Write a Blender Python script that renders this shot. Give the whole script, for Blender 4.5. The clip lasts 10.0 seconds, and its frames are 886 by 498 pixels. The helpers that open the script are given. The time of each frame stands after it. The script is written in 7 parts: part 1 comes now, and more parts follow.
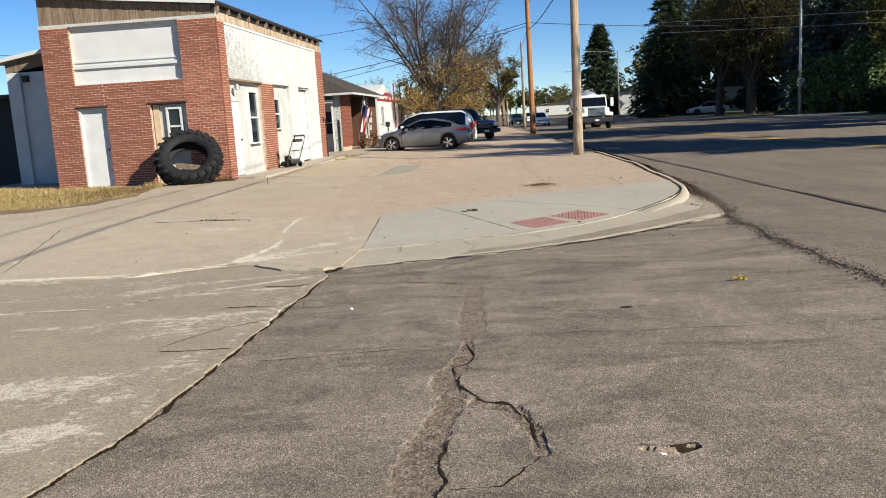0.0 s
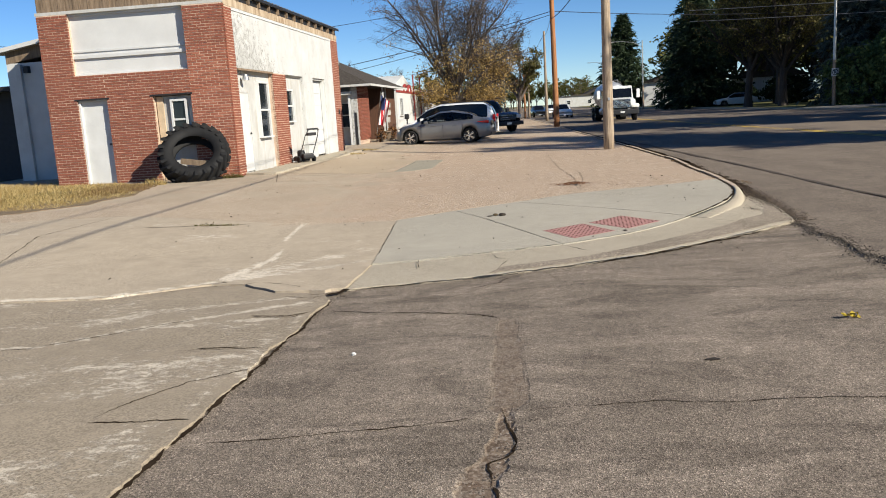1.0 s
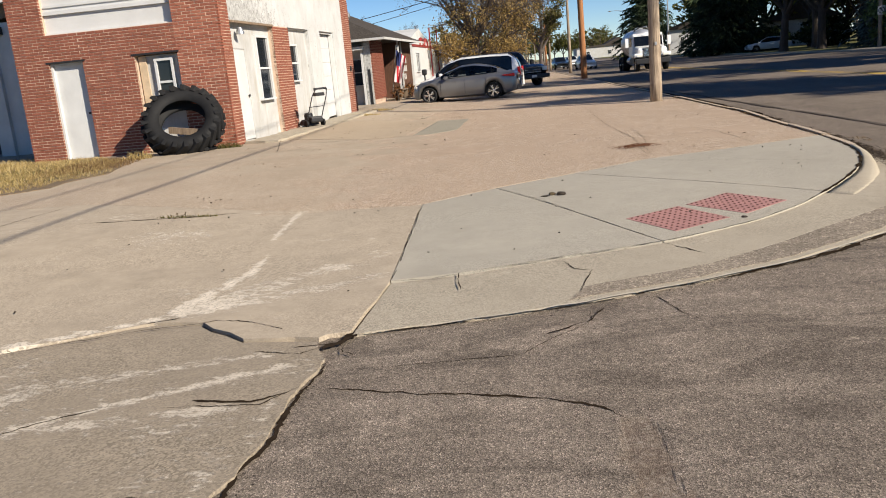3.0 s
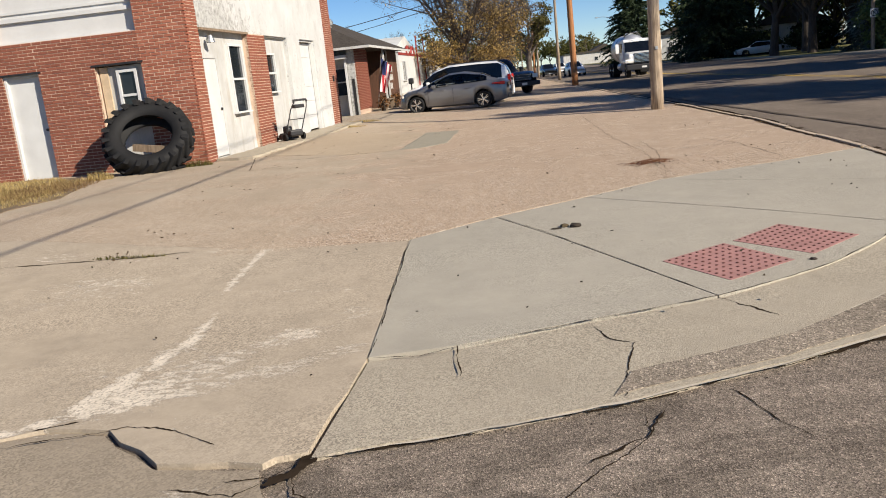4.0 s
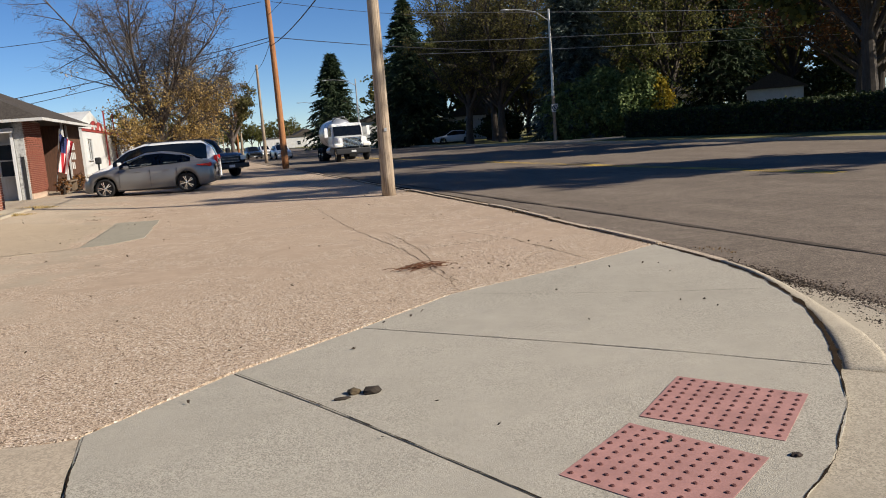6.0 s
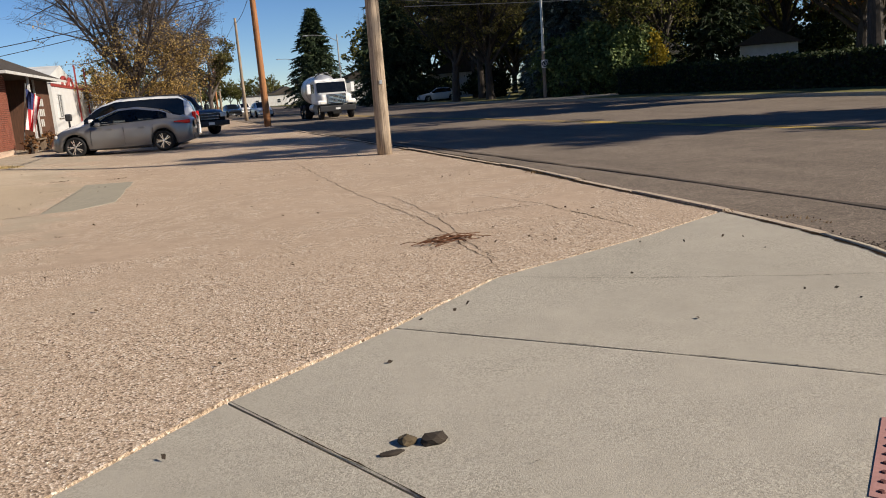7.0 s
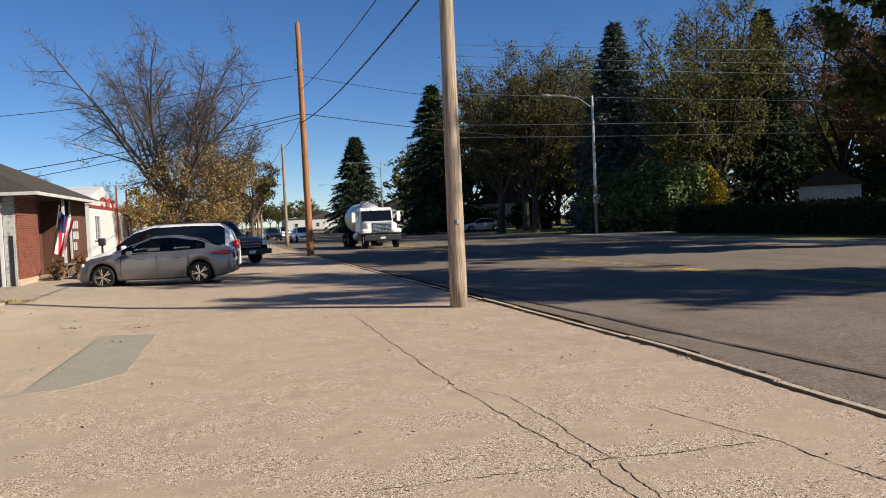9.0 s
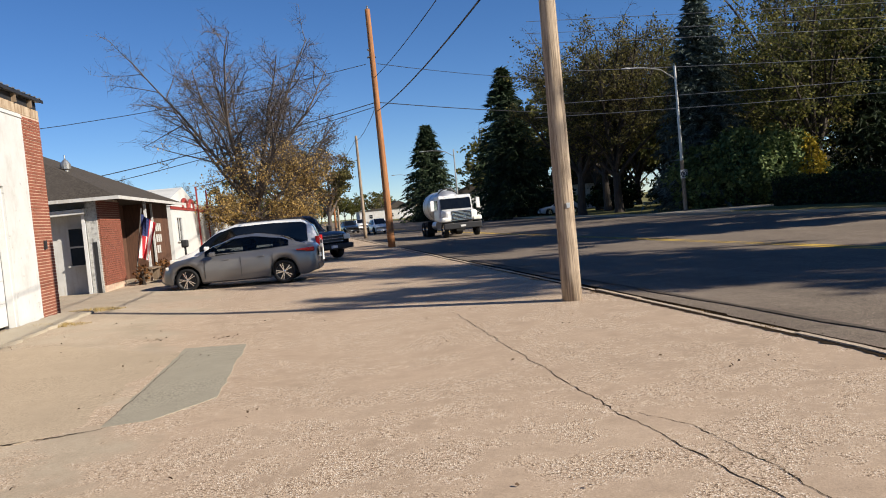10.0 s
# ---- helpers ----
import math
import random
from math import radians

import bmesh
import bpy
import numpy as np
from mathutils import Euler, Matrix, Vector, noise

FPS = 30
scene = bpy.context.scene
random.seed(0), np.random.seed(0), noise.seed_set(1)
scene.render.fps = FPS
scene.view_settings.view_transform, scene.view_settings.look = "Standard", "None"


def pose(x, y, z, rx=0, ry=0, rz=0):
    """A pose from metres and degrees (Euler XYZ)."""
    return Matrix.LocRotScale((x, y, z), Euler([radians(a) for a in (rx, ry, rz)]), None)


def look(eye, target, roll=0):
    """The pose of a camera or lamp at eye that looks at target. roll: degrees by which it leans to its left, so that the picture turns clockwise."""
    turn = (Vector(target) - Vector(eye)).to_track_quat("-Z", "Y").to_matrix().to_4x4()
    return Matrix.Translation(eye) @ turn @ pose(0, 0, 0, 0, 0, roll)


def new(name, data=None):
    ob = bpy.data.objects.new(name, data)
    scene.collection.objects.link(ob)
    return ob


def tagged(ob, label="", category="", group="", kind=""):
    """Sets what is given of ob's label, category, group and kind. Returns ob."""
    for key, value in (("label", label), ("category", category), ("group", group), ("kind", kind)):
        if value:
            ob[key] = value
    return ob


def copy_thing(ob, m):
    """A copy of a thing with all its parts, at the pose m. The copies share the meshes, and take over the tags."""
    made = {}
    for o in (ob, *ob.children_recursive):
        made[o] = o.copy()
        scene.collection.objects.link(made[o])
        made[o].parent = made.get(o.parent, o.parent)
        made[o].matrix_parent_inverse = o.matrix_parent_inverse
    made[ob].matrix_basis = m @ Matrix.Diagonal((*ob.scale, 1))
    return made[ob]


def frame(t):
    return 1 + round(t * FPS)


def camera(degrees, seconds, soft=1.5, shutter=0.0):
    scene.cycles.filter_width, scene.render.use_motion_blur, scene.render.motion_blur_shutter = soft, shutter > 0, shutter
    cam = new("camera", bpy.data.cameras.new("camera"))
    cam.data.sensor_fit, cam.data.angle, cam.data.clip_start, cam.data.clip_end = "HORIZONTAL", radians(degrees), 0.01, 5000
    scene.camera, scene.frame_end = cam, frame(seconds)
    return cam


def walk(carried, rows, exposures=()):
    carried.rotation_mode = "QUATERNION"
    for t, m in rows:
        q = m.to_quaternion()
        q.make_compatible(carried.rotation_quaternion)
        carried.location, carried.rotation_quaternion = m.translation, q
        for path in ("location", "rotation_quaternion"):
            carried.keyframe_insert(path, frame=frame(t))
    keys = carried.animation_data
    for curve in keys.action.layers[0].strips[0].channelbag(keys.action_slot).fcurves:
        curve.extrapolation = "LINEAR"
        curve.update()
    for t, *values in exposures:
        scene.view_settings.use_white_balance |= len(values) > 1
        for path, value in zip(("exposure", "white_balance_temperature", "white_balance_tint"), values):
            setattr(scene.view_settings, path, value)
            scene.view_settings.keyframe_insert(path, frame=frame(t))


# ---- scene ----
cam = camera(57.7, 10.0, 1.0)
PATH = [
    (0, (0.161, -0.175, 1.495), (0.163, 1.799, 1.172), -3.4),
    (0.5, (0.126, 0.563, 1.509), (0.097, 2.538, 1.195), -3.4),
    (1, (0.126, 1.304, 1.497), (0.078, 3.275, 1.158), -3.5),
    (1.5, (0.1, 1.957, 1.513), (0.08, 3.925, 1.161), -3.6),
    (2, (0.127, 2.61, 1.492), (0.13, 4.579, 1.139), -4.7),
    (2.5, (-0.053, 3.298, 1.451), (-0.151, 5.255, 1.046), -5.1),
    (3.8, (-0.172, 5.13, 1.403), (-0.266, 7.077, 0.955), -5.8),
    (4, (-0.196, 5.425, 1.426), (-0.273, 7.378, 1.005), -6.0),
    (4.5, (-0.231, 6.153, 1.468), (-0.046, 8.135, 1.28), -5.0),
    (5, (-0.251, 6.855, 1.422), (0.121, 8.807, 1.202), -6.7),
    (5.5, (-0.317, 7.534, 1.427), (0.188, 9.453, 1.178), -3.5),
    (6, (-0.258, 8.22, 1.383), (0.391, 10.09, 1.096), -4.4),
    (6.2, (-0.238, 8.503, 1.364), (0.586, 10.306, 1.1), -3.1),
    (7.3, (-0.115, 10.195, 1.288), (0.53, 12.042, 0.874), -4.7),
    (7.5, (-0.052, 10.545, 1.336), (0.643, 12.377, 0.935), -4.5),
    (8, (0.035, 11.28, 1.42), (0.75, 13.13, 1.158), -3.7),
    (8.5, (0.036, 12.121, 1.524), (0.722, 13.998, 1.461), -2.4),
    (9, (0.024, 12.884, 1.6), (0.66, 14.779, 1.525), -2.5),
    (9.5, (-0.057, 13.634, 1.623), (0.538, 15.541, 1.541), -2.5),
    (10, (-0.066, 14.377, 1.65), (0.392, 16.321, 1.553), -5.3),
]
walk(cam, [(t, look(eye, aim, roll)) for t, eye, aim, roll in PATH], [(0, 0.74, 6400, 6), (1, 0.67, 6450, 7), (2.5, 0.62, 6650, 10), (6, 0.56, 6600, 10), (7.5, 0.47, 6900, 12), (8.2, 0.47, 6800, 12), (9, 0.61, 6600, 10), (10, 0.67, 6600, 10)])

# ---- world, sun ----
SUN_EL, SUN_AZ = radians(30), math.atan2(0.79, -0.61)
world = bpy.data.worlds.new("sky")
scene.world = world
world.use_nodes = True
wn, wl = world.node_tree.nodes, world.node_tree.links
sky = wn.new("ShaderNodeTexSky")
sky.sky_type, sky.sun_disc = "NISHITA", False
sky.sun_elevation, sky.sun_rotation = SUN_EL, SUN_AZ
sky.air_density, sky.dust_density, sky.ozone_density = 0.7, 0.0, 4.2
wn["Background"].inputs["Strength"].default_value = 0.074
deep = wn.new("ShaderNodeHueSaturation")
deep.inputs["Saturation"].default_value, deep.inputs["Hue"].default_value = 1.17, 0.506
wl.new(sky.outputs[0], deep.inputs["Color"])
wl.new(deep.outputs[0], wn["Background"].inputs["Color"])
sun = new("sun", bpy.data.lights.new("sun", "SUN"))
sun.data.energy, sun.data.angle, sun.data.color = 5.5, radians(0.5), (1.0, 0.915, 0.785)
sun_to = Vector((math.sin(SUN_AZ) * math.cos(SUN_EL), math.cos(SUN_AZ) * math.cos(SUN_EL), math.sin(SUN_EL)))
sun.matrix_world = look(sun_to * 100, (0, 0, 0))


# ---- materials ----
def rgb(c):
    return (c[0], c[1], c[2], 1)


class Nodes:
    """A small wrapper round one material's node tree."""

    def __init__(self, name):
        self.mat = bpy.data.materials.new(name)
        self.mat.use_nodes = True
        self.tree = self.mat.node_tree
        self.shader = self.tree.nodes["Principled BSDF"]
        self.pos = self.add("ShaderNodeTexCoord").outputs["Object"]

    def add(self, kind):
        return self.tree.nodes.new(kind)

    def link(self, a, b):
        self.tree.links.new(a, b)

    def noise(self, scale, detail=4, rough=0.6, stretch=None, distort=0.0):
        n = self.add("ShaderNodeTexNoise")
        n.inputs["Scale"].default_value, n.inputs["Detail"].default_value = scale, detail
        n.inputs["Roughness"].default_value, n.inputs["Distortion"].default_value = rough, distort
        src = self.pos
        if stretch:
            m = self.add("ShaderNodeMapping")
            m.inputs["Scale"].default_value = stretch
            self.link(src, m.inputs["Vector"])
            src = m.outputs[0]
        self.link(src, n.inputs["Vector"])
        return n.outputs["Fac"]

    def cells(self, scale, out="Color", feature="F1"):
        n = self.add("ShaderNodeTexVoronoi")
        n.feature = feature
        n.inputs["Scale"].default_value = scale
        self.link(self.pos, n.inputs["Vector"])
        return n.outputs[out]

    def ramp(self, fac, stops):
        r = self.add("ShaderNodeValToRGB")
        e = r.color_ramp.elements
        while len(e) < len(stops):
            e.new(0.5)
        for el, (p, c) in zip(e, stops):
            el.position = p
            el.color = rgb(c) if not isinstance(c, (int, float)) else (c, c, c, 1)
        self.link(fac, r.inputs["Fac"])
        return r.outputs["Color"]

    def mix(self, fac, a, b, blend="MIX"):
        m = self.add("ShaderNodeMix")
        m.data_type, m.blend_type = "RGBA", blend
        for val, sock in ((fac, m.inputs[0]), (a, m.inputs[6]), (b, m.inputs[7])):
            if isinstance(val, bpy.types.NodeSocket):
                self.link(val, sock)
            elif isinstance(val, tuple):
                sock.default_value = rgb(val)
            else:
                sock.default_value = val
        return m.outputs[2]

    def attr(self, name):
        n = self.add("ShaderNodeAttribute")
        n.attribute_name = name
        return n.outputs["Fac"]

    def rand(self):
        return self.add("ShaderNodeObjectInfo").outputs["Random"]

    def island(self):
        return self.add("ShaderNodeNewGeometry").outputs["Random Per Island"]

    def done(self, colour, rough=0.85, bump=None, strength=0.3, dist=0.01, metal=0.0, spec=0.4):
        if isinstance(colour, tuple):
            self.shader.inputs["Base Color"].default_value = rgb(colour)
        else:
            self.link(colour, self.shader.inputs["Base Color"])
        if isinstance(rough, bpy.types.NodeSocket):
            self.link(rough, self.shader.inputs["Roughness"])
        else:
            self.shader.inputs["Roughness"].default_value = rough
        self.shader.inputs["Metallic"].default_value = metal
        self.shader.inputs["Specular IOR Level"].default_value = spec
        if bump is not None:
            b = self.add("ShaderNodeBump")
            b.inputs["Strength"].default_value, b.inputs["Distance"].default_value = strength, dist
            self.link(bump, b.inputs["Height"])
            self.link(b.outputs[0], self.shader.inputs["Normal"])
        return self.mat


def simple(name, c, rough=0.6, metal=0.0, vary=0.25, scale=8, fine=80, strength=0.15, spec=0.4):
    """A plain surface with soft large stains and fine grain."""
    n = Nodes(name)
    lo, hi = tuple(v * (1 - vary) for v in c), tuple(min(1, v * (1 + vary * 0.6)) for v in c)
    a = n.ramp(n.noise(scale, 5), [(0.3, lo), (0.7, hi)])
    g = n.noise(fine, 3)
    col = n.mix(0.35, a, n.ramp(g, [(0.3, tuple(v * 0.7 for v in c)), (0.7, hi)]))
    return n.done(col, rough, g, strength, 0.004, metal, spec)


def concrete(name, base, pale, dark, wear=0.5, grit=90, scratch=False):
    n = Nodes(name)
    big = n.ramp(n.noise(0.45, 6, 0.65), [(0.3, dark), (0.5, base), (0.8, tuple(v * 1.2 for v in base))])
    mid = n.ramp(n.noise(3.0, 9, 0.78), [(0.35, tuple(v * (0.68 if scratch else 0.82) for v in base)), (0.65, tuple(v * (1.2 if scratch else 1.1) for v in base))])
    col = n.mix(0.5, big, mid)
    flaked = None
    if scratch:
        fine = n.add("ShaderNodeMath")
        fine.operation = "MULTIPLY_ADD"
        fine.inputs[1].default_value, fine.inputs[2].default_value = 2.7, -1.35
        n.link(n.noise(13.0, 14, 0.84, (0.7, 1.35, 1), 0.5), fine.inputs[0])
        both = n.add("ShaderNodeMath")
        n.link(fine.outputs[0], both.inputs[0])
        n.link(n.attr("wear"), both.inputs[1])
        flaked = n.ramp(both.outputs[0], [(0.46, 0.0), (0.56, 0.75), (1.0, 1.0)])
        rough_pale = n.ramp(n.cells(85), [(0.15, tuple(v * 0.55 for v in pale)), (0.4, pale), (0.85, tuple(min(1, v * 1.15) for v in pale))])
    speck = n.cells(grit)
    peb = n.mix(0.45, n.ramp(speck, [(0.2, tuple(v * 0.4 for v in base)), (0.5, base), (0.8, tuple(min(1, v * 1.5) for v in base))]), col)
    mask = n.ramp(n.noise(0.8, 5, 0.65), [(0.5 - wear * 0.3, 0.0), (0.62, 1.0)])
    col = n.mix(mask, col, peb)
    rise = n.noise(grit, 6, 0.75)
    if flaked is not None:
        col = n.mix(flaked, col, rough_pale)
        rise = n.mix(0.75, rise, n.mix(flaked, (0.75, 0.75, 0.75), n.ramp(n.cells(85, "Distance"), [(0.0, 0.0), (0.7, 0.45)])))
    return n.done(col, 0.92, rise, 0.6, 0.006, 0, 0.12)


def aggregate(name, base, pale, dark):
    """Worn concrete with its pebbles laid bare in patches."""
    n = Nodes(name)
    big = n.ramp(n.noise(0.3, 7, 0.65), [(0.3, dark), (0.52, base), (0.72, pale)])
    mid = n.ramp(n.noise(2.2, 8, 0.75), [(0.34, tuple(v * 0.62 for v in base)), (0.5, base), (0.66, tuple(v * 1.25 for v in base))])
    paste = n.mix(0.5, big, mid)
    peb = n.ramp(n.cells(92), [(0.16, (0.09, 0.058, 0.038)), (0.28, (0.36, 0.26, 0.18)), (0.5, (0.54, 0.41, 0.295)), (0.72, (0.66, 0.525, 0.395)), (0.88, (0.8, 0.71, 0.6))])
    small = n.ramp(n.cells(110), [(0.12, tuple(v * 0.45 for v in base)), (0.9, tuple(min(1, v * 1.45) for v in base))])
    paste = n.mix(0.2, paste, small)
    sep = n.add("ShaderNodeSeparateXYZ")
    n.link(n.pos, sep.inputs[0])
    bare = n.add("ShaderNodeMapRange")
    bare.inputs[1].default_value, bare.inputs[2].default_value = 15.0, 20.0
    bare.inputs[3].default_value, bare.inputs[4].default_value = 1.0, 0.85
    n.link(sep.outputs[1], bare.inputs[0])
    left = n.add("ShaderNodeMath")
    left.operation = "MULTIPLY_ADD"
    left.inputs[1].default_value = 5.0
    n.link(n.noise(0.55, 6, 0.65), left.inputs[0])
    n.link(sep.outputs[0], left.inputs[2])
    far_left = n.add("ShaderNodeMapRange")
    far_left.inputs[1].default_value, far_left.inputs[2].default_value = 0.35, 1.35
    n.link(left.outputs[0], far_left.inputs[0])
    tan_paste = n.mix(0.25, n.ramp(n.noise(0.8, 8, 0.7), [(0.35, (0.29, 0.235, 0.17)), (0.65, (0.41, 0.345, 0.262))]), n.ramp(n.cells(110), [(0.1, (0.16, 0.13, 0.095)), (0.9, (0.5, 0.43, 0.34))]))
    paste = n.mix(far_left.outputs[0], tan_paste, paste)
    patches = n.ramp(n.noise(1.1, 10, 0.75), [(0.45, 0.05), (0.54, 1.0)])
    near = n.add("ShaderNodeMapRange")
    near.inputs[1].default_value, near.inputs[2].default_value = 15.2, 17.6
    near.inputs[3].default_value, near.inputs[4].default_value = 0.8, 0.0
    n.link(sep.outputs[1], near.inputs[0])
    mask = n.mix(1.0, n.mix(1.0, patches, bare.outputs[0], "MULTIPLY"), near.outputs[0], "LIGHTEN")
    lay = n.ramp(far_left.outputs[0], [(0.0, 0.55), (1.0, 1.0)])
    mask = n.mix(1.0, mask, lay, "MULTIPLY")
    seam = n.ramp(n.cells(92, "Distance", "DISTANCE_TO_EDGE"), [(0.0, 0.36), (0.14, 1.0)])
    peb = n.mix(1.0, peb, seam, "MULTIPLY")
    col = n.mix(mask, paste, peb)
    gap = n.mix(mask, n.ramp(n.noise(40, 6, 0.7), [(0.2, 0.42), (0.8, 0.58)]), n.cells(92, "Distance"))
    return n.done(col, 0.95, gap, 0.7, 0.006, 0, 0.08)


def asphalt_mat(name, base, dirt=True, grit=120, patch=0.5):
    """Worn asphalt: stone grains, soft oily stains, pale wear running along the street."""
    n = Nodes(name)
    big = n.ramp(n.noise(0.7, 6, 0.65, (1.5, 0.35, 1)), [(0.34, tuple(v * 0.86 for v in base)), (0.5, base), (0.66, tuple(v * 1.14 for v in base))])
    wear = n.ramp(n.noise(1.1, 7, 0.62, (0.55, 1.7, 1), 1.2), [(0.50, 0.0), (0.66, 0.55 if dirt else 0.25)])
    big = n.mix(wear, big, tuple(min(1, v * 1.55) for v in base))
    stain = n.ramp(n.noise(0.9, 7, 0.6, (0.7, 1.6, 1), 1.8), [(0.50, 0.0), (0.62, 0.7 if dirt else 0.2)])
    big = n.mix(stain, big, tuple(v * 0.6 for v in base))
    mott = n.ramp(n.noise(16, 6, 0.7), [(0.3, 0.78), (0.7, 1.2)])
    big = n.mix(1.0, big, mott, "MULTIPLY")
    speck = n.ramp(n.cells(grit), [(0.18, 0.45), (0.42, 0.85), (0.64, 1.1), (0.80, 1.5), (0.92, 2.3)])
    col = n.mix(patch, big, n.mix(1.0, big, speck, "MULTIPLY"))
    rise = n.mix(0.6, n.noise(grit * 0.8, 6, 0.7), n.cells(grit, "Distance"))
    if dirt:
        stones = n.ramp(n.cells(75), [(0.15, (0.045, 0.03, 0.022)), (0.4, (0.14, 0.10, 0.075)), (0.62, (0.22, 0.175, 0.135)), (0.88, (0.42, 0.37, 0.31))])
        soil = n.ramp(n.noise(9, 7, 0.7), [(0.35, (0.075, 0.05, 0.034)), (0.55, (0.17, 0.125, 0.09)), (0.72, (0.30, 0.255, 0.21))])
        col = n.mix(n.attr("dirt"), col, n.mix(0.5, stones, soil))
    return n.done(col, 0.95, rise, 0.75, 0.007, 0, 0.08)


def brick_mat(name):
    n = Nodes(name)
    tint = n.ramp(n.rand(), [(0.0, (0.17, 0.054, 0.033)), (0.5, (0.24, 0.078, 0.047)), (1.0, (0.30, 0.115, 0.072))])
    isl = n.ramp(n.island(), [(0.0, 0.78), (1.0, 1.15)])
    col = n.mix(1.0, tint, isl, "MULTIPLY")
    col = n.mix(0.35, col, n.ramp(n.noise(25, 4), [(0.3, (0.15, 0.05, 0.033)), (0.7, (0.34, 0.13, 0.085))]))
    return n.done(col, 0.85, n.noise(120, 3), 0.3, 0.003, 0, 0.3)


def peeling(name):
    """White paint over grey render, flaked off in places near the front end."""
    n = Nodes(name)
    white = n.ramp(n.noise(1.2, 7, 0.65), [(0.3, (0.43, 0.43, 0.42)), (0.7, (0.54, 0.542, 0.535))])
    grey = n.ramp(n.noise(11, 6), [(0.3, (0.17, 0.168, 0.16)), (0.5, (0.37, 0.37, 0.355)), (0.75, (0.50, 0.50, 0.485))])
    sep = n.add("ShaderNodeSeparateXYZ")
    n.link(n.pos, sep.inputs[0])
    fall = n.add("ShaderNodeMapRange")
    fall.inputs[1].default_value, fall.inputs[2].default_value = 1.0, 5.5
    fall.inputs[3].default_value, fall.inputs[4].default_value = 0.0, 0.2
    n.link(sep.outputs[1], fall.inputs[0])
    low = n.add("ShaderNodeMapRange")
    low.inputs[1].default_value, low.inputs[2].default_value = 2.9, 4.3
    low.inputs[3].default_value, low.inputs[4].default_value = -0.05, 0.09
    n.link(sep.outputs[2], low.inputs[0])
    both = n.add("ShaderNodeMath")
    n.link(fall.outputs[0], both.inputs[0])
    n.link(low.outputs[0], both.inputs[1])
    flake = n.noise(5.5, 12, 0.8, (1, 1, 0.8), 0.4)
    sub = n.add("ShaderNodeMath")
    sub.operation = "SUBTRACT"
    n.link(flake, sub.inputs[0])
    n.link(both.outputs[0], sub.inputs[1])
    m = n.ramp(sub.outputs[0], [(0.462, 0.0), (0.476, 1.0)])
    rim = n.ramp(sub.outputs[0], [(0.452, 0.0), (0.466, 0.75), (0.484, 0.0)])
    grime = n.ramp(n.noise(2.6, 9, 0.72, (1, 1, 0.55)), [(0.52, 0.0), (0.66, 0.55)])
    white = n.mix(grime, white, (0.36, 0.35, 0.325))
    col = n.mix(rim, n.mix(m, white, grey), (0.10, 0.09, 0.075))
    return n.done(col, 0.75, sub.outputs[0], 0.5, 0.02)


def stained(name):
    """Old off-white paint with grey rain streaks running down it."""
    n = Nodes(name)
    base = n.ramp(n.noise(1.5, 6, 0.65), [(0.3, (0.37, 0.366, 0.35)), (0.7, (0.50, 0.50, 0.49))])
    run = n.ramp(n.noise(5.0, 7, 0.65, (1, 1, 0.12)), [(0.50, 0.0), (0.68, 0.75)])
    col = n.mix(run, base, (0.33, 0.305, 0.26))
    spots = n.ramp(n.noise(14, 8, 0.7), [(0.58, 0.0), (0.66, 0.6)])
    col = n.mix(spots, col, (0.36, 0.33, 0.28))
    return n.done(col, 0.8, n.noise(40, 4), 0.2, 0.004)


def wood(name, a, b, stretch=(14, 14, 1), rough=0.8):
    n = Nodes(name)
    g = n.noise(2.5, 8, 0.7, stretch, 0.4)
    col = n.ramp(g, [(0.38, a), (0.6, b)])
    col = n.mix(0.25, col, n.ramp(n.noise(0.8, 4), [(0.3, a), (0.7, b)]))
    tint = n.ramp(n.rand(), [(0.0, 0.8), (1.0, 1.1)])
    return n.done(n.mix(1.0, col, tint, "MULTIPLY"), rough, g, 0.5, 0.006)


def leaf_mat(name, stops, trans=0.25):
    n = Nodes(name)
    col = n.ramp(n.island(), stops)
    n.shader.inputs["Transmission Weight"].default_value = 0.0
    mat = n.done(col, 0.7, None, spec=0.2)
    t = n.add("ShaderNodeBsdfTranslucent")
    n.link(col, t.inputs["Color"])
    m = n.add("ShaderNodeMixShader")
    m.inputs[0].default_value = trans
    n.link(n.shader.outputs[0], m.inputs[1])
    n.link(t.outputs[0], m.inputs[2])
    n.link(m.outputs[0], n.tree.nodes["Material Output"].inputs["Surface"])
    return mat


def paint(name, c, metal=0.0, rough=0.25, coat=0.6):
    n = Nodes(name)
    col = n.mix(0.06, c, n.ramp(n.noise(9, 5), [(0.3, tuple(v * 0.75 for v in c)), (0.7, c)]))
    n.shader.inputs["Coat Weight"].default_value = coat
    n.shader.inputs["Coat Roughness"].default_value = 0.05
    return n.done(col, rough, None, metal=metal, spec=0.5)


def glass_mat(name, tint=(0.02, 0.025, 0.03)):
    """Dark window glass with nothing lit behind it."""
    n = Nodes(name)
    col = n.ramp(n.noise(1.5, 3), [(0.3, tuple(v * 0.6 for v in tint)), (0.7, tint)])
    return n.done(col, 0.06, None, spec=0.45)


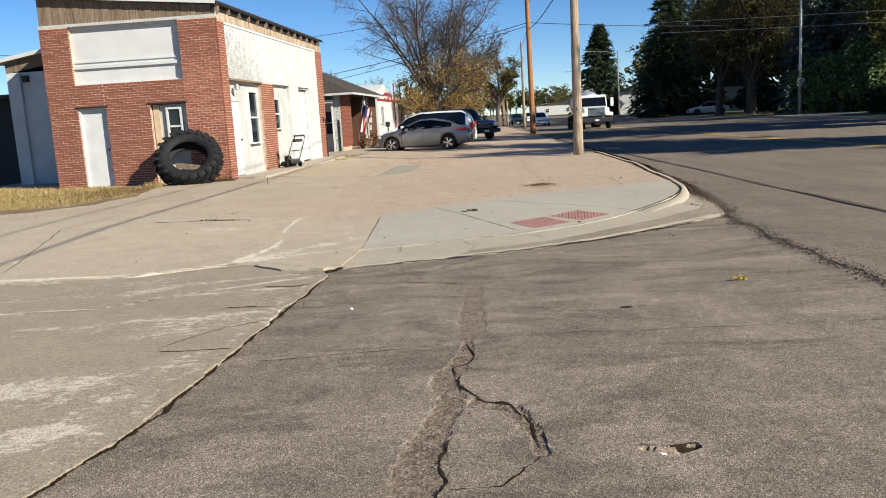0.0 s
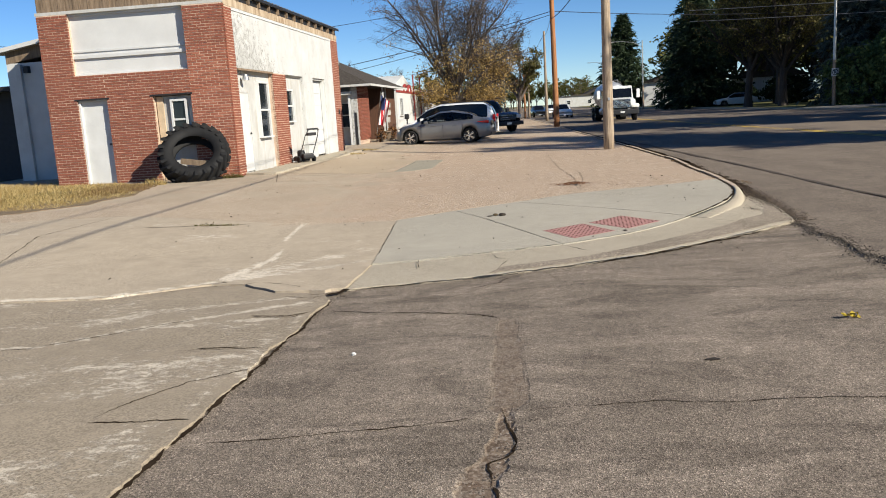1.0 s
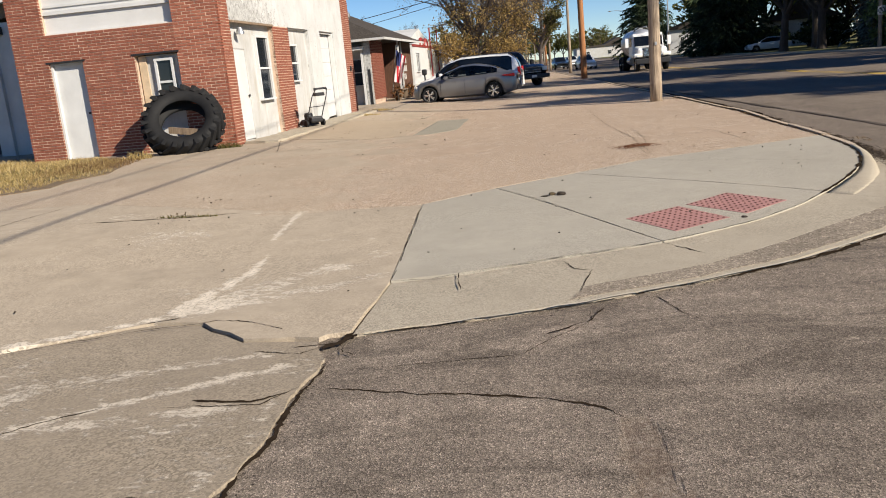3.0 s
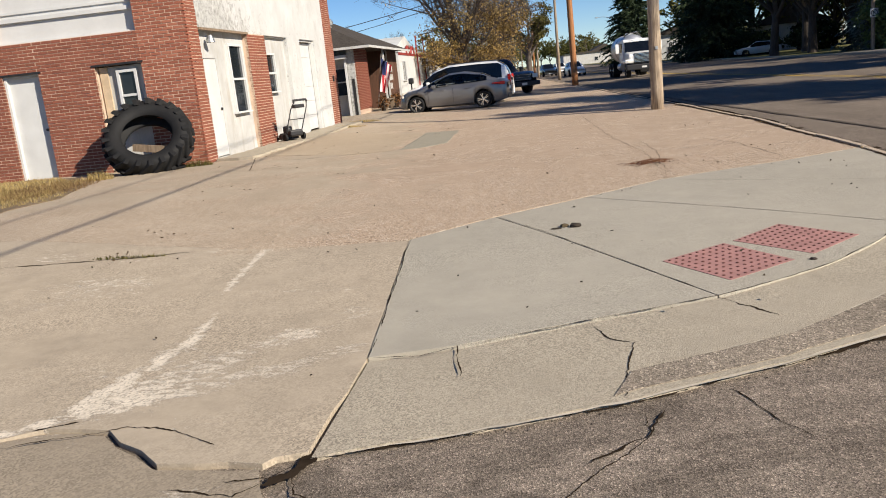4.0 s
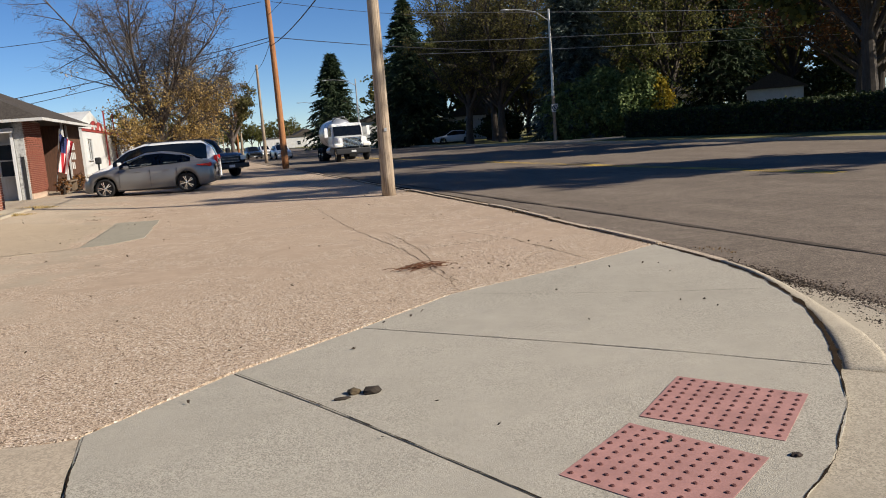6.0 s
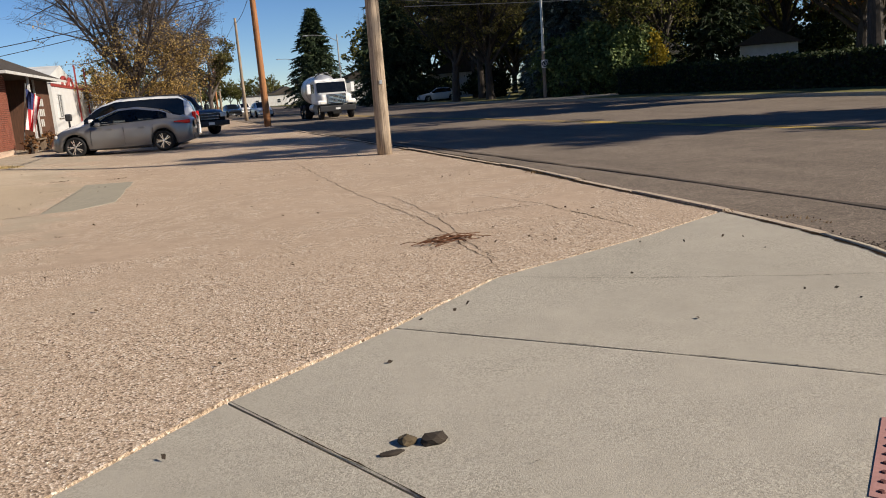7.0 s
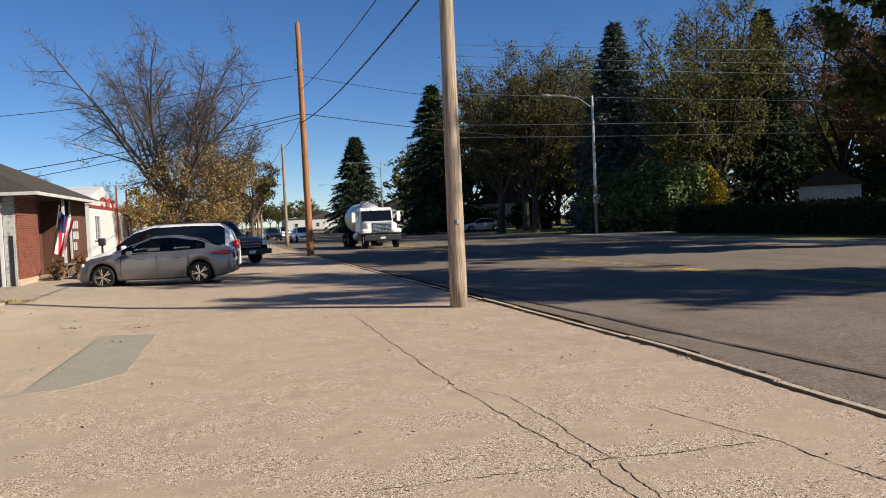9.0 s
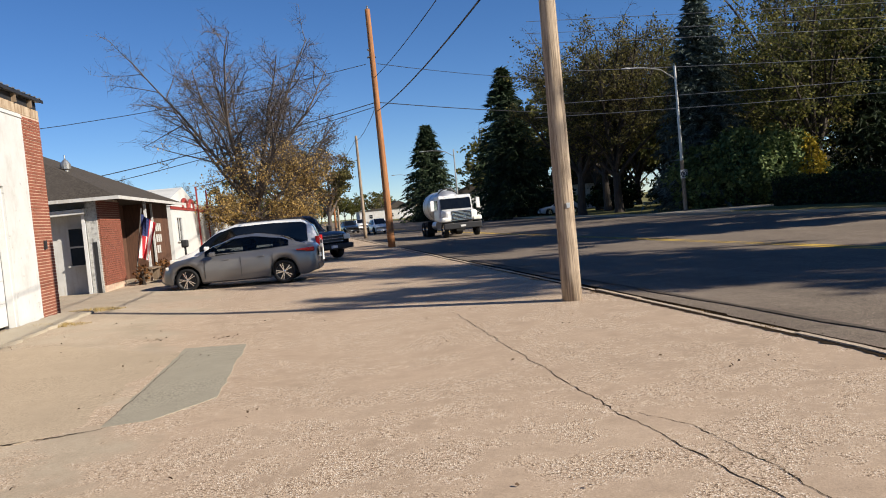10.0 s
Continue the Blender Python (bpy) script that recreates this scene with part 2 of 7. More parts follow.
M_PANEL = concrete("new_concrete", (0.355, 0.325, 0.268), (0.41, 0.38, 0.32), (0.30, 0.275, 0.225), 0.35, 160)
M_GUTTER = concrete("gutter_concrete", (0.36, 0.315, 0.245), (0.45, 0.40, 0.32), (0.27, 0.235, 0.18), 0.5, 130)
M_DRIVE = concrete("old_drive_concrete", (0.275, 0.229, 0.172), (0.53, 0.465, 0.375), (0.215, 0.178, 0.134), 0.7, 100, True)
M_DRIVE_UP = concrete("upper_drive_concrete", (0.375, 0.314, 0.238), (0.60, 0.53, 0.43), (0.305, 0.255, 0.193), 0.5, 110, True)
M_LOT = aggregate("bare_aggregate", (0.385, 0.294, 0.216), (0.46, 0.365, 0.275), (0.31, 0.238, 0.175))
M_KERB = concrete("worn_kerb_concrete", (0.42, 0.34, 0.26), (0.5, 0.42, 0.33), (0.3, 0.24, 0.18), 0.9, 60)
M_PATCH = concrete("grey_patch_concrete", (0.28, 0.255, 0.20), (0.33, 0.30, 0.24), (0.23, 0.21, 0.165), 0.5, 80)
M_SIDE = asphalt_mat("old_asphalt", (0.205, 0.169, 0.135), True, 170, 0.95)
M_ROAD = asphalt_mat("highway_asphalt", (0.168, 0.138, 0.111), False, 90, 0.6)
M_LIP = asphalt_mat("crumbled_asphalt", (0.10, 0.084, 0.068), False, 30, 0.7)
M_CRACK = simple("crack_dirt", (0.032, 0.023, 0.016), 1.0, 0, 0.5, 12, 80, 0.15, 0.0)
M_SCALE = simple("scaled_pale_concrete", (0.45, 0.395, 0.315), 0.95, 0, 0.3, 6, 60, 0.4)
M_YELLOW = simple("road_yellow", (0.55, 0.36, 0.05), 0.8, 0, 0.4, 5)
M_TACTILE = simple("tactile_red", (0.34, 0.175, 0.155), 0.85, 0, 0.3, 6)
M_DOME = simple("tactile_dome_dark", (0.10, 0.035, 0.03), 0.85, 0, 0.3, 6)
M_EARTH = concrete("bare_earth", (0.16, 0.12, 0.08), (0.25, 0.2, 0.14), (0.10, 0.08, 0.05), 0.9, 40)
M_LAWN = concrete("autumn_lawn", (0.14, 0.13, 0.05), (0.26, 0.21, 0.10), (0.07, 0.075, 0.03), 0.9, 30)
M_DRYGRASS = leaf_mat("dry_grass", [(0, (0.20, 0.14, 0.05)), (0.5, (0.36, 0.26, 0.10)), (1, (0.50, 0.40, 0.20))])
M_BRICK = brick_mat("red_brick")
M_MORTAR = simple("mortar", (0.52, 0.385, 0.29), 0.95, 0, 0.25, 6)
M_PEEL = peeling("peeling_white_paint")
M_WHITE = simple("white_paint", (0.55, 0.552, 0.545), 0.6, 0, 0.12, 2)
M_CREAM = stained("weathered_cream_paint")
M_GREYW = simple("grey_white_paint", (0.54, 0.545, 0.535), 0.7, 0, 0.2, 1.5)
M_TAN = simple("tan_soffit_board", (0.52, 0.40, 0.27), 0.8, 0, 0.3, 4)
M_BOARD = wood("weathered_boards", (0.10, 0.07, 0.045), (0.26, 0.19, 0.13), (10, 10, 0.8))
# brown wood, darkened so the house's porch boards carry the recess shade
M_DARKWOOD = wood("brown_shakes_shade_darkened", (0.05, 0.024, 0.014), (0.12, 0.055, 0.032), (10, 10, 1))
M_POLE_OLD = wood("grey_pole_wood", (0.09, 0.06, 0.038), (0.43, 0.34, 0.245), (11, 11, 0.45))
M_POLE_NEW = wood("orange_pole_wood", (0.15, 0.055, 0.02), (0.42, 0.19, 0.075), (11, 11, 0.45))
M_ROOF = concrete("asphalt_shingles", (0.060, 0.052, 0.045), (0.10, 0.085, 0.07), (0.04, 0.035, 0.03), 0.9, 25)
M_METAL = simple("galvanised_metal", (0.45, 0.45, 0.44), 0.4, 0.8, 0.2, 4)
M_DARK = simple("dark_metal", (0.03, 0.03, 0.032), 0.5, 0.3, 0.3, 5)
M_RUBBER = simple("black_rubber", (0.012, 0.012, 0.0125), 0.7, 0, 0.35, 6, 50, 0.3, 0.2)
M_PLASTIC = simple("black_plastic", (0.02, 0.02, 0.022), 0.45, 0, 0.2, 6)
M_GLASS = glass_mat("window_glass")
M_CARGLASS = glass_mat("tinted_car_glass", (0.006, 0.007, 0.008))
M_SILVER = paint("grey_car_paint", (0.17, 0.17, 0.175), 0.6, 0.30)
M_WCAR = paint("white_car_paint", (0.72, 0.72, 0.71), 0.0, 0.25)
M_DCAR = paint("dark_car_paint", (0.025, 0.03, 0.035), 0.3, 0.25)
M_TRUCK = paint("truck_white_paint", (0.70, 0.70, 0.69), 0.0, 0.35, 0.2)
M_TANK = simple("tank_aluminium", (0.62, 0.63, 0.64), 0.3, 0.7, 0.12, 3)
M_CHROME = simple("chrome", (0.75, 0.75, 0.75), 0.15, 1.0, 0.05, 5)
M_RED = simple("red_lens", (0.45, 0.012, 0.01), 0.2, 0, 0.2, 5)
M_AMBER = simple("clear_lens", (0.7, 0.68, 0.62), 0.15, 0, 0.1, 5)
M_REDTRIM = simple("red_trim_paint", (0.26, 0.035, 0.03), 0.6, 0, 0.25, 4)
M_FLAGR = simple("flag_red", (0.42, 0.02, 0.03), 0.8, 0, 0.2, 6)
M_FLAGW = simple("flag_white", (0.72, 0.70, 0.68), 0.8, 0, 0.1, 6)
M_FLAGB = simple("flag_blue", (0.02, 0.03, 0.11), 0.8, 0, 0.2, 6)
M_BARK = wood("grey_bark", (0.045, 0.034, 0.028), (0.13, 0.105, 0.088), (6, 6, 1))
M_BARKD = wood("dark_bark", (0.02, 0.016, 0.012), (0.065, 0.05, 0.04), (6, 6, 1))
M_LYEL = leaf_mat("yellow_brown_leaves", [(0, (0.16, 0.105, 0.04)), (0.5, (0.33, 0.22, 0.075)), (1, (0.50, 0.36, 0.13))], 0.35)
M_LBROWN = leaf_mat("brown_leaves", [(0, (0.10, 0.06, 0.03)), (0.5, (0.19, 0.12, 0.055)), (1, (0.30, 0.20, 0.09))], 0.3)
M_LOLIVE = leaf_mat("olive_leaves", [(0, (0.05, 0.05, 0.018)), (0.6, (0.115, 0.105, 0.036)), (1, (0.22, 0.185, 0.06))], 0.4)
M_LGREEN = leaf_mat("green_leaves", [(0, (0.045, 0.054, 0.018)), (0.6, (0.105, 0.11, 0.03)), (1, (0.21, 0.19, 0.05))], 0.4)
M_LRED = leaf_mat("russet_leaves", [(0, (0.06, 0.03, 0.014)), (0.6, (0.13, 0.06, 0.022)), (1, (0.22, 0.10, 0.03))], 0.3)
M_LGOLD = leaf_mat("golden_leaves", [(0, (0.26, 0.19, 0.02)), (1, (0.48, 0.36, 0.04))])
M_NEEDLE = leaf_mat("dark_needles", [(0, (0.014, 0.026, 0.013)), (0.6, (0.032, 0.05, 0.024)), (1, (0.06, 0.085, 0.038))], 0.12)
M_NEEDLEB = leaf_mat("blue_needles", [(0, (0.03, 0.046, 0.038)), (0.6, (0.085, 0.115, 0.10)), (1, (0.17, 0.21, 0.185))], 0.15)
M_LJUN = leaf_mat("juniper_green", [(0, (0.06, 0.09, 0.035)), (0.6, (0.13, 0.18, 0.065)), (1, (0.22, 0.27, 0.10))], 0.3)
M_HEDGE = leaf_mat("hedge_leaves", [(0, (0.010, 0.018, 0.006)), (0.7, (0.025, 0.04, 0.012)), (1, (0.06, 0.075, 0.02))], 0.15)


# ---- building helpers ----
def part(name, bm, material, parent=None, label="", m=None, smooth=False):
    me = bpy.data.meshes.new(name)
    bm.to_mesh(me)
    bm.free()
    me.materials.append(material)
    if smooth:
        for p in me.polygons:
            p.use_smooth = True
    ob = new(name, me)
    if parent is not None:
        ob.parent = parent
    if m is not None:
        ob.matrix_local = m
    if label:
        tagged(ob, label)
    return ob


def thing(name, label, category, m=None, group="", kind=""):
    ob = new(name)
    ob.empty_display_size = 0.2
    if m is not None:
        ob.matrix_world = m
    return tagged(ob, label, category, group, kind)


def box(x0, x1, y0, y1, z0, z1, bm=None, bevel=0.0):
    out = bm or bmesh.new()
    r = bmesh.ops.create_cube(out, size=1.0)
    for v in r["verts"]:
        v.co = Vector(((x0 + x1) / 2 + v.co.x * (x1 - x0), (y0 + y1) / 2 + v.co.y * (y1 - y0), (z0 + z1) / 2 + v.co.z * (z1 - z0)))
    if bevel:
        es = list({e for v in r["verts"] for e in v.link_edges})
        bmesh.ops.bevel(out, geom=es, offset=bevel, segments=2, affect="EDGES", profile=0.5)
    return out


def tube(points, radii, sides=8, bm=None, cap=True):
    """A tapered tube along a line of points."""
    out = bm or bmesh.new()
    pts = [Vector(p) for p in points]
    if isinstance(radii, (int, float)):
        radii = [radii] * len(pts)
    rings, prev = [], None
    for i, p in enumerate(pts):
        d = (pts[min(i + 1, len(pts) - 1)] - pts[max(i - 1, 0)]).normalized()
        if prev is None:
            a = d.orthogonal().normalized()
        else:
            a = (prev - d * prev.dot(d))
            a = a.normalized() if a.length > 1e-6 else d.orthogonal().normalized()
        prev = a
        b = d.cross(a)
        rings.append([out.verts.new(p + (a * math.cos(k * math.tau / sides) + b * math.sin(k * math.tau / sides)) * radii[i]) for k in range(sides)])
    for r0, r1 in zip(rings, rings[1:]):
        for k in range(sides):
            out.faces.new((r0[k], r0[(k + 1) % sides], r1[(k + 1) % sides], r1[k]))
    if cap and sides > 2:
        out.faces.new(rings[0][::-1])
        out.faces.new(rings[-1])
    return out


def lathe(profile, steps=24, axis="Y", bm=None):
    """Turns (radius, along) pairs round an axis."""
    out = bm or bmesh.new()
    rings = []
    for r, h in profile:
        ring = []
        for k in range(steps):
            a = k * math.tau / steps
            c, s = r * math.cos(a), r * math.sin(a)
            ring.append(out.verts.new((c, h, s) if axis == "Y" else (c, s, h) if axis == "Z" else (h, c, s)))
        rings.append(ring)
    for r0, r1 in zip(rings, rings[1:]):
        for k in range(steps):
            out.faces.new((r0[k], r0[(k + 1) % steps], r1[(k + 1) % steps], r1[k]))
    return out


def smooth01(v):
    v = max(0.0, min(1.0, v))
    return v * v * (3 - 2 * v)


def gz(x, y):
    """The lot's height: level by the street, rising gently to the shop fronts."""
    ramp_up = -0.05 * smooth01((y - 5.5) / 3) + 0.072 * smooth01((y - 9.6) / 3.0) - 0.015 * smooth01((y - 18) / 6)
    return ramp_up + 0.13 * smooth01((-1.0 - (x - 0.06 * (y - 22))) / 4.0) * smooth01((y - 5) / 9)


def jag(points, amp, step, seed):
    """A polyline broken into short, uneven steps."""
    rnd = random.Random(seed)
    out = []
    for (x0, y0), (x1, y1) in zip(points, points[1:]):
        n = max(1, int(math.hypot(x1 - x0, y1 - y0) / step))
        for i in range(n):
            f = i / n
            a = amp if i else amp * 0.3
            out.append((x0 + (x1 - x0) * f + rnd.uniform(-a, a), y0 + (y1 - y0) * f + rnd.uniform(-a, a)))
    out.append(points[-1])
    return out


def ragged(points, amp, step, seed):
    """A line broken unevenly: long shallow bites and small chips."""
    out = []
    run = seed * 3.3
    for (x0, y0), (x1, y1) in zip(points, points[1:]):
        ln = math.hypot(x1 - x0, y1 - y0)
        nx, ny = -(y1 - y0) / ln, (x1 - x0) / ln
        n = max(1, int(ln / step))
        for i in range(n):
            d = run + ln * i / n
            k = noise.noise(Vector((d * 1.7, seed, 0))) + 0.6 * noise.noise(Vector((d * 6.1, seed, 3))) + 0.35 * noise.noise(Vector((d * 19, seed, 7)))
            out.append((x0 + (x1 - x0) * i / n + nx * amp * k, y0 + (y1 - y0) * i / n + ny * amp * k))
        run += ln
    return out + [points[-1]]


def sheet(name, outline, z, material, step=1.0, height=gz, depth=0.12, label="", parent=None, kind="structure", fine=None, wear=None):
    """A slab with the given outline, its top following the ground and its rim going down."""
    bm = bmesh.new()
    f = bm.faces.new([bm.verts.new((x, y, 0)) for x, y in outline])
    f.normal_update()
    if f.normal.z < 0:
        f.normal_flip()
    xs, ys = [p[0] for p in outline], [p[1] for p in outline]
    for lo, hi, no, k in ((min(xs), max(xs), (1, 0, 0), 0), (min(ys), max(ys), (0, 1, 0), 1)):
        n = int((hi - lo) / step)
        for i in range(1, n + 1):
            co = [0, 0, 0]
            co[k] = lo + (hi - lo) * i / (n + 1)
            bmesh.ops.bisect_plane(bm, geom=bm.verts[:] + bm.edges[:] + bm.faces[:], plane_co=co, plane_no=no)
    if fine:
        for lo, hi, no, k in ((fine[0], fine[1], (1, 0, 0), 0), (fine[2], fine[3], (0, 1, 0), 1)):
            for i in range(int((hi - lo) / fine[4]) + 1):
                co = [0, 0, 0]
                co[k] = lo + fine[4] * (i + 0.37)
                near = [q for q in bm.faces if any(abs(v.co[k] - co[k]) < 2.2 for v in q.verts)] if i else bm.faces[:]
                near = [q for q in near if any(fine[0] - 0.1 < v.co.x < fine[1] + 0.1 for v in q.verts) or k == 0]
                es = {e for q in near for e in q.edges}
                vs = {v for q in near for v in q.verts}
                bmesh.ops.bisect_plane(bm, geom=list(vs) + list(es) + near, plane_co=co, plane_no=no)
    bmesh.ops.triangulate(bm, faces=[q for q in bm.faces if len(q.verts) > 4])
    for v in bm.verts:
        v.co.z = height(v.co.x, v.co.y) + z
    rim = [e for e in bm.edges if e.is_boundary]
    r = bmesh.ops.extrude_edge_only(bm, edges=rim)
    for v in r["geom"]:
        if isinstance(v, bmesh.types.BMVert):
            v.co.z -= depth
    bmesh.ops.recalc_face_normals(bm, faces=bm.faces[:])
    ob = part(name, bm, material, parent, label)
    if wear:
        vals = [wear(v.co.x, v.co.y) for v in ob.data.vertices]
        ob.data.attributes.new("wear", "FLOAT", "POINT").data.foreach_set("value", vals)
    if kind:
        tagged(ob, kind=kind)
    return ob


def ribbon(points, width, lift, bm, height, seed, taper=True):
    """A thin uneven strip that lies on the ground along a line."""
    rnd = random.Random(seed)
    pts = [Vector((x, y, 0)) for x, y in points]
    rows = []
    for i, p in enumerate(pts):
        d = (pts[min(i + 1, len(pts) - 1)] - pts[max(0, i - 1)])
        d = d.normalized() if d.length > 1e-6 else Vector((1, 0, 0))
        s = Vector((-d.y, d.x, 0))
        f = i / max(1, len(pts) - 1)
        w = width * rnd.uniform(0.35, 1.3) * (min(1, 6 * f + 0.2, 6 * (1 - f) + 0.2) if taper else 1)
        row = []
        for k in (-0.5, 0.5):
            q = p + s * w * k
            row.append(bm.verts.new((q.x, q.y, height(q.x, q.y) + lift)))
        rows.append(row)
    for a, b in zip(rows, rows[1:]):
        f = bm.faces.new((a[0], b[0], b[1], a[1]))
        f.normal_update()
        if f.normal.z < 0:
            f.normal_flip()
    return bm


# ---- ground ----
def flat(x, y):
    return 0.0


def road_z(x, y):
    return -0.025 - 0.035 * smooth01((y - 5.5) / 3) - 0.04 * smooth01((y - 10.5) / 5)


def gutter_z(x, y):
    k = smooth01((x - 3.3) / 0.9)
    return (gz(x, y) - 0.008) * (1 - k) + (road_z(x, y) + 0.012) * k


KERB = [(1.30, 10.14), (1.75, 10.38), (2.16, 10.62), (2.71, 11.08), (3.37, 11.86), (3.95, 12.77), (4.40, 13.92), (4.68, 15.62), (4.97, 18.5), (5.25, 20.7), (5.40, 23.2), (5.61, 27.6), (6.67, 52), (8.8, 100), (26, 500)]


def rounded(points, step):
    """A smooth curve through the points, cut into short steps."""
    out = []
    for i in range(len(points) - 1):
        p0, p1, p2, p3 = (Vector(points[max(0, min(len(points) - 1, i + j))]) for j in (-1, 0, 1, 2))
        n = max(1, int((p2 - p1).length / step))
        for q in range(n):
            t = q / n
            v = 0.5 * (2 * p1 + (p2 - p0) * t + (2 * p0 - 5 * p1 + 4 * p2 - p3) * t * t + (3 * p1 - p0 - 3 * p2 + p3) * t ** 3)
            out.append((v.x, v.y))
    return out + [tuple(points[-1])]


CORNER = rounded(KERB[:9], 0.14)
bm = bmesh.new()
bmesh.ops.create_circle(bm, cap_ends=True, radius=1500, segments=64)
for v in bm.verts:
    v.co.z = -0.32
tagged(part("ground", bm, M_LAWN, None, "flat dry autumn ground reaching the horizon"), category="ground", kind="structure")

# highway
west = [(1.5, -60), (3.2, -10), (3.6, 3), (3.72, 4.6), (3.77, 6.2), (3.88, 7.8), (4.0, 9.4), (4.15, 10.9)]
west = jag(west[:2], 0, 50, 1)[:-1] + ragged(west[1:], 0.075, 0.06, 2)
RIM = [p for p in west if 1.0 < p[1] < 11.0]
west += [(4.5, 12.4), (4.66, 13.95)] + [(x + 0.16, y) for x, y in KERB[7:]]
FAR = [(19.7, -60), (22, -20), (24.2, 15), (26, 45), (29.3, 100), (53, 500)]
tagged(sheet("road", west + FAR[::-1], 0, M_ROAD, 12, road_z, 0.2, "worn grey asphalt highway with a low broken edge"), category="road")
bm = bmesh.new()
for off in (-0.14, 0.14):
    ribbon([(13.45 + off + 0.03 * (y - 27), y) for y in range(-40, 300, 2)], 0.13, 0.006, bm, road_z, 3, False)
tagged(part("centre_line", bm, M_YELLOW, None, "worn double yellow centre line on the highway"), category="road marking", kind="structure")
bm = bmesh.new()
rnd = random.Random(12)
for i in range(2600):
    k = rnd.choice(range(len(RIM) - 1))
    (x0, y0), (x1, y1) = RIM[k], RIM[k + 1]
    f = rnd.random()
    x, y = x0 + (x1 - x0) * f + rnd.gauss(-0.02, 0.07), y0 + (y1 - y0) * f
    r = rnd.uniform(0.004, 0.013)
    bmesh.ops.create_cone(bm, cap_ends=True, segments=5, radius1=r, radius2=r * 0.5, depth=r, matrix=pose(x, y, road_z(x, y) + r * 0.3, rnd.uniform(-30, 30), rnd.uniform(-30, 30), rnd.uniform(0, 90)))
tagged(part("asphalt_crumbs", bm, M_LIP, None, "dark crumbled asphalt along the highway edge"), category="rubble", kind="stuff")

# side street: a fine grid with the broken band, its branch and the small hole sunk into it
BAND = [((0.31, 5.25), 0.03), ((0.25, 4.75), 0.055), ((0.12, 4.38), 0.075), ((0.17, 4.05), 0.07), ((0.06, 3.6), 0.075), ((0.0, 3.2), 0.10), ((-0.03, 2.7), 0.13), ((-0.1, 2.0), 0.13)]
BRANCH = [((0.30, 3.98), 0.05), ((0.47, 3.84), 0.06), ((0.56, 3.5), 0.035), ((0.56, 3.26), 0.03)]
STRIP = [((0.31, 5.25), 0.08), ((0.38, 6.2), 0.10), ((0.43, 7.05), 0.07)]
HOLE = [((1.02, 3.25), 0.02), ((1.12, 3.21), 0.035), ((1.26, 3.24), 0.015)]


def near_line(x, y, line):
    """How far (x, y) is from a line, in widths of that line."""
    best = 9.0
    for ((x0, y0), w0), ((x1, y1), w1) in zip(line, line[1:]):
        dx, dy = x1 - x0, y1 - y0
        f = max(0, min(1, ((x - x0) * dx + (y - y0) * dy) / (dx * dx + dy * dy)))
        best = min(best, math.hypot(x - x0 - dx * f, y - y0 - dy * f) / (w0 + (w1 - w0) * f))
    return best


def asphalt_at(x, y):
    n1 = noise.noise(Vector((x * 0.9, y * 0.9, 0))) * 0.010
    sink = dirt = 0.0
    if -0.6 < x < 1.6 and 1.5 < y < 7.4:
        wob = noise.noise(Vector((x * 8, y * 8, 3))) * 0.6 + noise.noise(Vector((x * 22, y * 22, 5))) * 0.3
        for line, deep, how in ((BAND, 0.010, 0.92), (BRANCH, 0.012, 0.95), (STRIP, 0.006, 0.6), (HOLE, 0.05, 0.5)):
            d = near_line(x, y, line) + wob
            k = smooth01((1.15 - d) / 0.28)
            sink, dirt = max(sink, k * deep), max(dirt, k * how)
        sink *= 0.8 + 0.6 * noise.noise(Vector((x * 16, y * 16, 9)))
    return -0.03 - 0.05 * smooth01((y - 5.5) / 3) + n1 - sink, dirt


xs = np.concatenate([np.linspace(-14, -2, 9)[:-1], np.arange(-2, -0.4, 0.08), np.arange(-0.4, 0.75, 0.013), np.arange(0.75, 1.5, 0.025), np.arange(1.5, 4.9, 0.1)])
ys = np.concatenate([np.linspace(-40, 1.5, 24)[:-1], np.arange(1.5, 2.4, 0.04), np.arange(2.4, 5.4, 0.014), np.arange(5.4, 11.2, 0.08)])
verts, dirts = [], []
for y in ys:
    for x in xs:
        z, d = asphalt_at(float(x), float(y))
        verts.append((x, y, z))
        dirts.append(d)
W = len(xs)
faces = [(j * W + i, j * W + i + 1, (j + 1) * W + i + 1, (j + 1) * W + i) for j in range(len(ys) - 1) for i in range(W - 1)]
me = bpy.data.meshes.new("side_street")
me.from_pydata(verts, [], faces)
me.attributes.new("dirt", "FLOAT", "POINT").data.foreach_set("value", dirts)
me.materials.append(M_SIDE)
tagged(new("side_street", me), "old cracked grey asphalt with a broken gravelly band", "road", kind="structure")


def side_z(x, y):
    return asphalt_at(x, y)[0]


# old concrete drive and the worn lot
EDGE = [(-2.3, -40), (-1.95, 0.5), (-1.71, 3.05), (-1.49, 3.9), (-1.32, 5.28), (-1.2, 6.6), (-1.05, 8.1)]
edge = jag(EDGE[:2], 0, 60, 1)[:-1] + ragged(EDGE[1:], 0.04, 0.03, 7)
split = [(-1.05, 8.1), (-1.15, 8.42), (-1.62, 8.5), (-2.0, 8.9), (-2.35, 8.98), (-3.23, 8.56), (-4.75, 8.55), (-14, 8.6)]


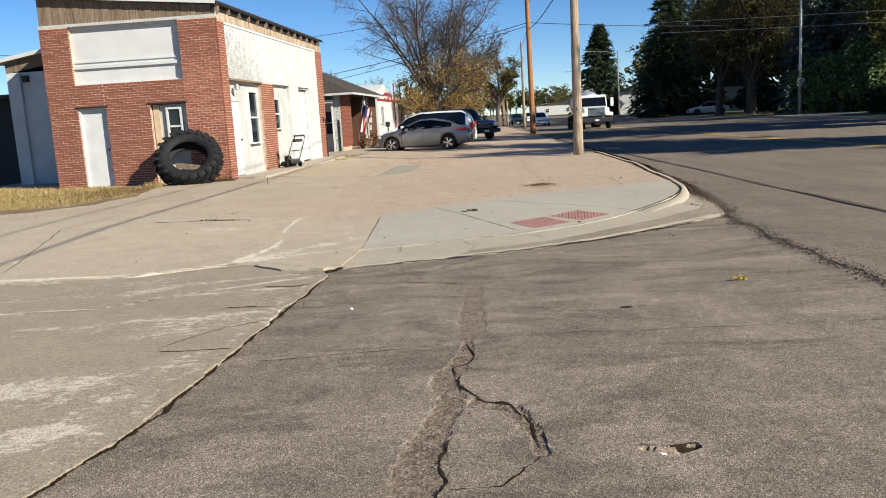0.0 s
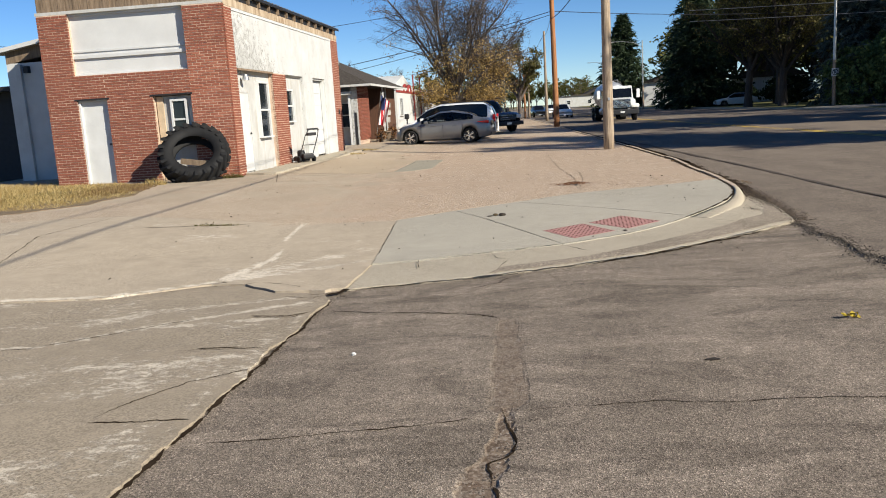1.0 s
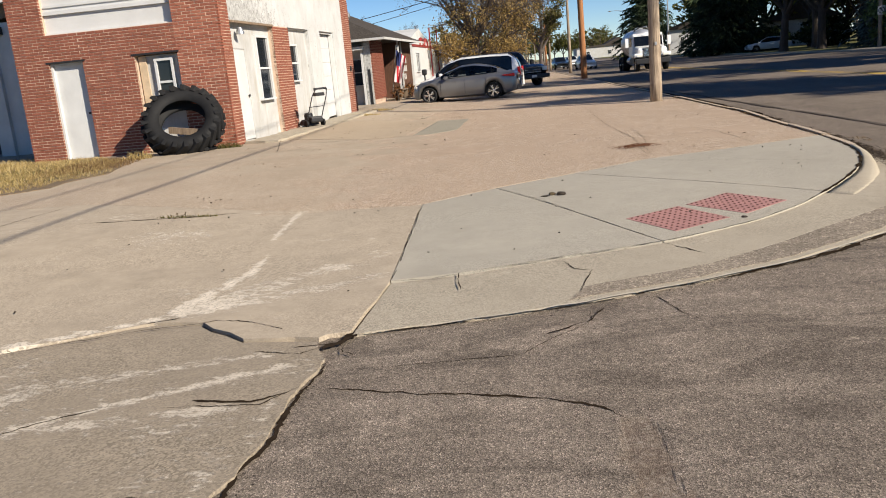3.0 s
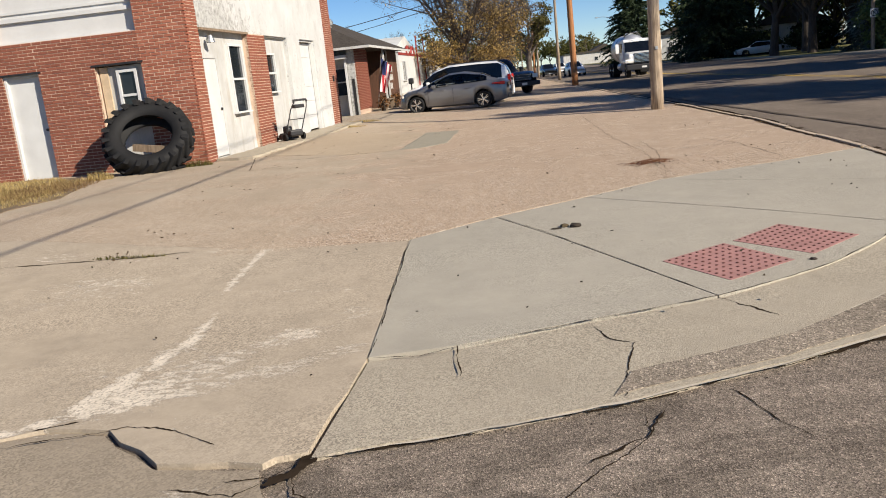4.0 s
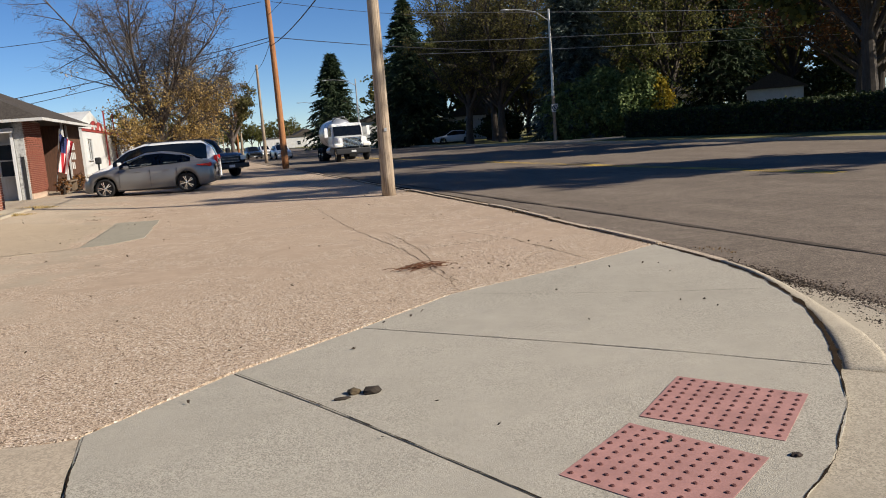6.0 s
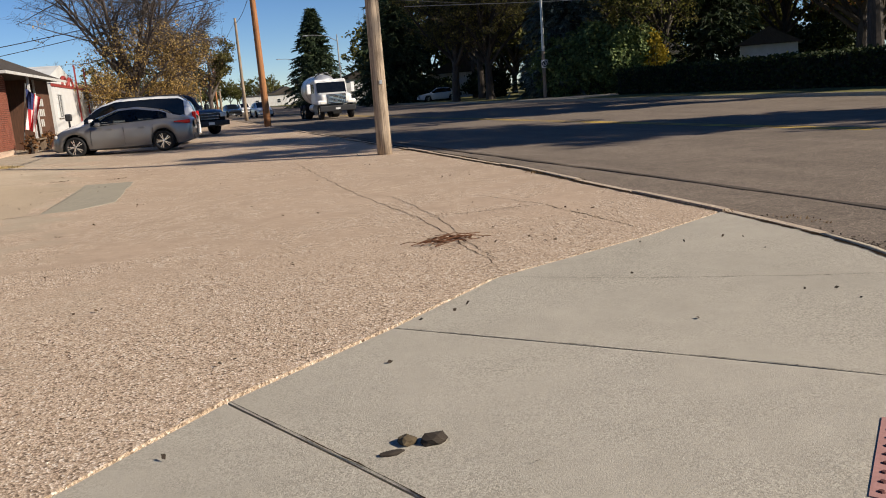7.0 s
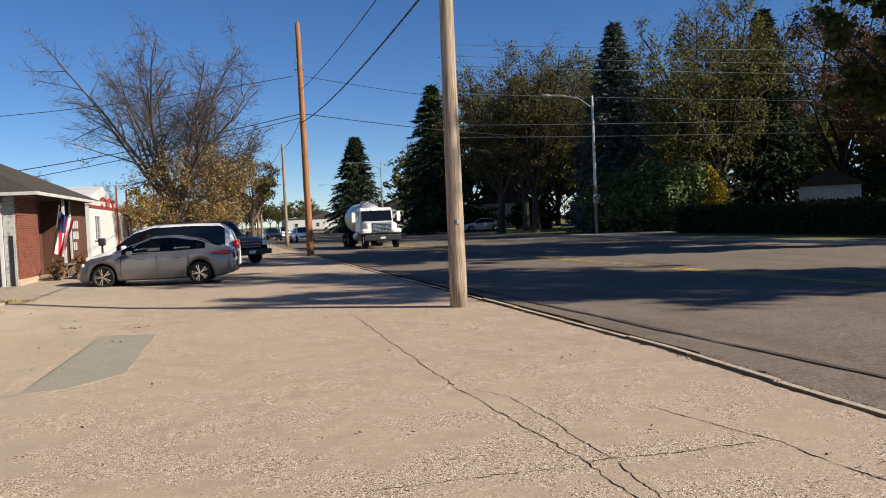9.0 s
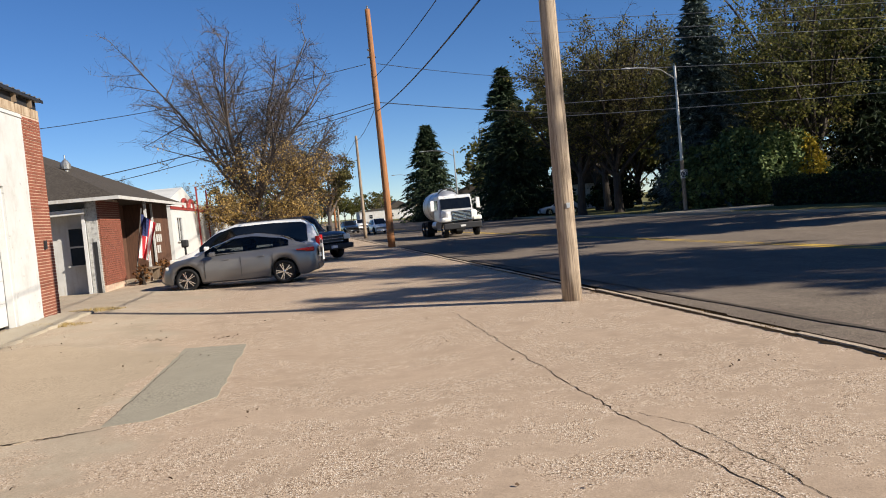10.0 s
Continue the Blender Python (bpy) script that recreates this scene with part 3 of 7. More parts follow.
def near_path(x, y, pts):
    """Distance from (x, y) to a polyline."""
    best = 99.0
    for (x0, y0), (x1, y1) in zip(pts, pts[1:]):
        dx, dy = x1 - x0, y1 - y0
        f = max(0, min(1, ((x - x0) * dx + (y - y0) * dy) / (dx * dx + dy * dy)))
        best = min(best, math.hypot(x - x0 - dx * f, y - y0 - dy * f))
    return best


# scaled, paler streaks of the drive: line, half width, strength
STREAKS = [([(-6.5, 8.75), (-4.75, 8.64), (-3.23, 8.64), (-2.35, 9.08), (-2.0, 10.3)], 0.06, 1.0), ([(-2.0, 10.3), (-2.12, 11.6), (-2.1, 12.6)], 0.03, 0.75), ([(-2.2, 9.25), (-1.6, 9.9), (-1.0, 10.5)], 0.22, 0.62), ([(-2.2, 9.2), (-1.5, 9.5), (-1.0, 9.8)], 0.20, 0.55),
           ([(-3.9, 6.97), (-3.0, 6.97), (-2.35, 7.45), (-1.2, 8.08)], 0.05, 0.85), ([(-2.6, 7.32), (-1.35, 7.52)], 0.06, 0.7), ([(-2.7, 7.95), (-1.4, 8.25)], 0.10, 0.6), ([(-3.4, 6.2), (-1.4, 6.42)], 0.045, 0.7), ([(-2.9, 7.5), (-2.3, 8.3)], 0.16, 0.5),
           ([(-1.95, 0.5), (-1.80, 3.1), (-1.60, 3.95), (-1.42, 5.2), (-1.3, 6.6), (-1.14, 8.0)], 0.07, 0.5), ([(-7, 12.2), (-5.4, 13.4)], 0.08, 0.55), ([(-1.9, 11.2), (-1.0, 11.0)], 0.1, 0.4), ([(-4.8, 4.2), (-1.75, 4.75)], 0.34, 0.66), ([(-4.4, 3.45), (-1.9, 3.85)], 0.32, 0.62), ([(-3.4, 5.3), (-1.6, 5.9)], 0.28, 0.6), ([(-2.2, 3.2), (-1.75, 4.6), (-1.5, 5.8)], 0.2, 0.6), ([(-2.3, 5.5), (-1.5, 6.2)], 0.18, 0.48), ([(-3.4, 12.5), (-1.2, 13.1)], 0.12, 0.42), ([(-5.0, 9.0), (-5.65, 12.0)], 0.03, 0.6)]


def drive_wear(x, y):
    patchy = noise.noise(Vector((x * 0.75, y * 1.2, 11))) + 0.5 * noise.noise(Vector((x * 2.3, y * 3.1, 17)))
    base = max(0.05, (0.26 if y < 8.5 else 0.12) + 0.5 * patchy)
    if x < -7.5 or y < 0 or y > 14.5:
        return min(0.5, base)
    vals = [min(0.55, base)]
    for pts, wd, k9 in STREAKS:
        k9 *= 0.85 + 0.9 * patchy if wd > 0.15 else 1.0
        vals.append(k9 * math.exp(-(near_path(x, y, pts) / wd) ** 2))
    return max(vals)


def drive_z(x, y):
    """The top of the drive: its street-side slab lies a little lower."""
    return gz(x, y) - (0.012 if y < 8.5 + 0.2 * (x + 2.3) else 0.0)


drive = thing("concrete_drive", "old cracked and scaled grey-tan concrete drive", "driveway", kind="structure")
sheet("slab", edge + jag(split, 0.02, 0.15, 8)[1:] + [(-14, -40)], -0.012, M_DRIVE, 1.5, gz, 0.1, parent=drive, kind="", fine=(-5.2, -0.9, 2.6, 8.9, 0.09), wear=drive_wear)
up = [(-0.97, 8.52), (-0.84, 9.6), (-0.77, 12.44)]
top = [(-0.77, 12.44), (-2.2, 12.68), (-5.2, 13.9), (-14, 14.2)]
sheet("slab", jag(up, 0.008, 0.2, 9)[:-1] + jag(top, 0.02, 0.2, 10) + [(-14, 8.63)] + [(x, y + 0.03) for x, y in jag(split[::-1], 0.02, 0.15, 8)[1:-2]] + [(-1.1, 8.5)], 0.0, M_DRIVE_UP, 1.5, gz, 0.1, parent=drive, kind="", fine=(-5.2, -0.8, 8.5, 13.2, 0.09), wear=drive_wear)
south = [(4.66, 15.56), (4.3, 15.40), (3.55, 15.08), (2.85, 14.85), (1.98, 14.56), (1.02, 13.86), (0.04, 13.22), (-0.77, 12.48)]
lot = south + [(x, y + 0.006) for x, y in jag(top, 0.02, 0.2, 10)[1:-1]] + [(-14, 14.23), (-14, 60), (-10, 100), (8.6, 100)] + KERB[7:13][::-1]
tagged(sheet("lot", lot, 0.0, M_LOT, 1.2, gz, 0.1, "sandy pink worn concrete lot with pebbles laid bare"), category="pavement")
patch = jag([(-1.52, 21.9), (-1.1, 21.95), (-0.55, 22.6), (-0.29, 26.1), (-1.14, 26.4), (-1.52, 21.9)], 0.02, 0.25, 14)[:-1]
tagged(sheet("patch", patch, 0.007, M_PATCH, 1, gz, 0.02, "smooth grey concrete patch in the lot"), category="pavement")
patch = jag([(-2.4, 21.5), (-1.55, 22.1), (-1.15, 26.0), (-3.2, 27.9), (-4.4, 27.5), (-4.6, 22.5), (-2.4, 21.5)], 0.02, 0.25, 15)[:-1]
tagged(sheet("patch", patch, 0.005, concrete("tan_patch", (0.36, 0.29, 0.21), (0.42, 0.35, 0.26), (0.29, 0.235, 0.17), 0.5, 90), 1, gz, 0.02, "smooth tan concrete patch in the lot"), category="pavement")

# corner ramp: three new slabs, gutter, kerb
ramp = thing("corner_ramp", "pale new concrete corner ramp slabs with dark joints", "pavement", kind="structure")
k = KERB
sheet("slab", [(-0.834, 9.62), (-0.32, 9.69), (0.42, 9.92), (1.24, 10.14), (0.035, 13.15), (-0.762, 12.45)], 0.004, M_PANEL, 1, gz, 0.1, parent=ramp, kind="")
sheet("slab", [(1.250, 10.144)] + [p for p in CORNER if 10.2 < p[1] < 11.36] + [(3.02, 11.42), (1.01, 13.80), (0.046, 13.158)], 0.004, M_PANEL, 1, gz, 0.1, parent=ramp, kind="")
sheet("slab", [(3.024, 11.428)] + [p for p in CORNER if p[1] > 11.45 and p[1] < 15.45] + [(4.66, 15.52), (4.3, 15.36), (3.55, 15.04), (2.85, 14.81), (1.98, 14.52), (1.016, 13.807)], 0.004, M_PANEL, 1, gz, 0.1, parent=ramp, kind="")
outer = [(-0.95, 8.49), (-0.32, 8.6), (0.39, 8.77), (1.24, 9.06), (2.0, 9.40), (2.79, 9.93), (3.5, 10.42), (4.13, 10.93)]
inner = [p for p in CORNER[::-1] if 10.13 < p[1] < 13.95] + [(1.26, 10.13), (0.42, 9.89), (-0.32, 9.65), (-0.83, 9.58)]
tagged(sheet("gutter", ragged(outer, 0.022, 0.04, 18) + [(4.48, 12.4), (4.62, 13.95)] + inner, 0.0, M_GUTTER, 0.6, gutter_z, 0.08, "weathered tan concrete gutter apron"), category="gutter")
kerb = thing("kerb", "low worn concrete kerb along the highway", "kerb", kind="structure")


def strip_block(line, w0, w1, z0, z1, material, name, parent, rise=flat):
    """A block that follows a line, w0 to w1 to its right."""
    b = bmesh.new()
    rows = []
    for i, p in enumerate(line):
        a, c = Vector(line[max(0, i - 1)]), Vector(line[min(len(line) - 1, i + 1)])
        d = (c - a).normalized()
        s = Vector((d.y, -d.x))
        q0, q1 = Vector(p) + s * w0, Vector(p) + s * w1
        rows.append([b.verts.new((q0.x, q0.y, z0)), b.verts.new((q0.x, q0.y, z1 + rise(*p))), b.verts.new((q0.x * 0.25 + q1.x * 0.75, q0.y * 0.25 + q1.y * 0.75, z1 + rise(*p))), b.verts.new((q1.x, q1.y, z1 - 0.03 + rise(*p))), b.verts.new((q1.x, q1.y, z0))])
    for r0, r1 in zip(rows, rows[1:]):
        for j in range(4):
            b.faces.new((r0[j], r1[j], r1[j + 1], r0[j + 1]))
    b.faces.new(rows[0])
    b.faces.new(rows[-1][::-1])
    bmesh.ops.recalc_face_normals(b, faces=b.faces[:])
    return part(name, b, material, parent)


def along(line, d):
    """The point d metres along a polyline."""
    for a, b in zip(line, line[1:]):
        n = math.dist(a, b)
        if d <= n:
            f = d / n
            return (a[0] + (b[0] - a[0]) * f, a[1] + (b[1] - a[1]) * f)
        d -= n
    return line[-1]


rnd = random.Random(31)


def corner_kerb(line, parent):
    """The rounded kerb of the ramp: flush where it starts, full height where it ends."""
    b = bmesh.new()
    rows = []
    for i, p in enumerate(line):
        q, r = Vector(line[max(0, i - 1)]), Vector(line[min(len(line) - 1, i + 1)])
        d0 = (r - q).normalized()
        s0 = Vector((d0.y, -d0.x))
        f = smooth01(i / (len(line) - 1) * 1.15)
        wide = 0.26 - 0.10 * f
        z0 = (gutter_z(*p) + 0.003) * (1 - f) + (gz(*p) + 0.014) * f
        low = gutter_z(*(Vector(p) + s0 * wide)) + 0.002 - 0.03 * f
        row = []
        for u, k9 in ((0.014, -9), (0.014, 0.0), (0.3, 0.0), (0.55, 0.06), (0.75, 0.22), (0.9, 0.55), (1.0, 1.0), (1.02, 9)):
            c = Vector(p) + s0 * (wide * u if u > 0.1 else u)
            zz = -0.2 if abs(k9) == 9 else z0 + (low - z0) * k9
            row.append(b.verts.new((c.x, c.y, zz + (0.006 * noise.noise(Vector((c.x * 5, c.y * 5, 1))) if abs(k9) < 9 else 0))))
        rows.append(row)
    for r0, r1 in zip(rows, rows[1:]):
        for j in range(7):
            b.faces.new((r0[j], r1[j], r1[j + 1], r0[j + 1]))
    b.faces.new(rows[0])
    b.faces.new(rows[-1][::-1])
    bmesh.ops.recalc_face_normals(b, faces=b.faces[:])
    return part("kerb_stone", b, M_GUTTER, parent, "", None, True)


KLINE = rounded(KERB[3:10], 0.14)
corner_kerb([along(KLINE, 0.45 + 3.2 * i / 30) for i in range(31)], kerb)
d = 3.67
while d < 95:
    n = rnd.uniform(1.3, 2.4) if d < 30 else 6
    a = [along(KLINE + KERB[10:], d + 0.015 + (n - 0.03) * i / 6) for i in range(7)]
    wide = 0.13
    strip_block(a, 0.035 if d < 22 else 0.0, wide, -0.16, 0.018 + rnd.uniform(-0.012, 0.008), M_KERB, "kerb_stone", kerb, gz)
    d += n
mulch = simple("gutter_mulch", (0.014, 0.010, 0.007), 1.0, 0, 0.5, 14, 60, 0.6, 0.0)
for i in range(12):
    strip_block([along(KERB[6:], 0.4 + i * 3.2 + 3.3 * j / 10) for j in range(11)], 0.135, 0.22 + 0.28 * smooth01(i / 3), -0.2, -0.045, mulch, "gutter_dirt", kerb, gz).name = "gutter_dirt"
strip_block(FAR, -0.15, 0.0, -0.3, 0.04, M_GUTTER, "kerb_stone", kerb)
tagged(sheet("verge", [(x + 0.15, y) for x, y in FAR] + [(200, 500), (200, -60)], 0.02, M_LAWN, 40, flat, 0.3, "leaf-strewn dry lawn across the highway"), category="lawn")
drv = [(27.4, 66), (33, 67), (33, 58), (26.9, 57)]
tagged(sheet("far_drive", drv, 0.03, M_GUTTER, 6, flat, 0.05, "pale concrete drive across the highway"), category="driveway")

# tactile pads with domes
dome = bmesh.new()
bmesh.ops.create_cone(dome, cap_ends=True, segments=8, radius1=0.0125, radius2=0.008, depth=0.006)
dome_me = None
for lab, a, b, c in (("p", (1.12, 10.985), (1.65, 11.30), (1.94, 10.73)), ("q", (1.735, 11.345), (2.21, 11.71), (2.585, 11.19))):
    a, b, c = Vector(a), Vector(b), Vector(c)
    e0, e1 = b - a, c - b
    pad = sheet("tactile_pad", [tuple(a), tuple(b), tuple(c), tuple(a + e1)], 0.007, M_TACTILE, 1, gz, 0.008, kind="")
    tagged(pad, "dusty red tactile paving pad with raised domes", "tactile paving", "tactile pads")
    for i in range(9):
        for j in range(10):
            p = a + e0 * ((i + 0.6) / 9.2) + e1 * ((j + 0.5) / 10)
            if dome_me is None:
                dm = part("dome", dome, M_DOME, pad)
                dome_me = dm.data
            else:
                dm = new("dome", dome_me)
                dm.parent = pad
            dm.location = (p.x, p.y, gz(p.x, p.y) + 0.0095)

# cracks, joints and scaled streaks
cr = bmesh.new()


def crack(points, width, height, seed, amp=0.025, lift=0.003):
    """A dark crack that wanders along its line, thin in places and pitted in others."""
    total = sum(math.dist(p, q) for p, q in zip(points, points[1:]))
    n = max(6, int(total / 0.022)) if total < 12 else int(total / 0.08)
    rows = []
    for i in range(n + 1):
        d0 = total * i / n
        p, q = Vector(along(points, d0)), Vector(along(points, min(total, d0 + 0.05)))
        t = q - p if (q - p).length > 1e-5 else Vector(points[-1]) - Vector(points[-2])
        t.normalize()
        nrm = Vector((-t.y, t.x))
        k9 = noise.noise(Vector((d0 * 2.3, seed * 7.1, 0))) + 0.55 * noise.noise(Vector((d0 * 9, seed * 3.7, 4))) + 0.4 * noise.noise(Vector((d0 * 31, seed, 8)))
        c = p + nrm * amp * 1.3 * k9
        w = width * (0.55 + 0.9 * noise.noise(Vector((d0 * 5, seed, 20))) + 1.0 * max(0, noise.noise(Vector((d0 * 14, seed, 30)))))
        w = max(0.0025, w) * min(1, 8 * i / n + 0.15, 8 * (1 - i / n) + 0.15)
        row = []
        for side, sd in ((-0.5, 50), (0.5, 60)):
            e9 = c + nrm * w * (side + 0.25 * noise.noise(Vector((d0 * 45, seed, sd))))
            row.append(cr.verts.new((e9.x, e9.y, height(e9.x, e9.y) + lift)))
        rows.append(row)
    for r0, r1 in zip(rows, rows[1:]):
        cr.faces.new((r0[0], r1[0], r1[1], r0[1])).normal_update()


crack([(-1.2, 4.97), (-0.59, 5.03), (0.13, 5.13)], 0.013, side_z, 1)
crack([(0.38, 5.22), (1.08, 5.21), (1.74, 5.17), (2.61, 5.12), (3.4, 5.15)], 0.009, side_z, 2)
crack([(-0.97, 7.69), (0.08, 7.4), (0.34, 7.25), (0.41, 7.10)], 0.02, side_z, 3)
crack([(-0.7, 7.95), (0.0, 8.0), (0.45, 8.45), (0.5, 8.7)], 0.008, side_z, 5)
crack([(0.9, 8.85), (0.98, 8.5), (1.05, 8.3)], 0.008, side_z, 6)
crack([(0.56, 3.26), (0.35, 2.95), (0.12, 2.95)], 0.012, side_z, 7)
crack(outer, 0.035, side_z, 8, 0.02, 0.008)
crack([(1.26, 9.08), (2.0, 9.36), (2.79, 9.88), (3.5, 10.36)], 0.06, side_z, 28, 0.03, 0.006)
crack([(x + 0.025, y) for x, y in EDGE[1:]], 0.042, side_z, 9, 0.03, 0.007)
crack([(-1.9, 5.36), (-1.56, 5.92), (-1.2, 6.11)], 0.014, drive_z, 11)
crack([(-1.9, 5.3), (-1.35, 5.28)], 0.02, drive_z, 12)
crack([(-3.87, 6.95), (-3.08, 6.91), (-2.42, 7.38), (-2.0, 7.62)], 0.014, drive_z, 13)
crack([(-1.9, 6.62), (-1.25, 6.62)], 0.01, drive_z, 14)
crack([(-1.74, 7.55), (-1.25, 7.5), (-1.1, 7.7)], 0.010, drive_z, 15)
crack([(-1.28, 8.34), (-1.02, 8.32), (-0.9, 8.12)], 0.012, drive_z, 50, 0.03)
crack([(0.15, 8.25), (0.42, 8.42), (0.55, 8.68)], 0.014, side_z, 51, 0.03, 0.008)
crack([(-1.5, 8.3), (-1.2, 8.2), (-1.0, 8.45)], 0.010, drive_z, 16)
crack([(-4.95, 8.98), (-5.65, 12.08), (-5.25, 13.91)], 0.016, drive_z, 19)
crack([(-4.53, 12.47), (-3.27, 12.61), (-2.8, 12.75)], 0.03, drive_z, 20)
crack([(0.28, 5.25), (0.30, 5.0), (0.33, 4.86), (0.30, 4.7), (0.19, 4.62), (0.19, 4.42), (0.23, 4.2), (0.33, 4.0), (0.47, 3.9), (0.56, 3.62), (0.565, 3.3)], 0.020, side_z, 70, 0.016, 0.004)
crack([(0.15, 3.5), (0.09, 3.22), (0.12, 3.05), (0.07, 2.85)], 0.02, side_z, 71, 0.016, 0.004)
crack([(1.0, 3.29), (1.12, 3.25), (1.27, 3.27)], 0.02, side_z, 72, 0.012, 0.006)
crack([(-1.12, 8.3), (-1.0, 8.36), (-0.93, 8.52)], 0.09, drive_z, 75, 0.03)
crack([(-1.62, 7.62), (-1.32, 7.55), (-1.14, 7.66)], 0.032, drive_z, 76, 0.02)
crack([(-1.75, 6.66), (-1.45, 6.64)], 0.035, drive_z, 77, 0.012)
crack([(-2.4, 9.0), (-2.2, 9.06)], 0.02, drive_z, 78, 0.01)
crack([(-3.55, 8.62), (-3.0, 8.58), (-2.4, 8.85), (-1.9, 8.95), (-1.3, 8.62)], 0.010, drive_z, 79, 0.03)
crack([(-0.83, 9.6), (-0.55, 9.55), (-0.33, 9.67), (-0.33, 9.2)], 0.012, gz, 21, 0.015, 0.008)
crack([(-0.32, 9.67), (0.42, 9.905), (1.24, 10.13), (1.75, 10.37), (2.16, 10.61), (2.71, 11.07)], 0.010, gz, 22, 0.008, 0.007)
crack([(0.42, 9.9), (0.5, 9.6), (0.62, 9.5), (0.52, 9.2), (0.42, 8.8)], 0.012, gutter_z, 23)
crack([(1.25, 10.14), (1.45, 9.72)], 0.014, gutter_z, 24)
crack([(3.03, 11.40), (3.38, 11.02), (3.62, 10.7)], 0.006, gutter_z, 25, 0.006)
crack([along(KLINE, 0.2 * i) for i in range(26)], 0.048, gz, 26, 0.002, 0.008)
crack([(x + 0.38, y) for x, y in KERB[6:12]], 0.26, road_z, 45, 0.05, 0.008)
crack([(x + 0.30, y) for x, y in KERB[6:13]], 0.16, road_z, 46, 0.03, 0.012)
crack(KERB[7:13], 0.11, gz, 27, 0.012, 0.008)
crack([(0.05, 13.18), (1.25, 10.14)], 0.008, gz, 30, 0.004, 0.006)
crack([(1.99, 14.53), (2.6, 14.0), (3.45, 13.4), (4.1, 13.0)], 0.005, gz, 80, 0.006, 0.006)
crack([(1.02, 13.81), (3.02, 11.43)], 0.006, gz, 31, 0.004, 0.006)
crack([(-0.83, 9.6), (-0.75, 12.46)], 0.010, gz, 32, 0.008, 0.007)
crack([(1.97, 14.52), (2.13, 14.81), (2.25, 15.73), (2.43, 17.39), (2.46, 20.0), (2.6, 22.1), (2.98, 27.3)], 0.012, gz, 33, 0.035)
crack([(2.2, 14.7), (2.3, 15.8), (2.62, 17.4), (2.75, 19.3), (2.5, 20.0)], 0.010, gz, 34, 0.03)
crack([(3.7, 15.2), (3.73, 16.1), (3.76, 17.24), (3.55, 18.6)], 0.013, gz, 35, 0.02)
crack([(2.4, 17.4), (3.76, 17.24)], 0.013, gz, 36, 0.03)
crack([(0.9, 17.5), (2.3, 17.36)], 0.008, gz, 37, 0.03)
crack([(-3.6, 21.0), (-2.24, 21.61), (-1.45, 21.86)], 0.03, gz, 38, 0.03, 0.012)
crack([(-1.5, 22.0), (-1.1, 26.0)], 0.012, gz, 39, 0.02, 0.011)
crack([(-4.6, 22.4), (-4.0, 19.5), (-3.2, 20.5)], 0.016, gz, 40, 0.03)
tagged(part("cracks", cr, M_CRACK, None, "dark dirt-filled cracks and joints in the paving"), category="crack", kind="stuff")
st = bmesh.new()
ribbon(jag([(-0.95, 8.47), (-0.32, 8.58), (0.39, 8.75), (1.24, 9.04), (2.0, 9.37), (2.79, 9.89), (3.5, 10.38), (4.1, 10.88)], 0.008, 0.1, 90), 0.02, 0.004, st, gutter_z, 91)
worn_apron = asphalt_mat("worn_apron_concrete", (0.25, 0.21, 0.165), False, 110, 0.75)
GROOVE = [(0.5, 9.1), (1.4, 9.42), (1.96, 9.80), (2.57, 10.25), (3.25, 10.75), (3.95, 11.5), (4.4, 12.6)]
tagged(sheet("gutter_apron", ragged(GROOVE, 0.012, 0.05, 19) + [(x - 0.02, y + 0.06) for x, y in ragged(outer[2:], 0.02, 0.05, 20)][::-1], 0.005, worn_apron, 0.5, gutter_z, 0.004, "rough worn strip of the gutter with bare grit"), category="gutter")
ribbon(jag(GROOVE, 0.008, 0.08, 92), 0.016, 0.004, st, gutter_z, 93)
tagged(part("worn_edges", st, M_SCALE, None, "pale worn edges of the concrete gutter"), category="wear", kind="stuff")
# a cable's shadow on the lane, painted as a thin dark ribbon
bm = bmesh.new()
ribbon(jag([(6.9, 40), (6.62, 28), (6.4, 19), (6.2, 14.7), (6.0, 10.3), (5.7, 2)], 0.02, 0.6, 94), 0.11, 0.004, bm, road_z, 95, False)
for v in bm.verts:
    v.co.z += 0.010
tagged(part("painted_cable_shadow", bm, asphalt_mat("cable_shadow_tone", (0.085, 0.07, 0.058), False, 60, 0.3), None, "thin dark strip painted along the highway lane as a cable shadow"), category="road marking", kind="structure")

# broken crumbs along the drive's edge and the gutter, and loose pebbles on the bare lot
M_PEBBLE = leaf_mat("loose_pebbles", [(0, (0.10, 0.07, 0.05)), (0.3, (0.30, 0.215, 0.15)), (0.7, (0.47, 0.36, 0.26)), (1, (0.68, 0.59, 0.48))], 0.0)
M_CRUMB = leaf_mat("asphalt_crumb", [(0, (0.035, 0.028, 0.022)), (0.7, (0.12, 0.098, 0.08)), (1, (0.30, 0.26, 0.22))], 0.0)


M_MULCHBIT = leaf_mat("mulch_bits", [(0, (0.012, 0.009, 0.007)), (0.7, (0.05, 0.036, 0.025)), (1, (0.17, 0.125, 0.085))], 0.0)


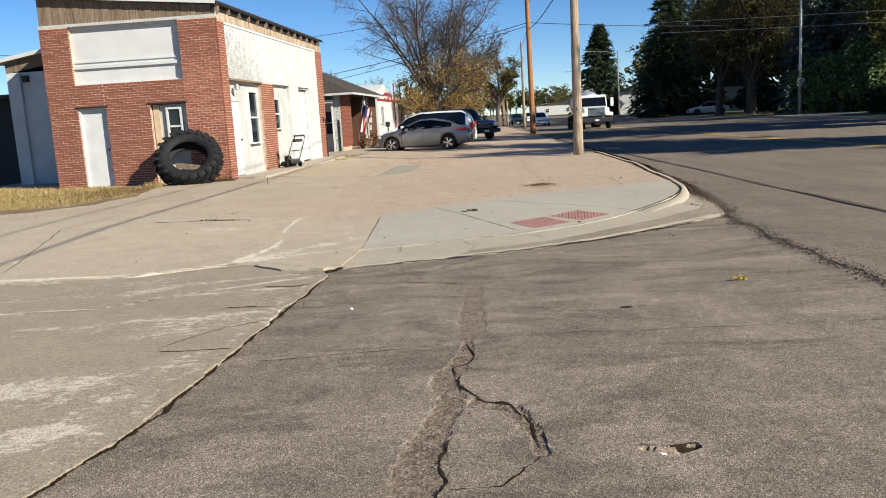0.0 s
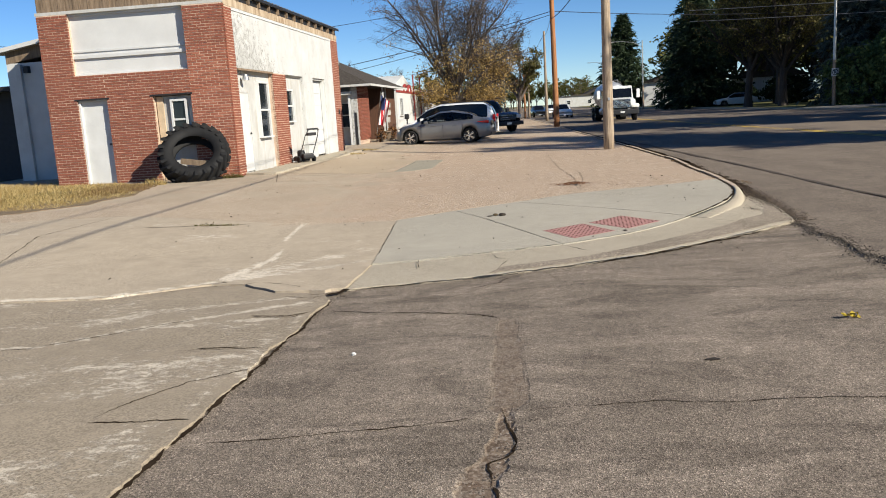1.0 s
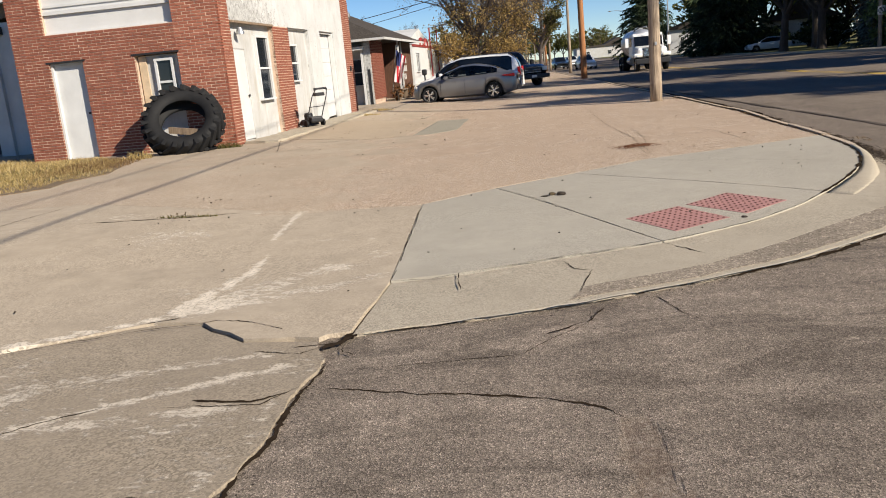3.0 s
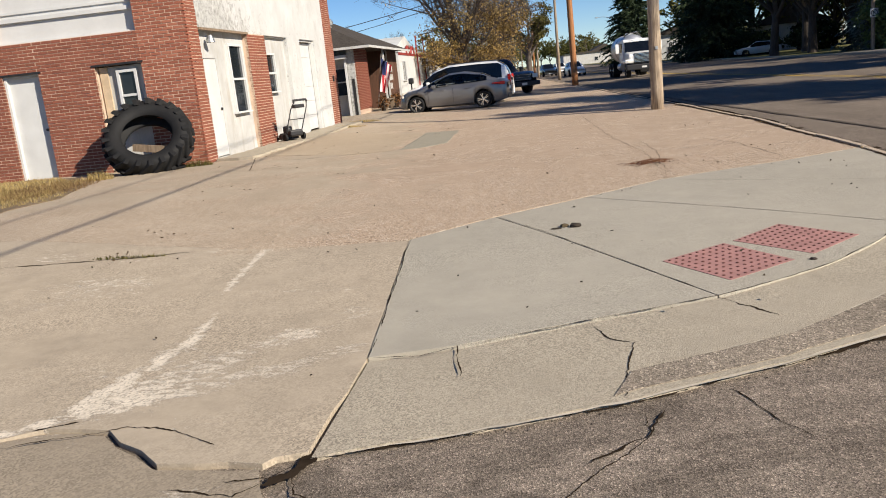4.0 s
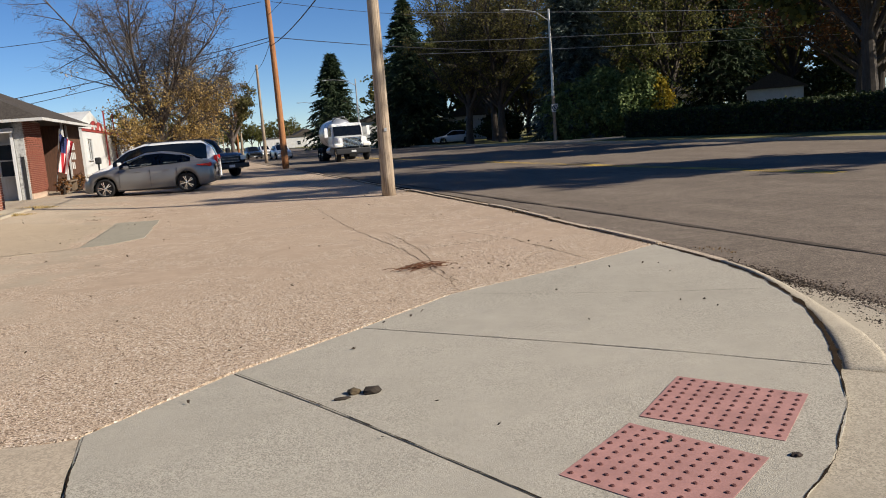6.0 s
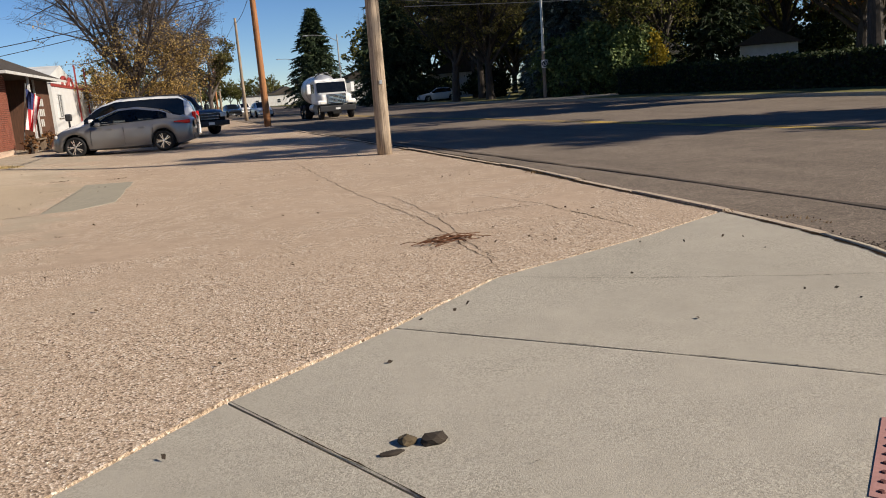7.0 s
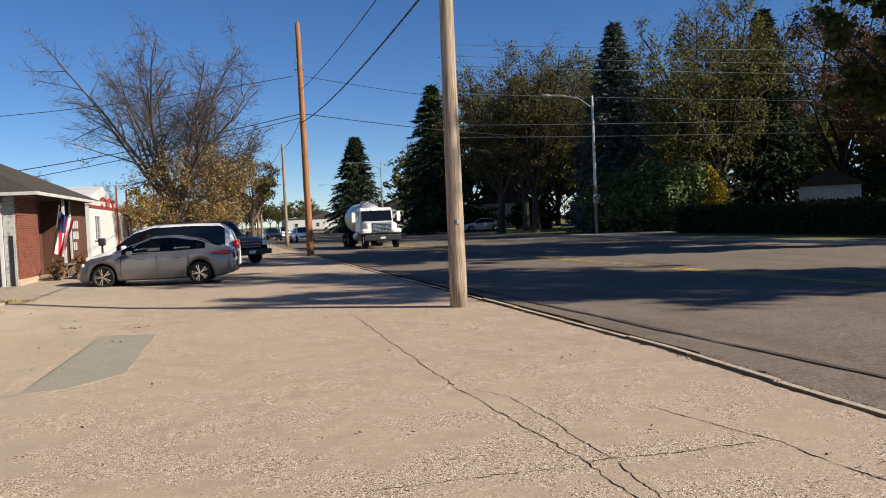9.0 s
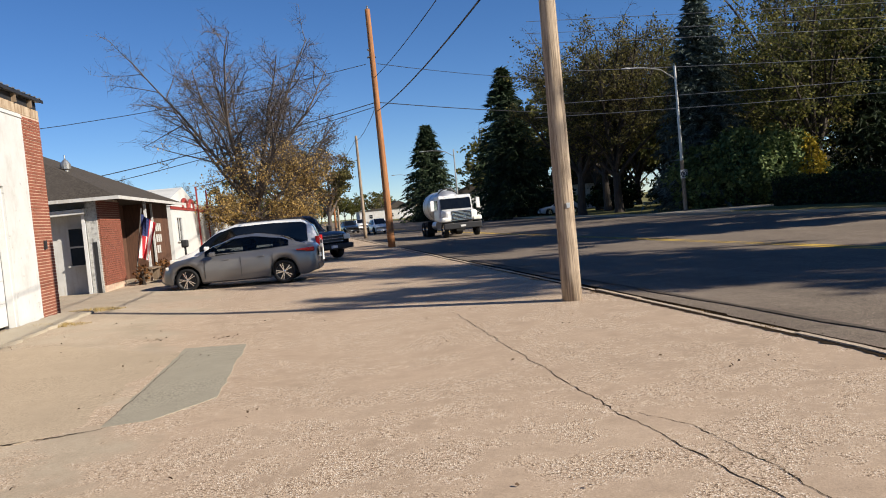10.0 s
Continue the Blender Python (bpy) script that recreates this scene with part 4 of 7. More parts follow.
def pebbles(name, label, spots, height, mat, seed, lo, hi):
    """Many small uneven stones, each an eight-sided lump sunk a little into the ground."""
    rnd2 = random.Random(seed)
    vs, fs = [], []
    for x, y in spots:
        r = rnd2.uniform(lo, hi) * rnd2.uniform(0.6, 1.0)
        a, z = rnd2.uniform(0, 6.28), height(x, y)
        c9, s9 = math.cos(a) * r, math.sin(a) * r
        e9, h9 = rnd2.uniform(0.55, 1.0), r * rnd2.uniform(0.35, 0.75)
        n0 = len(vs)
        vs += [(x + c9, y + s9, z), (x - s9 * e9, y + c9 * e9, z + h9 * 0.2), (x - c9 * 0.8, y - s9 * 0.8, z), (x + s9 * e9, y - c9 * e9, z + h9 * 0.2), (x + c9 * 0.2, y + s9 * 0.1, z + h9), (x, y, z - h9 * 0.4)]
        for i in range(4):
            fs += [(n0 + i, n0 + (i + 1) % 4, n0 + 4), (n0 + (i + 1) % 4, n0 + i, n0 + 5)]
    me2 = bpy.data.meshes.new(name)
    me2.from_pydata(vs, [], fs)
    me2.materials.append(mat)
    return tagged(new(name, me2), label, "pebbles", kind="stuff")


rnd = random.Random(96)
spots = []
while len(spots) < 9000:
    x, y = rnd.uniform(-2.6, 3.2), 12.5 + 6.5 * rnd.random() ** 1.3
    if y > 13.3 + 0.68 * (x - 0.04) + 0.05 and noise.noise(Vector((x * 1.1, y * 1.1, 2))) + 0.25 * (16.0 - y) > -0.05 + 0.3 * rnd.random():
        spots.append((x, y))
pebbles("lot_pebbles", "small tan pebbles bared in the worn lot", spots, gz, M_PEBBLE, 97, 0.004, 0.010)
spots = []
for line, n, sp in ((EDGE[1:], 900, 0.035), (outer, 900, 0.045), ([p for p, w9 in BAND], 1500, 0.06), ([p for p, w9 in BRANCH], 300, 0.03), (RIM, 4200, 0.09)):
    total = sum(math.dist(p, q) for p, q in zip(line, line[1:]))
    for i in range(n):
        p = along(line, rnd.random() * total)
        spots.append((p[0] + 0.03 + rnd.gauss(0, sp), p[1] - 0.02 + rnd.gauss(0, sp)))
mulch_spots = []
for line, n, sp in (([(3.95, 11.9), (4.35, 12.5), (4.62, 13.6), (4.85, 15.2)], 1500, 0.09), ([(4.2, 10.9), (4.45, 12.3), (4.75, 13.8), (4.95, 16), (5.3, 20), (5.6, 25)], 7000, 0.085)):
    total = sum(math.dist(p, q) for p, q in zip(line, line[1:]))
    for i in range(n):
        p = along(line, total * rnd.random() ** 1.2)
        mulch_spots.append((p[0] + rnd.gauss(0, sp), p[1] + rnd.gauss(0, sp)))
pebbles("gutter_debris", "dark leaf mulch and gravel caught along the gutter", mulch_spots, gutter_z, M_MULCHBIT, 99, 0.005, 0.017)
pebbles("broken_crumbs", "dark and pale crumbs broken off the asphalt edges", spots, side_z, M_CRUMB, 98, 0.003, 0.011)


# ---- corner shop ----
def window(parent, x0, x1, z0, z1, y, face="-y", label="white-framed sash window with dark panes", grid=(1, 2), material=None):
    """A sash window in a wall plane; face names the way it looks."""
    win = new("window")
    win.parent = parent
    tagged(win, label)
    w = 0.055

    def bar(name, a0, a1, b0, b1, d0, d1, mat):
        b = box(a0, a1, d0, d1, b0, b1) if face == "-y" else box(-d1, -d0, a0, a1, b0, b1)
        part(name, b, mat, win)
    fm = material or M_WHITE
    bar("frame", x0, x0 + w, z0, z1, y - 0.05, y + 0.04, fm)
    bar("frame", x1 - w, x1, z0, z1, y - 0.05, y + 0.04, fm)
    bar("frame", x0 + w, x1 - w, z1 - w, z1, y - 0.05, y + 0.04, fm)
    bar("sill", x0 - 0.03, x1 + 0.03, z0 - 0.04, z0, y - 0.09, y + 0.04, fm)
    for i in range(grid[0]):
        for j in range(grid[1]):
            a0, a1 = x0 + w + (x1 - x0 - 2 * w) * i / grid[0], x0 + w + (x1 - x0 - 2 * w) * (i + 1) / grid[0]
            b0, b1 = z0 + (z1 - z0 - w) * j / grid[1], z0 + (z1 - z0 - w) * (j + 1) / grid[1]
            bar("pane", a0, a1, b0, b1, y, y + 0.012, M_GLASS)
            if j:
                bar("rail", a0, a1, b0 - 0.025, b0 + 0.025, y - 0.035, y, fm)
            if i:
                bar("rail", a0 - 0.012, a0 + 0.012, b0 + 0.026, b1, y - 0.028, y, fm)
    return win


BX = pose(-5.5, 21.95, 0, 0, 0, -5.5)
shop = thing("corner_shop", "red brick corner shop with peeling white side wall", "building", BX)
BR_L, BR_H, BR_D, JOINT = 0.205, 0.052, 0.07, 0.0145
BRICKS = {}


def brick_mesh(w):
    """Brick meshes by length, shared between alike bricks."""
    key = round(w, 2)
    if key not in BRICKS:
        b = box(-key / 2, key / 2, -BR_D / 2, BR_D / 2, -BR_H / 2, BR_H / 2)
        m = bpy.data.meshes.new("brick")
        b.to_mesh(m)
        b.free()
        m.materials.append(M_BRICK)
        BRICKS[key] = m
    return BRICKS[key]


def brick_field(regions, face, parent, budget):
    """Running bond over rectangles of a wall face; the first ones are pieces of their own, the rest one mesh."""
    rnd2 = random.Random(5)
    vs, fs, made = [], [], 0
    cube = [(0, 1, 2, 3), (7, 6, 5, 4), (0, 4, 5, 1), (1, 5, 6, 2), (2, 6, 7, 3), (3, 7, 4, 0)]
    for a0, a1, z0, z1 in regions:
        hgt = BR_H + JOINT
        for r in range(74):
            z = 0.134 + (r + 0.5) * hgt
            if z < z0 or z > z1 - BR_H * 0.4:
                continue
            a = -5.4 + (0.5 * (BR_L + JOINT) if r % 2 else 0)
            a += (BR_L + JOINT) * int((a0 - a) / (BR_L + JOINT))
            while a < a1 - 0.02:
                lo, hi = max(a, a0), min(a + BR_L, a1)
                if hi - lo > 0.012:
                    jit = rnd2.uniform(-0.004, 0.003)
                    if made < budget:
                        ob = new("brick", brick_mesh(hi - lo))
                        ob.parent = parent
                        c = (lo + hi) / 2
                        ob.matrix_local = pose(c, jit, z) if face == "-y" else pose(-jit, c, z, 0, 0, 90)
                        made += 1
                    else:
                        n0 = len(vs)
                        d0, d1 = (-BR_D / 2 + jit, BR_D / 2) if face == "-y" else (-BR_D / 2, BR_D / 2 - jit)
                        for zz in (z - BR_H / 2, z + BR_H / 2):
                            for p, q in ((lo, d0), (lo, d1), (hi, d1), (hi, d0)):
                                vs.append((p, q, zz) if face == "-y" else (q, p, zz))
                        fs += [tuple(n0 + i for i in f) for f in cube]
                a += BR_L + JOINT
    if vs:
        m2 = bpy.data.meshes.new("brickwork")
        m2.from_pydata(vs, [], fs)
        m2.materials.append(M_BRICK)
        fix = bmesh.new()
        fix.from_mesh(m2)
        bmesh.ops.recalc_face_normals(fix, faces=fix.faces[:])
        fix.to_mesh(m2)
        fix.free()
        ob = new("brickwork", m2)
        ob.parent = parent
        tagged(ob, kind="stuff")


# front wall core with real openings (local x runs right, y runs into the building)
TOPZ = 4.48
front = None
FRONT = [(-1.04, 0.0, 0.0, TOPZ), (-2.06, -1.04, 2.30, 2.93), (-3.30, -2.06, 0.0, 2.93), (-4.12, -3.30, 2.30, 2.93), (-4.93, -4.12, 0.0, TOPZ)]
for a0, a1, z0, z1 in FRONT:
    bit = part("front_wall", box(a0, a1, -0.028, 0.26, z0, z1), M_MORTAR, shop, "red brick front wall with pale mortar")
    front = front or bit
wall_in = bmesh.new()
box(-4.12, -1.04, 0.12, 0.26, 2.93, TOPZ, wall_in)
part("sign_panel", wall_in, M_WHITE, shop, "plain white painted panel above the doors")
for z0, z1, dy in ((3.36, 3.44, 0.06), (3.52, 3.57, 0.03), (2.93, 2.97, 0.05), (4.42, 4.48, 0.06)):
    part("moulding", box(-4.12, -1.04, 0.12 - dy, 0.12, z0, z1), M_WHITE, shop)
brick_field([(-1.04, 0.035, 0.13, TOPZ), (-2.06, -1.04, 2.30, 2.93), (-3.30, -2.06, 0.13, 2.93), (-4.12, -3.30, 2.30, 2.93), (-4.93, -4.12, 0.13, TOPZ)], "-y", front, 300)
# door, door with window, lintels
d1 = part("door", box(-4.07, -3.33, 0.10, 0.15, 0.13, 2.26), M_GREYW, shop, "plain grey-white steel door")
part("knob", lathe([(0.0, -0.05), (0.028, -0.045), (0.03, -0.02), (0.012, 0.0)], 10), M_DARK, d1, "", pose(-3.40, 0.10, 1.15))
for a0, a1 in ((-4.12, -4.07), (-3.33, -3.28)):
    part("door_frame", box(a0, a1, 0.02, 0.2, 0.12, 2.30), M_GREYW, shop)
part("door_frame", box(-4.07, -3.33, 0.02, 0.2, 2.26, 2.30), M_GREYW, shop)
d2 = part("entry_panel", box(-2.04, -1.06, 0.14, 0.2, 0.12, 2.28), M_CREAM, shop, "cream boarded-up entry")
part("jamb_board", box(-2.03, -1.86, 0.09, 0.135, 0.12, 2.28), M_TAN, shop, "bare tan board")
window(shop, -1.66, -1.22, 1.22, 2.20, 0.10, "-y", "small white sash window with dark panes", (1, 2))
part("lintel", box(-2.12, -1.0, -0.045, 0.02, 2.30, 2.34), M_DARK, shop)
part("lintel", box(-4.18, -3.24, -0.045, 0.02, 2.30, 2.34), M_DARK, shop)
# gable boards, fascia and roof: it climbs away from the side street front's right end
for i in range(25):
    x0 = -4.93 + i * 0.2
    zt = 4.80 + 0.095 * -(x0 + 0.1)
    part("gable_board", box(x0 + 0.003, x0 + 0.197, 0.03 - 0.01 * (i % 2), 0.09, 4.56, zt), M_BOARD, shop)
part("trim_board", box(-4.96, 0.03, -0.03, 0.1, TOPZ, 4.555), M_CREAM, shop)


def slope(x0, x1, y0, y1, z, thick, rise):
    b = box(x0, x1, y0, y1, z - thick, z)
    for v in b.verts:
        v.co.z += -v.co.x * rise
    return b


roof = part("roof", slope(-5.2, 0.10, -0.12, 11.95, 4.88, 0.05, 0.095), M_METAL, shop, "low metal roof with dark eaves")
part("fascia", slope(-5.2, 0.10, -0.15, -0.12, 4.90, 0.09, 0.095), M_WHITE, shop)
part("eave_board", box(0.10, 0.12, -0.15, 11.95, 4.80, 4.87), M_DARK, shop)
rib = bmesh.new()
for i in range(41):
    box(0.06, 0.135, -0.1 + i * 0.295, -0.02 + i * 0.295, 4.87, 4.895, rib)
tagged(part("roof_ribs", rib, M_METAL, roof), kind="stuff")
for i in range(14):
    y = 0.1 + i * 0.86
    part("rafter_tail", box(0.0, 0.085, y, y + 0.055, 4.63, 4.80), M_BOARD, shop)
# solid dark panel: the shade under the roof edge, put into the colour
part("eave_shade_panel", box(-0.1, 0.0, 0.0, 11.8, 4.62, 4.82), M_DARK, shop, "dark panel painted as the shade between the rafters")
stained_board = wood("stained_soffit", (0.20, 0.13, 0.075), (0.46, 0.38, 0.28), (3, 3, 0.5))
part("soffit_board", box(0.0, 0.035, 0.0, 11.8, 4.425, 4.62), stained_board, shop, "stained tan board under the eaves")

# side wall (local x = 0, looking towards the highway)
side_wall = None
for y0, y1, z0, z1 in [(0.03, 0.52, 0.0, 4.42), (0.52, 3.38, 2.90, 4.42), (3.38, 4.66, 0.0, 4.42), (4.66, 6.6, 2.85, 4.42), (6.6, 7.8, 0.0, 4.42), (7.8, 9.42, 2.82, 4.42), (9.42, 10.75, 0.0, 4.42), (10.75, 11.8, 0.0, 4.42)]:
    bit = part("side_wall", box(-0.24, 0.028 if (y1 < 0.6 or 3.3 < y0 < 3.5 or y0 > 10.5) and z0 < 1 else -0.032, y0, y1, z0, z1), M_MORTAR if (y1 < 0.6 or 3.3 < y0 < 3.5 or y0 > 10.5) else M_PEEL, shop)
    side_wall = side_wall or bit
up2 = bmesh.new()
box(-0.03, 0.03, 0.52, 10.75, 2.88, 4.42, up2)
part("painted_wall", up2, M_PEEL, shop, "white paint peeling off grey render")
part("drip_ledge", box(-0.02, 0.07, 0.52, 3.40, 2.85, 2.90), M_BOARD, shop)
part("cornice", box(0.03, 0.05, 0.52, 10.75, 4.34, 4.38), M_GREYW, shop)
for y0, y1, z1 in ((0.52, 3.38, 2.90), (4.66, 6.6, 2.85)):
    part("bay_wall", box(-0.24, -0.10, y0, y1, 0.12, z1), M_CREAM, shop, "stained cream board wall")
for y0, y1 in ((6.6, 7.8), (9.42, 10.75)):
    part("pilaster", box(-0.028, 0.027, y0, y1, 0.12, 2.88), M_PEEL, shop)
brick_field([(0.0, 0.52, 0.13, 4.42), (3.38, 4.66, 0.13, 2.88), (10.75, 11.8, 0.13, 4.42)], "+x", side_wall, 0)
sd = part("door", box(-0.10, -0.06, 0.72, 1.40, 0.20, 2.28), M_WHITE, shop, "white side door")
part("knob", lathe([(0.0, 0.05), (0.028, 0.045), (0.03, 0.02), (0.012, 0.0)], 10, "X"), M_DARK, sd, "", pose(-0.06, 1.32, 1.2))
for y0, y1 in ((0.64, 0.72), (1.40, 1.48)):
    part("door_frame", box(-0.10, -0.04, y0, y1, 0.19, 2.36), M_CREAM, shop)
part("door_frame", box(-0.10, -0.04, 0.72, 1.40, 2.28, 2.36), M_CREAM, shop)
window(shop, 2.2, 3.08, 1.08, 2.62, 0.07, "+x", "tall white sash window with dark panes")
window(shop, 4.70, 5.48, 1.46, 2.45, 0.07, "+x", "white sash window with dark panes")
lamp_bm = lathe([(0.0, 0.10), (0.05, 0.09), (0.09, 0.0), (0.10, -0.06)], 12, "Z")
part("wall_lamp", lamp_bm, M_METAL, shop, "small round metal wall lamp", pose(0.06, 1.02, 2.66))
gd = new("garage_door")
gd.parent = shop
tagged(gd, "white panelled garage door")
for i in range(6):
    part("panel", box(-0.20, -0.155, 7.84, 9.38, 0.20 + i * 0.434, 0.20 + i * 0.434 + 0.431, None, 0.010), M_WHITE, gd)
for y0, y1 in ((7.78, 7.86), (9.36, 9.44)):
    part("door_frame", box(-0.14, -0.02, y0, y1, 0.15, 2.84), M_GREYW, shop)
part("socket_box", box(0.035, 0.075, 11.2, 11.32, 1.6, 1.78), M_DARK, shop)
rear = bmesh.new()
box(-4.93, -4.7, 0.26, 11.8, 0.0, 4.9, rear)
box(-4.7, -0.24, 11.56, 11.8, 0.0, 4.42, rear)
part("rear_wall", rear, M_GREYW, shop)
# raised walk along the side
walkway = sheet("shop_walk", jag([(-5.38, 22.2), (-4.55, 22.0), (-3.55, 33.1), (-4.3, 33.3), (-5.38, 22.2)], 0.06, 0.25, 44)[:-1], 0.05, M_GUTTER, 1, gz, 0.15)
tagged(walkway, "low crumbling concrete walk along the shop wall", "pavement")

# grey-white wing and dark shed beyond the shop's far corner
wing = thing("shop_wing", "tall grey-white annex with a pale sloping roof", "building", BX)
part("wall", box(-8.1, -5.05, 3.2, 9, 0, 3.66), M_GREYW, wing)
part("gable", slope(-8.1, -5.05, 3.2, 9, 5.28, 0.35, -0.16), M_BOARD, wing)
part("roof", slope(-8.4, -4.95, 3.0, 9.2, 5.40, 0.12, -0.16), M_WHITE, wing)
part("corner_post", box(-7.75, -7.6, 3.08, 3.2, 0.1, 3.6), M_GREYW, wing)
part("wall_box", box(-7.5, -7.35, 3.05, 3.2, 3.35, 3.55), M_DARK, wing)
shed = thing("dark_shed", "low dark shed with a flat roof", "building", BX)
# solid wall, near-black in place of the shed's shaded open inside
part("wall", box(-13.5, -8.3, 6.0, 11, 0, 3.0), simple("shed_inside_shade", (0.035, 0.035, 0.04), 0.8), shed)
part("roof", box(-13.7, -8.25, 5.4, 11.2, 3.0, 3.15), M_DARK, shed)
part("window", box(-9.3, -8.9, 5.96, 6.0, 1.9, 2.3), M_GLASS, shed)

# ---- house next door ----
HX = pose(-4.40, 39.9, 0.2, 0, 0, -5.5)
house = thing("brick_house", "low brick house with a dark hipped roof", "building", HX)
hw = bmesh.new()
box(-7, -0.95, 0.92, 10, -0.2, 2.75, hw)
part("wall", hw, M_CREAM, house, "rough off-white plaster wall")
hb = bmesh.new()
box(-0.34, 0.0, 0.0, 2.4, -0.2, 2.75, hb)
hbw = part("brick_front", hb, M_MORTAR, house)
part("end_wall", box(-0.945, 0.0, 6.8, 9.995, -0.2, 2.75), M_DARKWOOD, house)
brick_field([(0.0, 2.4, 0.0, 2.7)], "+x", hbw, 0)
part("porch_wall", box(-3.4, -0.345, 0.36, 0.915, -0.2, 2.70), M_CREAM, house, "rough grey plaster under the porch eave")
part("end_plaster", box(-0.34, -0.03, -0.06, 0.915, -0.2, 2.78), M_PEEL, house, "cracked off-white plaster end")
# no hole here: a dark panel gives the narrow opening's inner shade
part("opening_shade_panel", box(-0.20, -0.09, -0.085, -0.06, -0.15, 1.45), M_DARK, house, "dark panel on the plaster painted as a narrow opening's shaded inside")
part("porch_post", box(0.40, 0.48, 4.1, 4.18, -0.15, 2.7), M_WHITE, house)
part("porch_eave", slope(-3.4, -0.30, -0.30, 0.355, 2.46, 0.15, -0.02), M_CREAM, house, "weathered white porch fascia")
part("porch_roof", slope(-3.4, -0.32, -0.26, 0.355, 2.49, 0.03, -0.02), M_ROOF, house)
part("porch_post", box(-0.45, -0.36, -0.12, -0.03, -0.2, 2.30), M_WHITE, house)
window(house, -1.02, -0.47, 0.80, 1.95, 0.30, "-y", "window with a pale frame and dark panes", (1, 2), M_CREAM)
for i in range(14):
    y0 = 2.42 + i * 0.31
    part("siding_board", box(-0.945, -0.915, y0, y0 + 0.30, -0.15, 2.72), M_DARKWOOD, house)
window(house, 2.75, 3.55, 0.5, 2.1, 0.88, "+x", "white-framed shop window", (1, 2))
part("door", box(-0.915, -0.87, 4.5, 5.35, -0.15, 2.0), M_DARKWOOD, house, "dark wooden front door")
for i in range(9):
    part("shake_board", box(0.0, 0.06, 6.9 + i * 0.34, 7.23 + i * 0.34, -0.15, 2.7), M_DARKWOOD, house)
part("corner_board", box(0.06, 0.12, 6.78, 6.9, -0.15, 2.7), M_CREAM, house)
for i in range(3):
    for j in range(3 - (i == 2)):
        part("sign_bar", box(0.062, 0.075, 7.35 + j * 0.36, 7.58 + j * 0.36, 1.65 - i * 0.42, 1.95 - i * 0.42), M_CREAM, house, "pale plain sign bar")
rf = bmesh.new()
e = [rf.verts.new(p) for p in ((-7.5, -0.55, 2.72), (0.75, -0.55, 2.72), (0.75, 10.5, 2.72), (-7.5, 10.5, 2.72))]
rg = [rf.verts.new(p) for p in ((-3.4, 3.6, 4.75), (-3.4, 6.4, 4.75))]
for f in ((e[0], e[1], rg[0]), (e[1], e[2], rg[1], rg[0]), (e[2], e[3], rg[1]), (e[3], e[0], rg[0], rg[1]), (e[3], e[2], e[1], e[0])):
    rf.faces.new(f)
hr = part("roof", rf, M_ROOF, house, "dark weathered shingle hipped roof")
for a0, a1, b0, b1 in ((-7.5, 0.75, -0.58, -0.55), (0.75, 0.78, -0.58, 10.5)):
    part("eave_board", box(a0, a1, b0, b1, 2.64, 2.74), M_CREAM, house, "weathered white eave board")
vent = lathe([(0.09, 0.0), (0.09, 0.25), (0.16, 0.3), (0.17, 0.45), (0.10, 0.55), (0.03, 0.62), (0.02, 0.75)], 12, "Z")
part("roof_vent", vent, M_METAL, hr, "round metal roof ventilator", pose(-1.5, 2.5, 3.58))

# ---- white building ----
WX = pose(-3.35, 51.0, 0.15, 0, 0, -4.5)
wb = thing("white_building", "long white building with red trim", "building", WX)
part("wall", box(-14, 0, 0, 24, -0.3, 2.75), M_WHITE, wb)
part("parapet", box(-14, 0.05, -0.05, 24, 2.75, 2.98), M_WHITE, wb)
part("trim_band", box(0.0, 0.04, 0.0, 24, 2.62, 2.745), M_REDTRIM, wb, "red painted trim band")
for y in (3.6, 5.6):
    arch = tube([(0.06, y + 0.7 * math.cos(a), 2.74 + 0.38 * math.sin(a)) for a in [math.pi * i / 10 for i in range(11)]], 0.09, 6)
    part("arch_trim", arch, M_REDTRIM, wb, "red curved trim")
for y in (7.6, 11.5):
    part("red_post", box(0.06, 0.14, y, y + 0.08, -0.1, 3.9), M_REDTRIM, wb)
gableb = bmesh.new()
p = [gableb.verts.new(q) for q in ((-14, 2, 2.98), (-0.5, 2, 2.98), (-0.5, 12, 2.98), (-14, 12, 2.98), (-14, 7, 3.9), (-0.5, 7, 3.9))]
for f in ((p[0], p[1], p[5], p[4]), (p[2], p[3], p[4], p[5]), (p[1], p[2], p[5]), (p[3], p[0], p[4])):
    gableb.faces.new(f)
part("roof", gableb, M_GREYW, wb)
for y in (1.0, 13.5, 17.0):
    window(wb, y, y + 1.4, 1.2, 2.3, -0.02, "+x", "white-framed window", (2, 1))
part("door", box(0.0, 0.04, 8.0, 11.0, -0.1, 2.4), M_GREYW, wb)


# ---- poles and wires ----
def mesh_from(name, vs, fs, material, parent=None, label="", smooth=False):
    me2 = bpy.data.meshes.new(name)
    me2.from_pydata(vs, [], fs)
    me2.materials.append(material)
    if smooth:
        me2.polygons.foreach_set("use_smooth", [True] * len(fs))
    ob = new(name, me2)
    if parent is not None:
        ob.parent = parent
    if label:
        tagged(ob, label)
    return ob


def utility_pole(x, y, z, h, r, material, label, lean=(0, 0)):
    p = thing("utility_pole", label, "utility pole", pose(x, y, z), "utility poles")
    n = 14
    part("pole", tube([(lean[0] * i / n, lean[1] * i / n, -0.1 + (h + 0.1) * i / n) for i in range(n + 1)], [r * (1 - 0.35 * i / n) for i in range(n + 1)], 14), material, p, smooth=True)
    return p


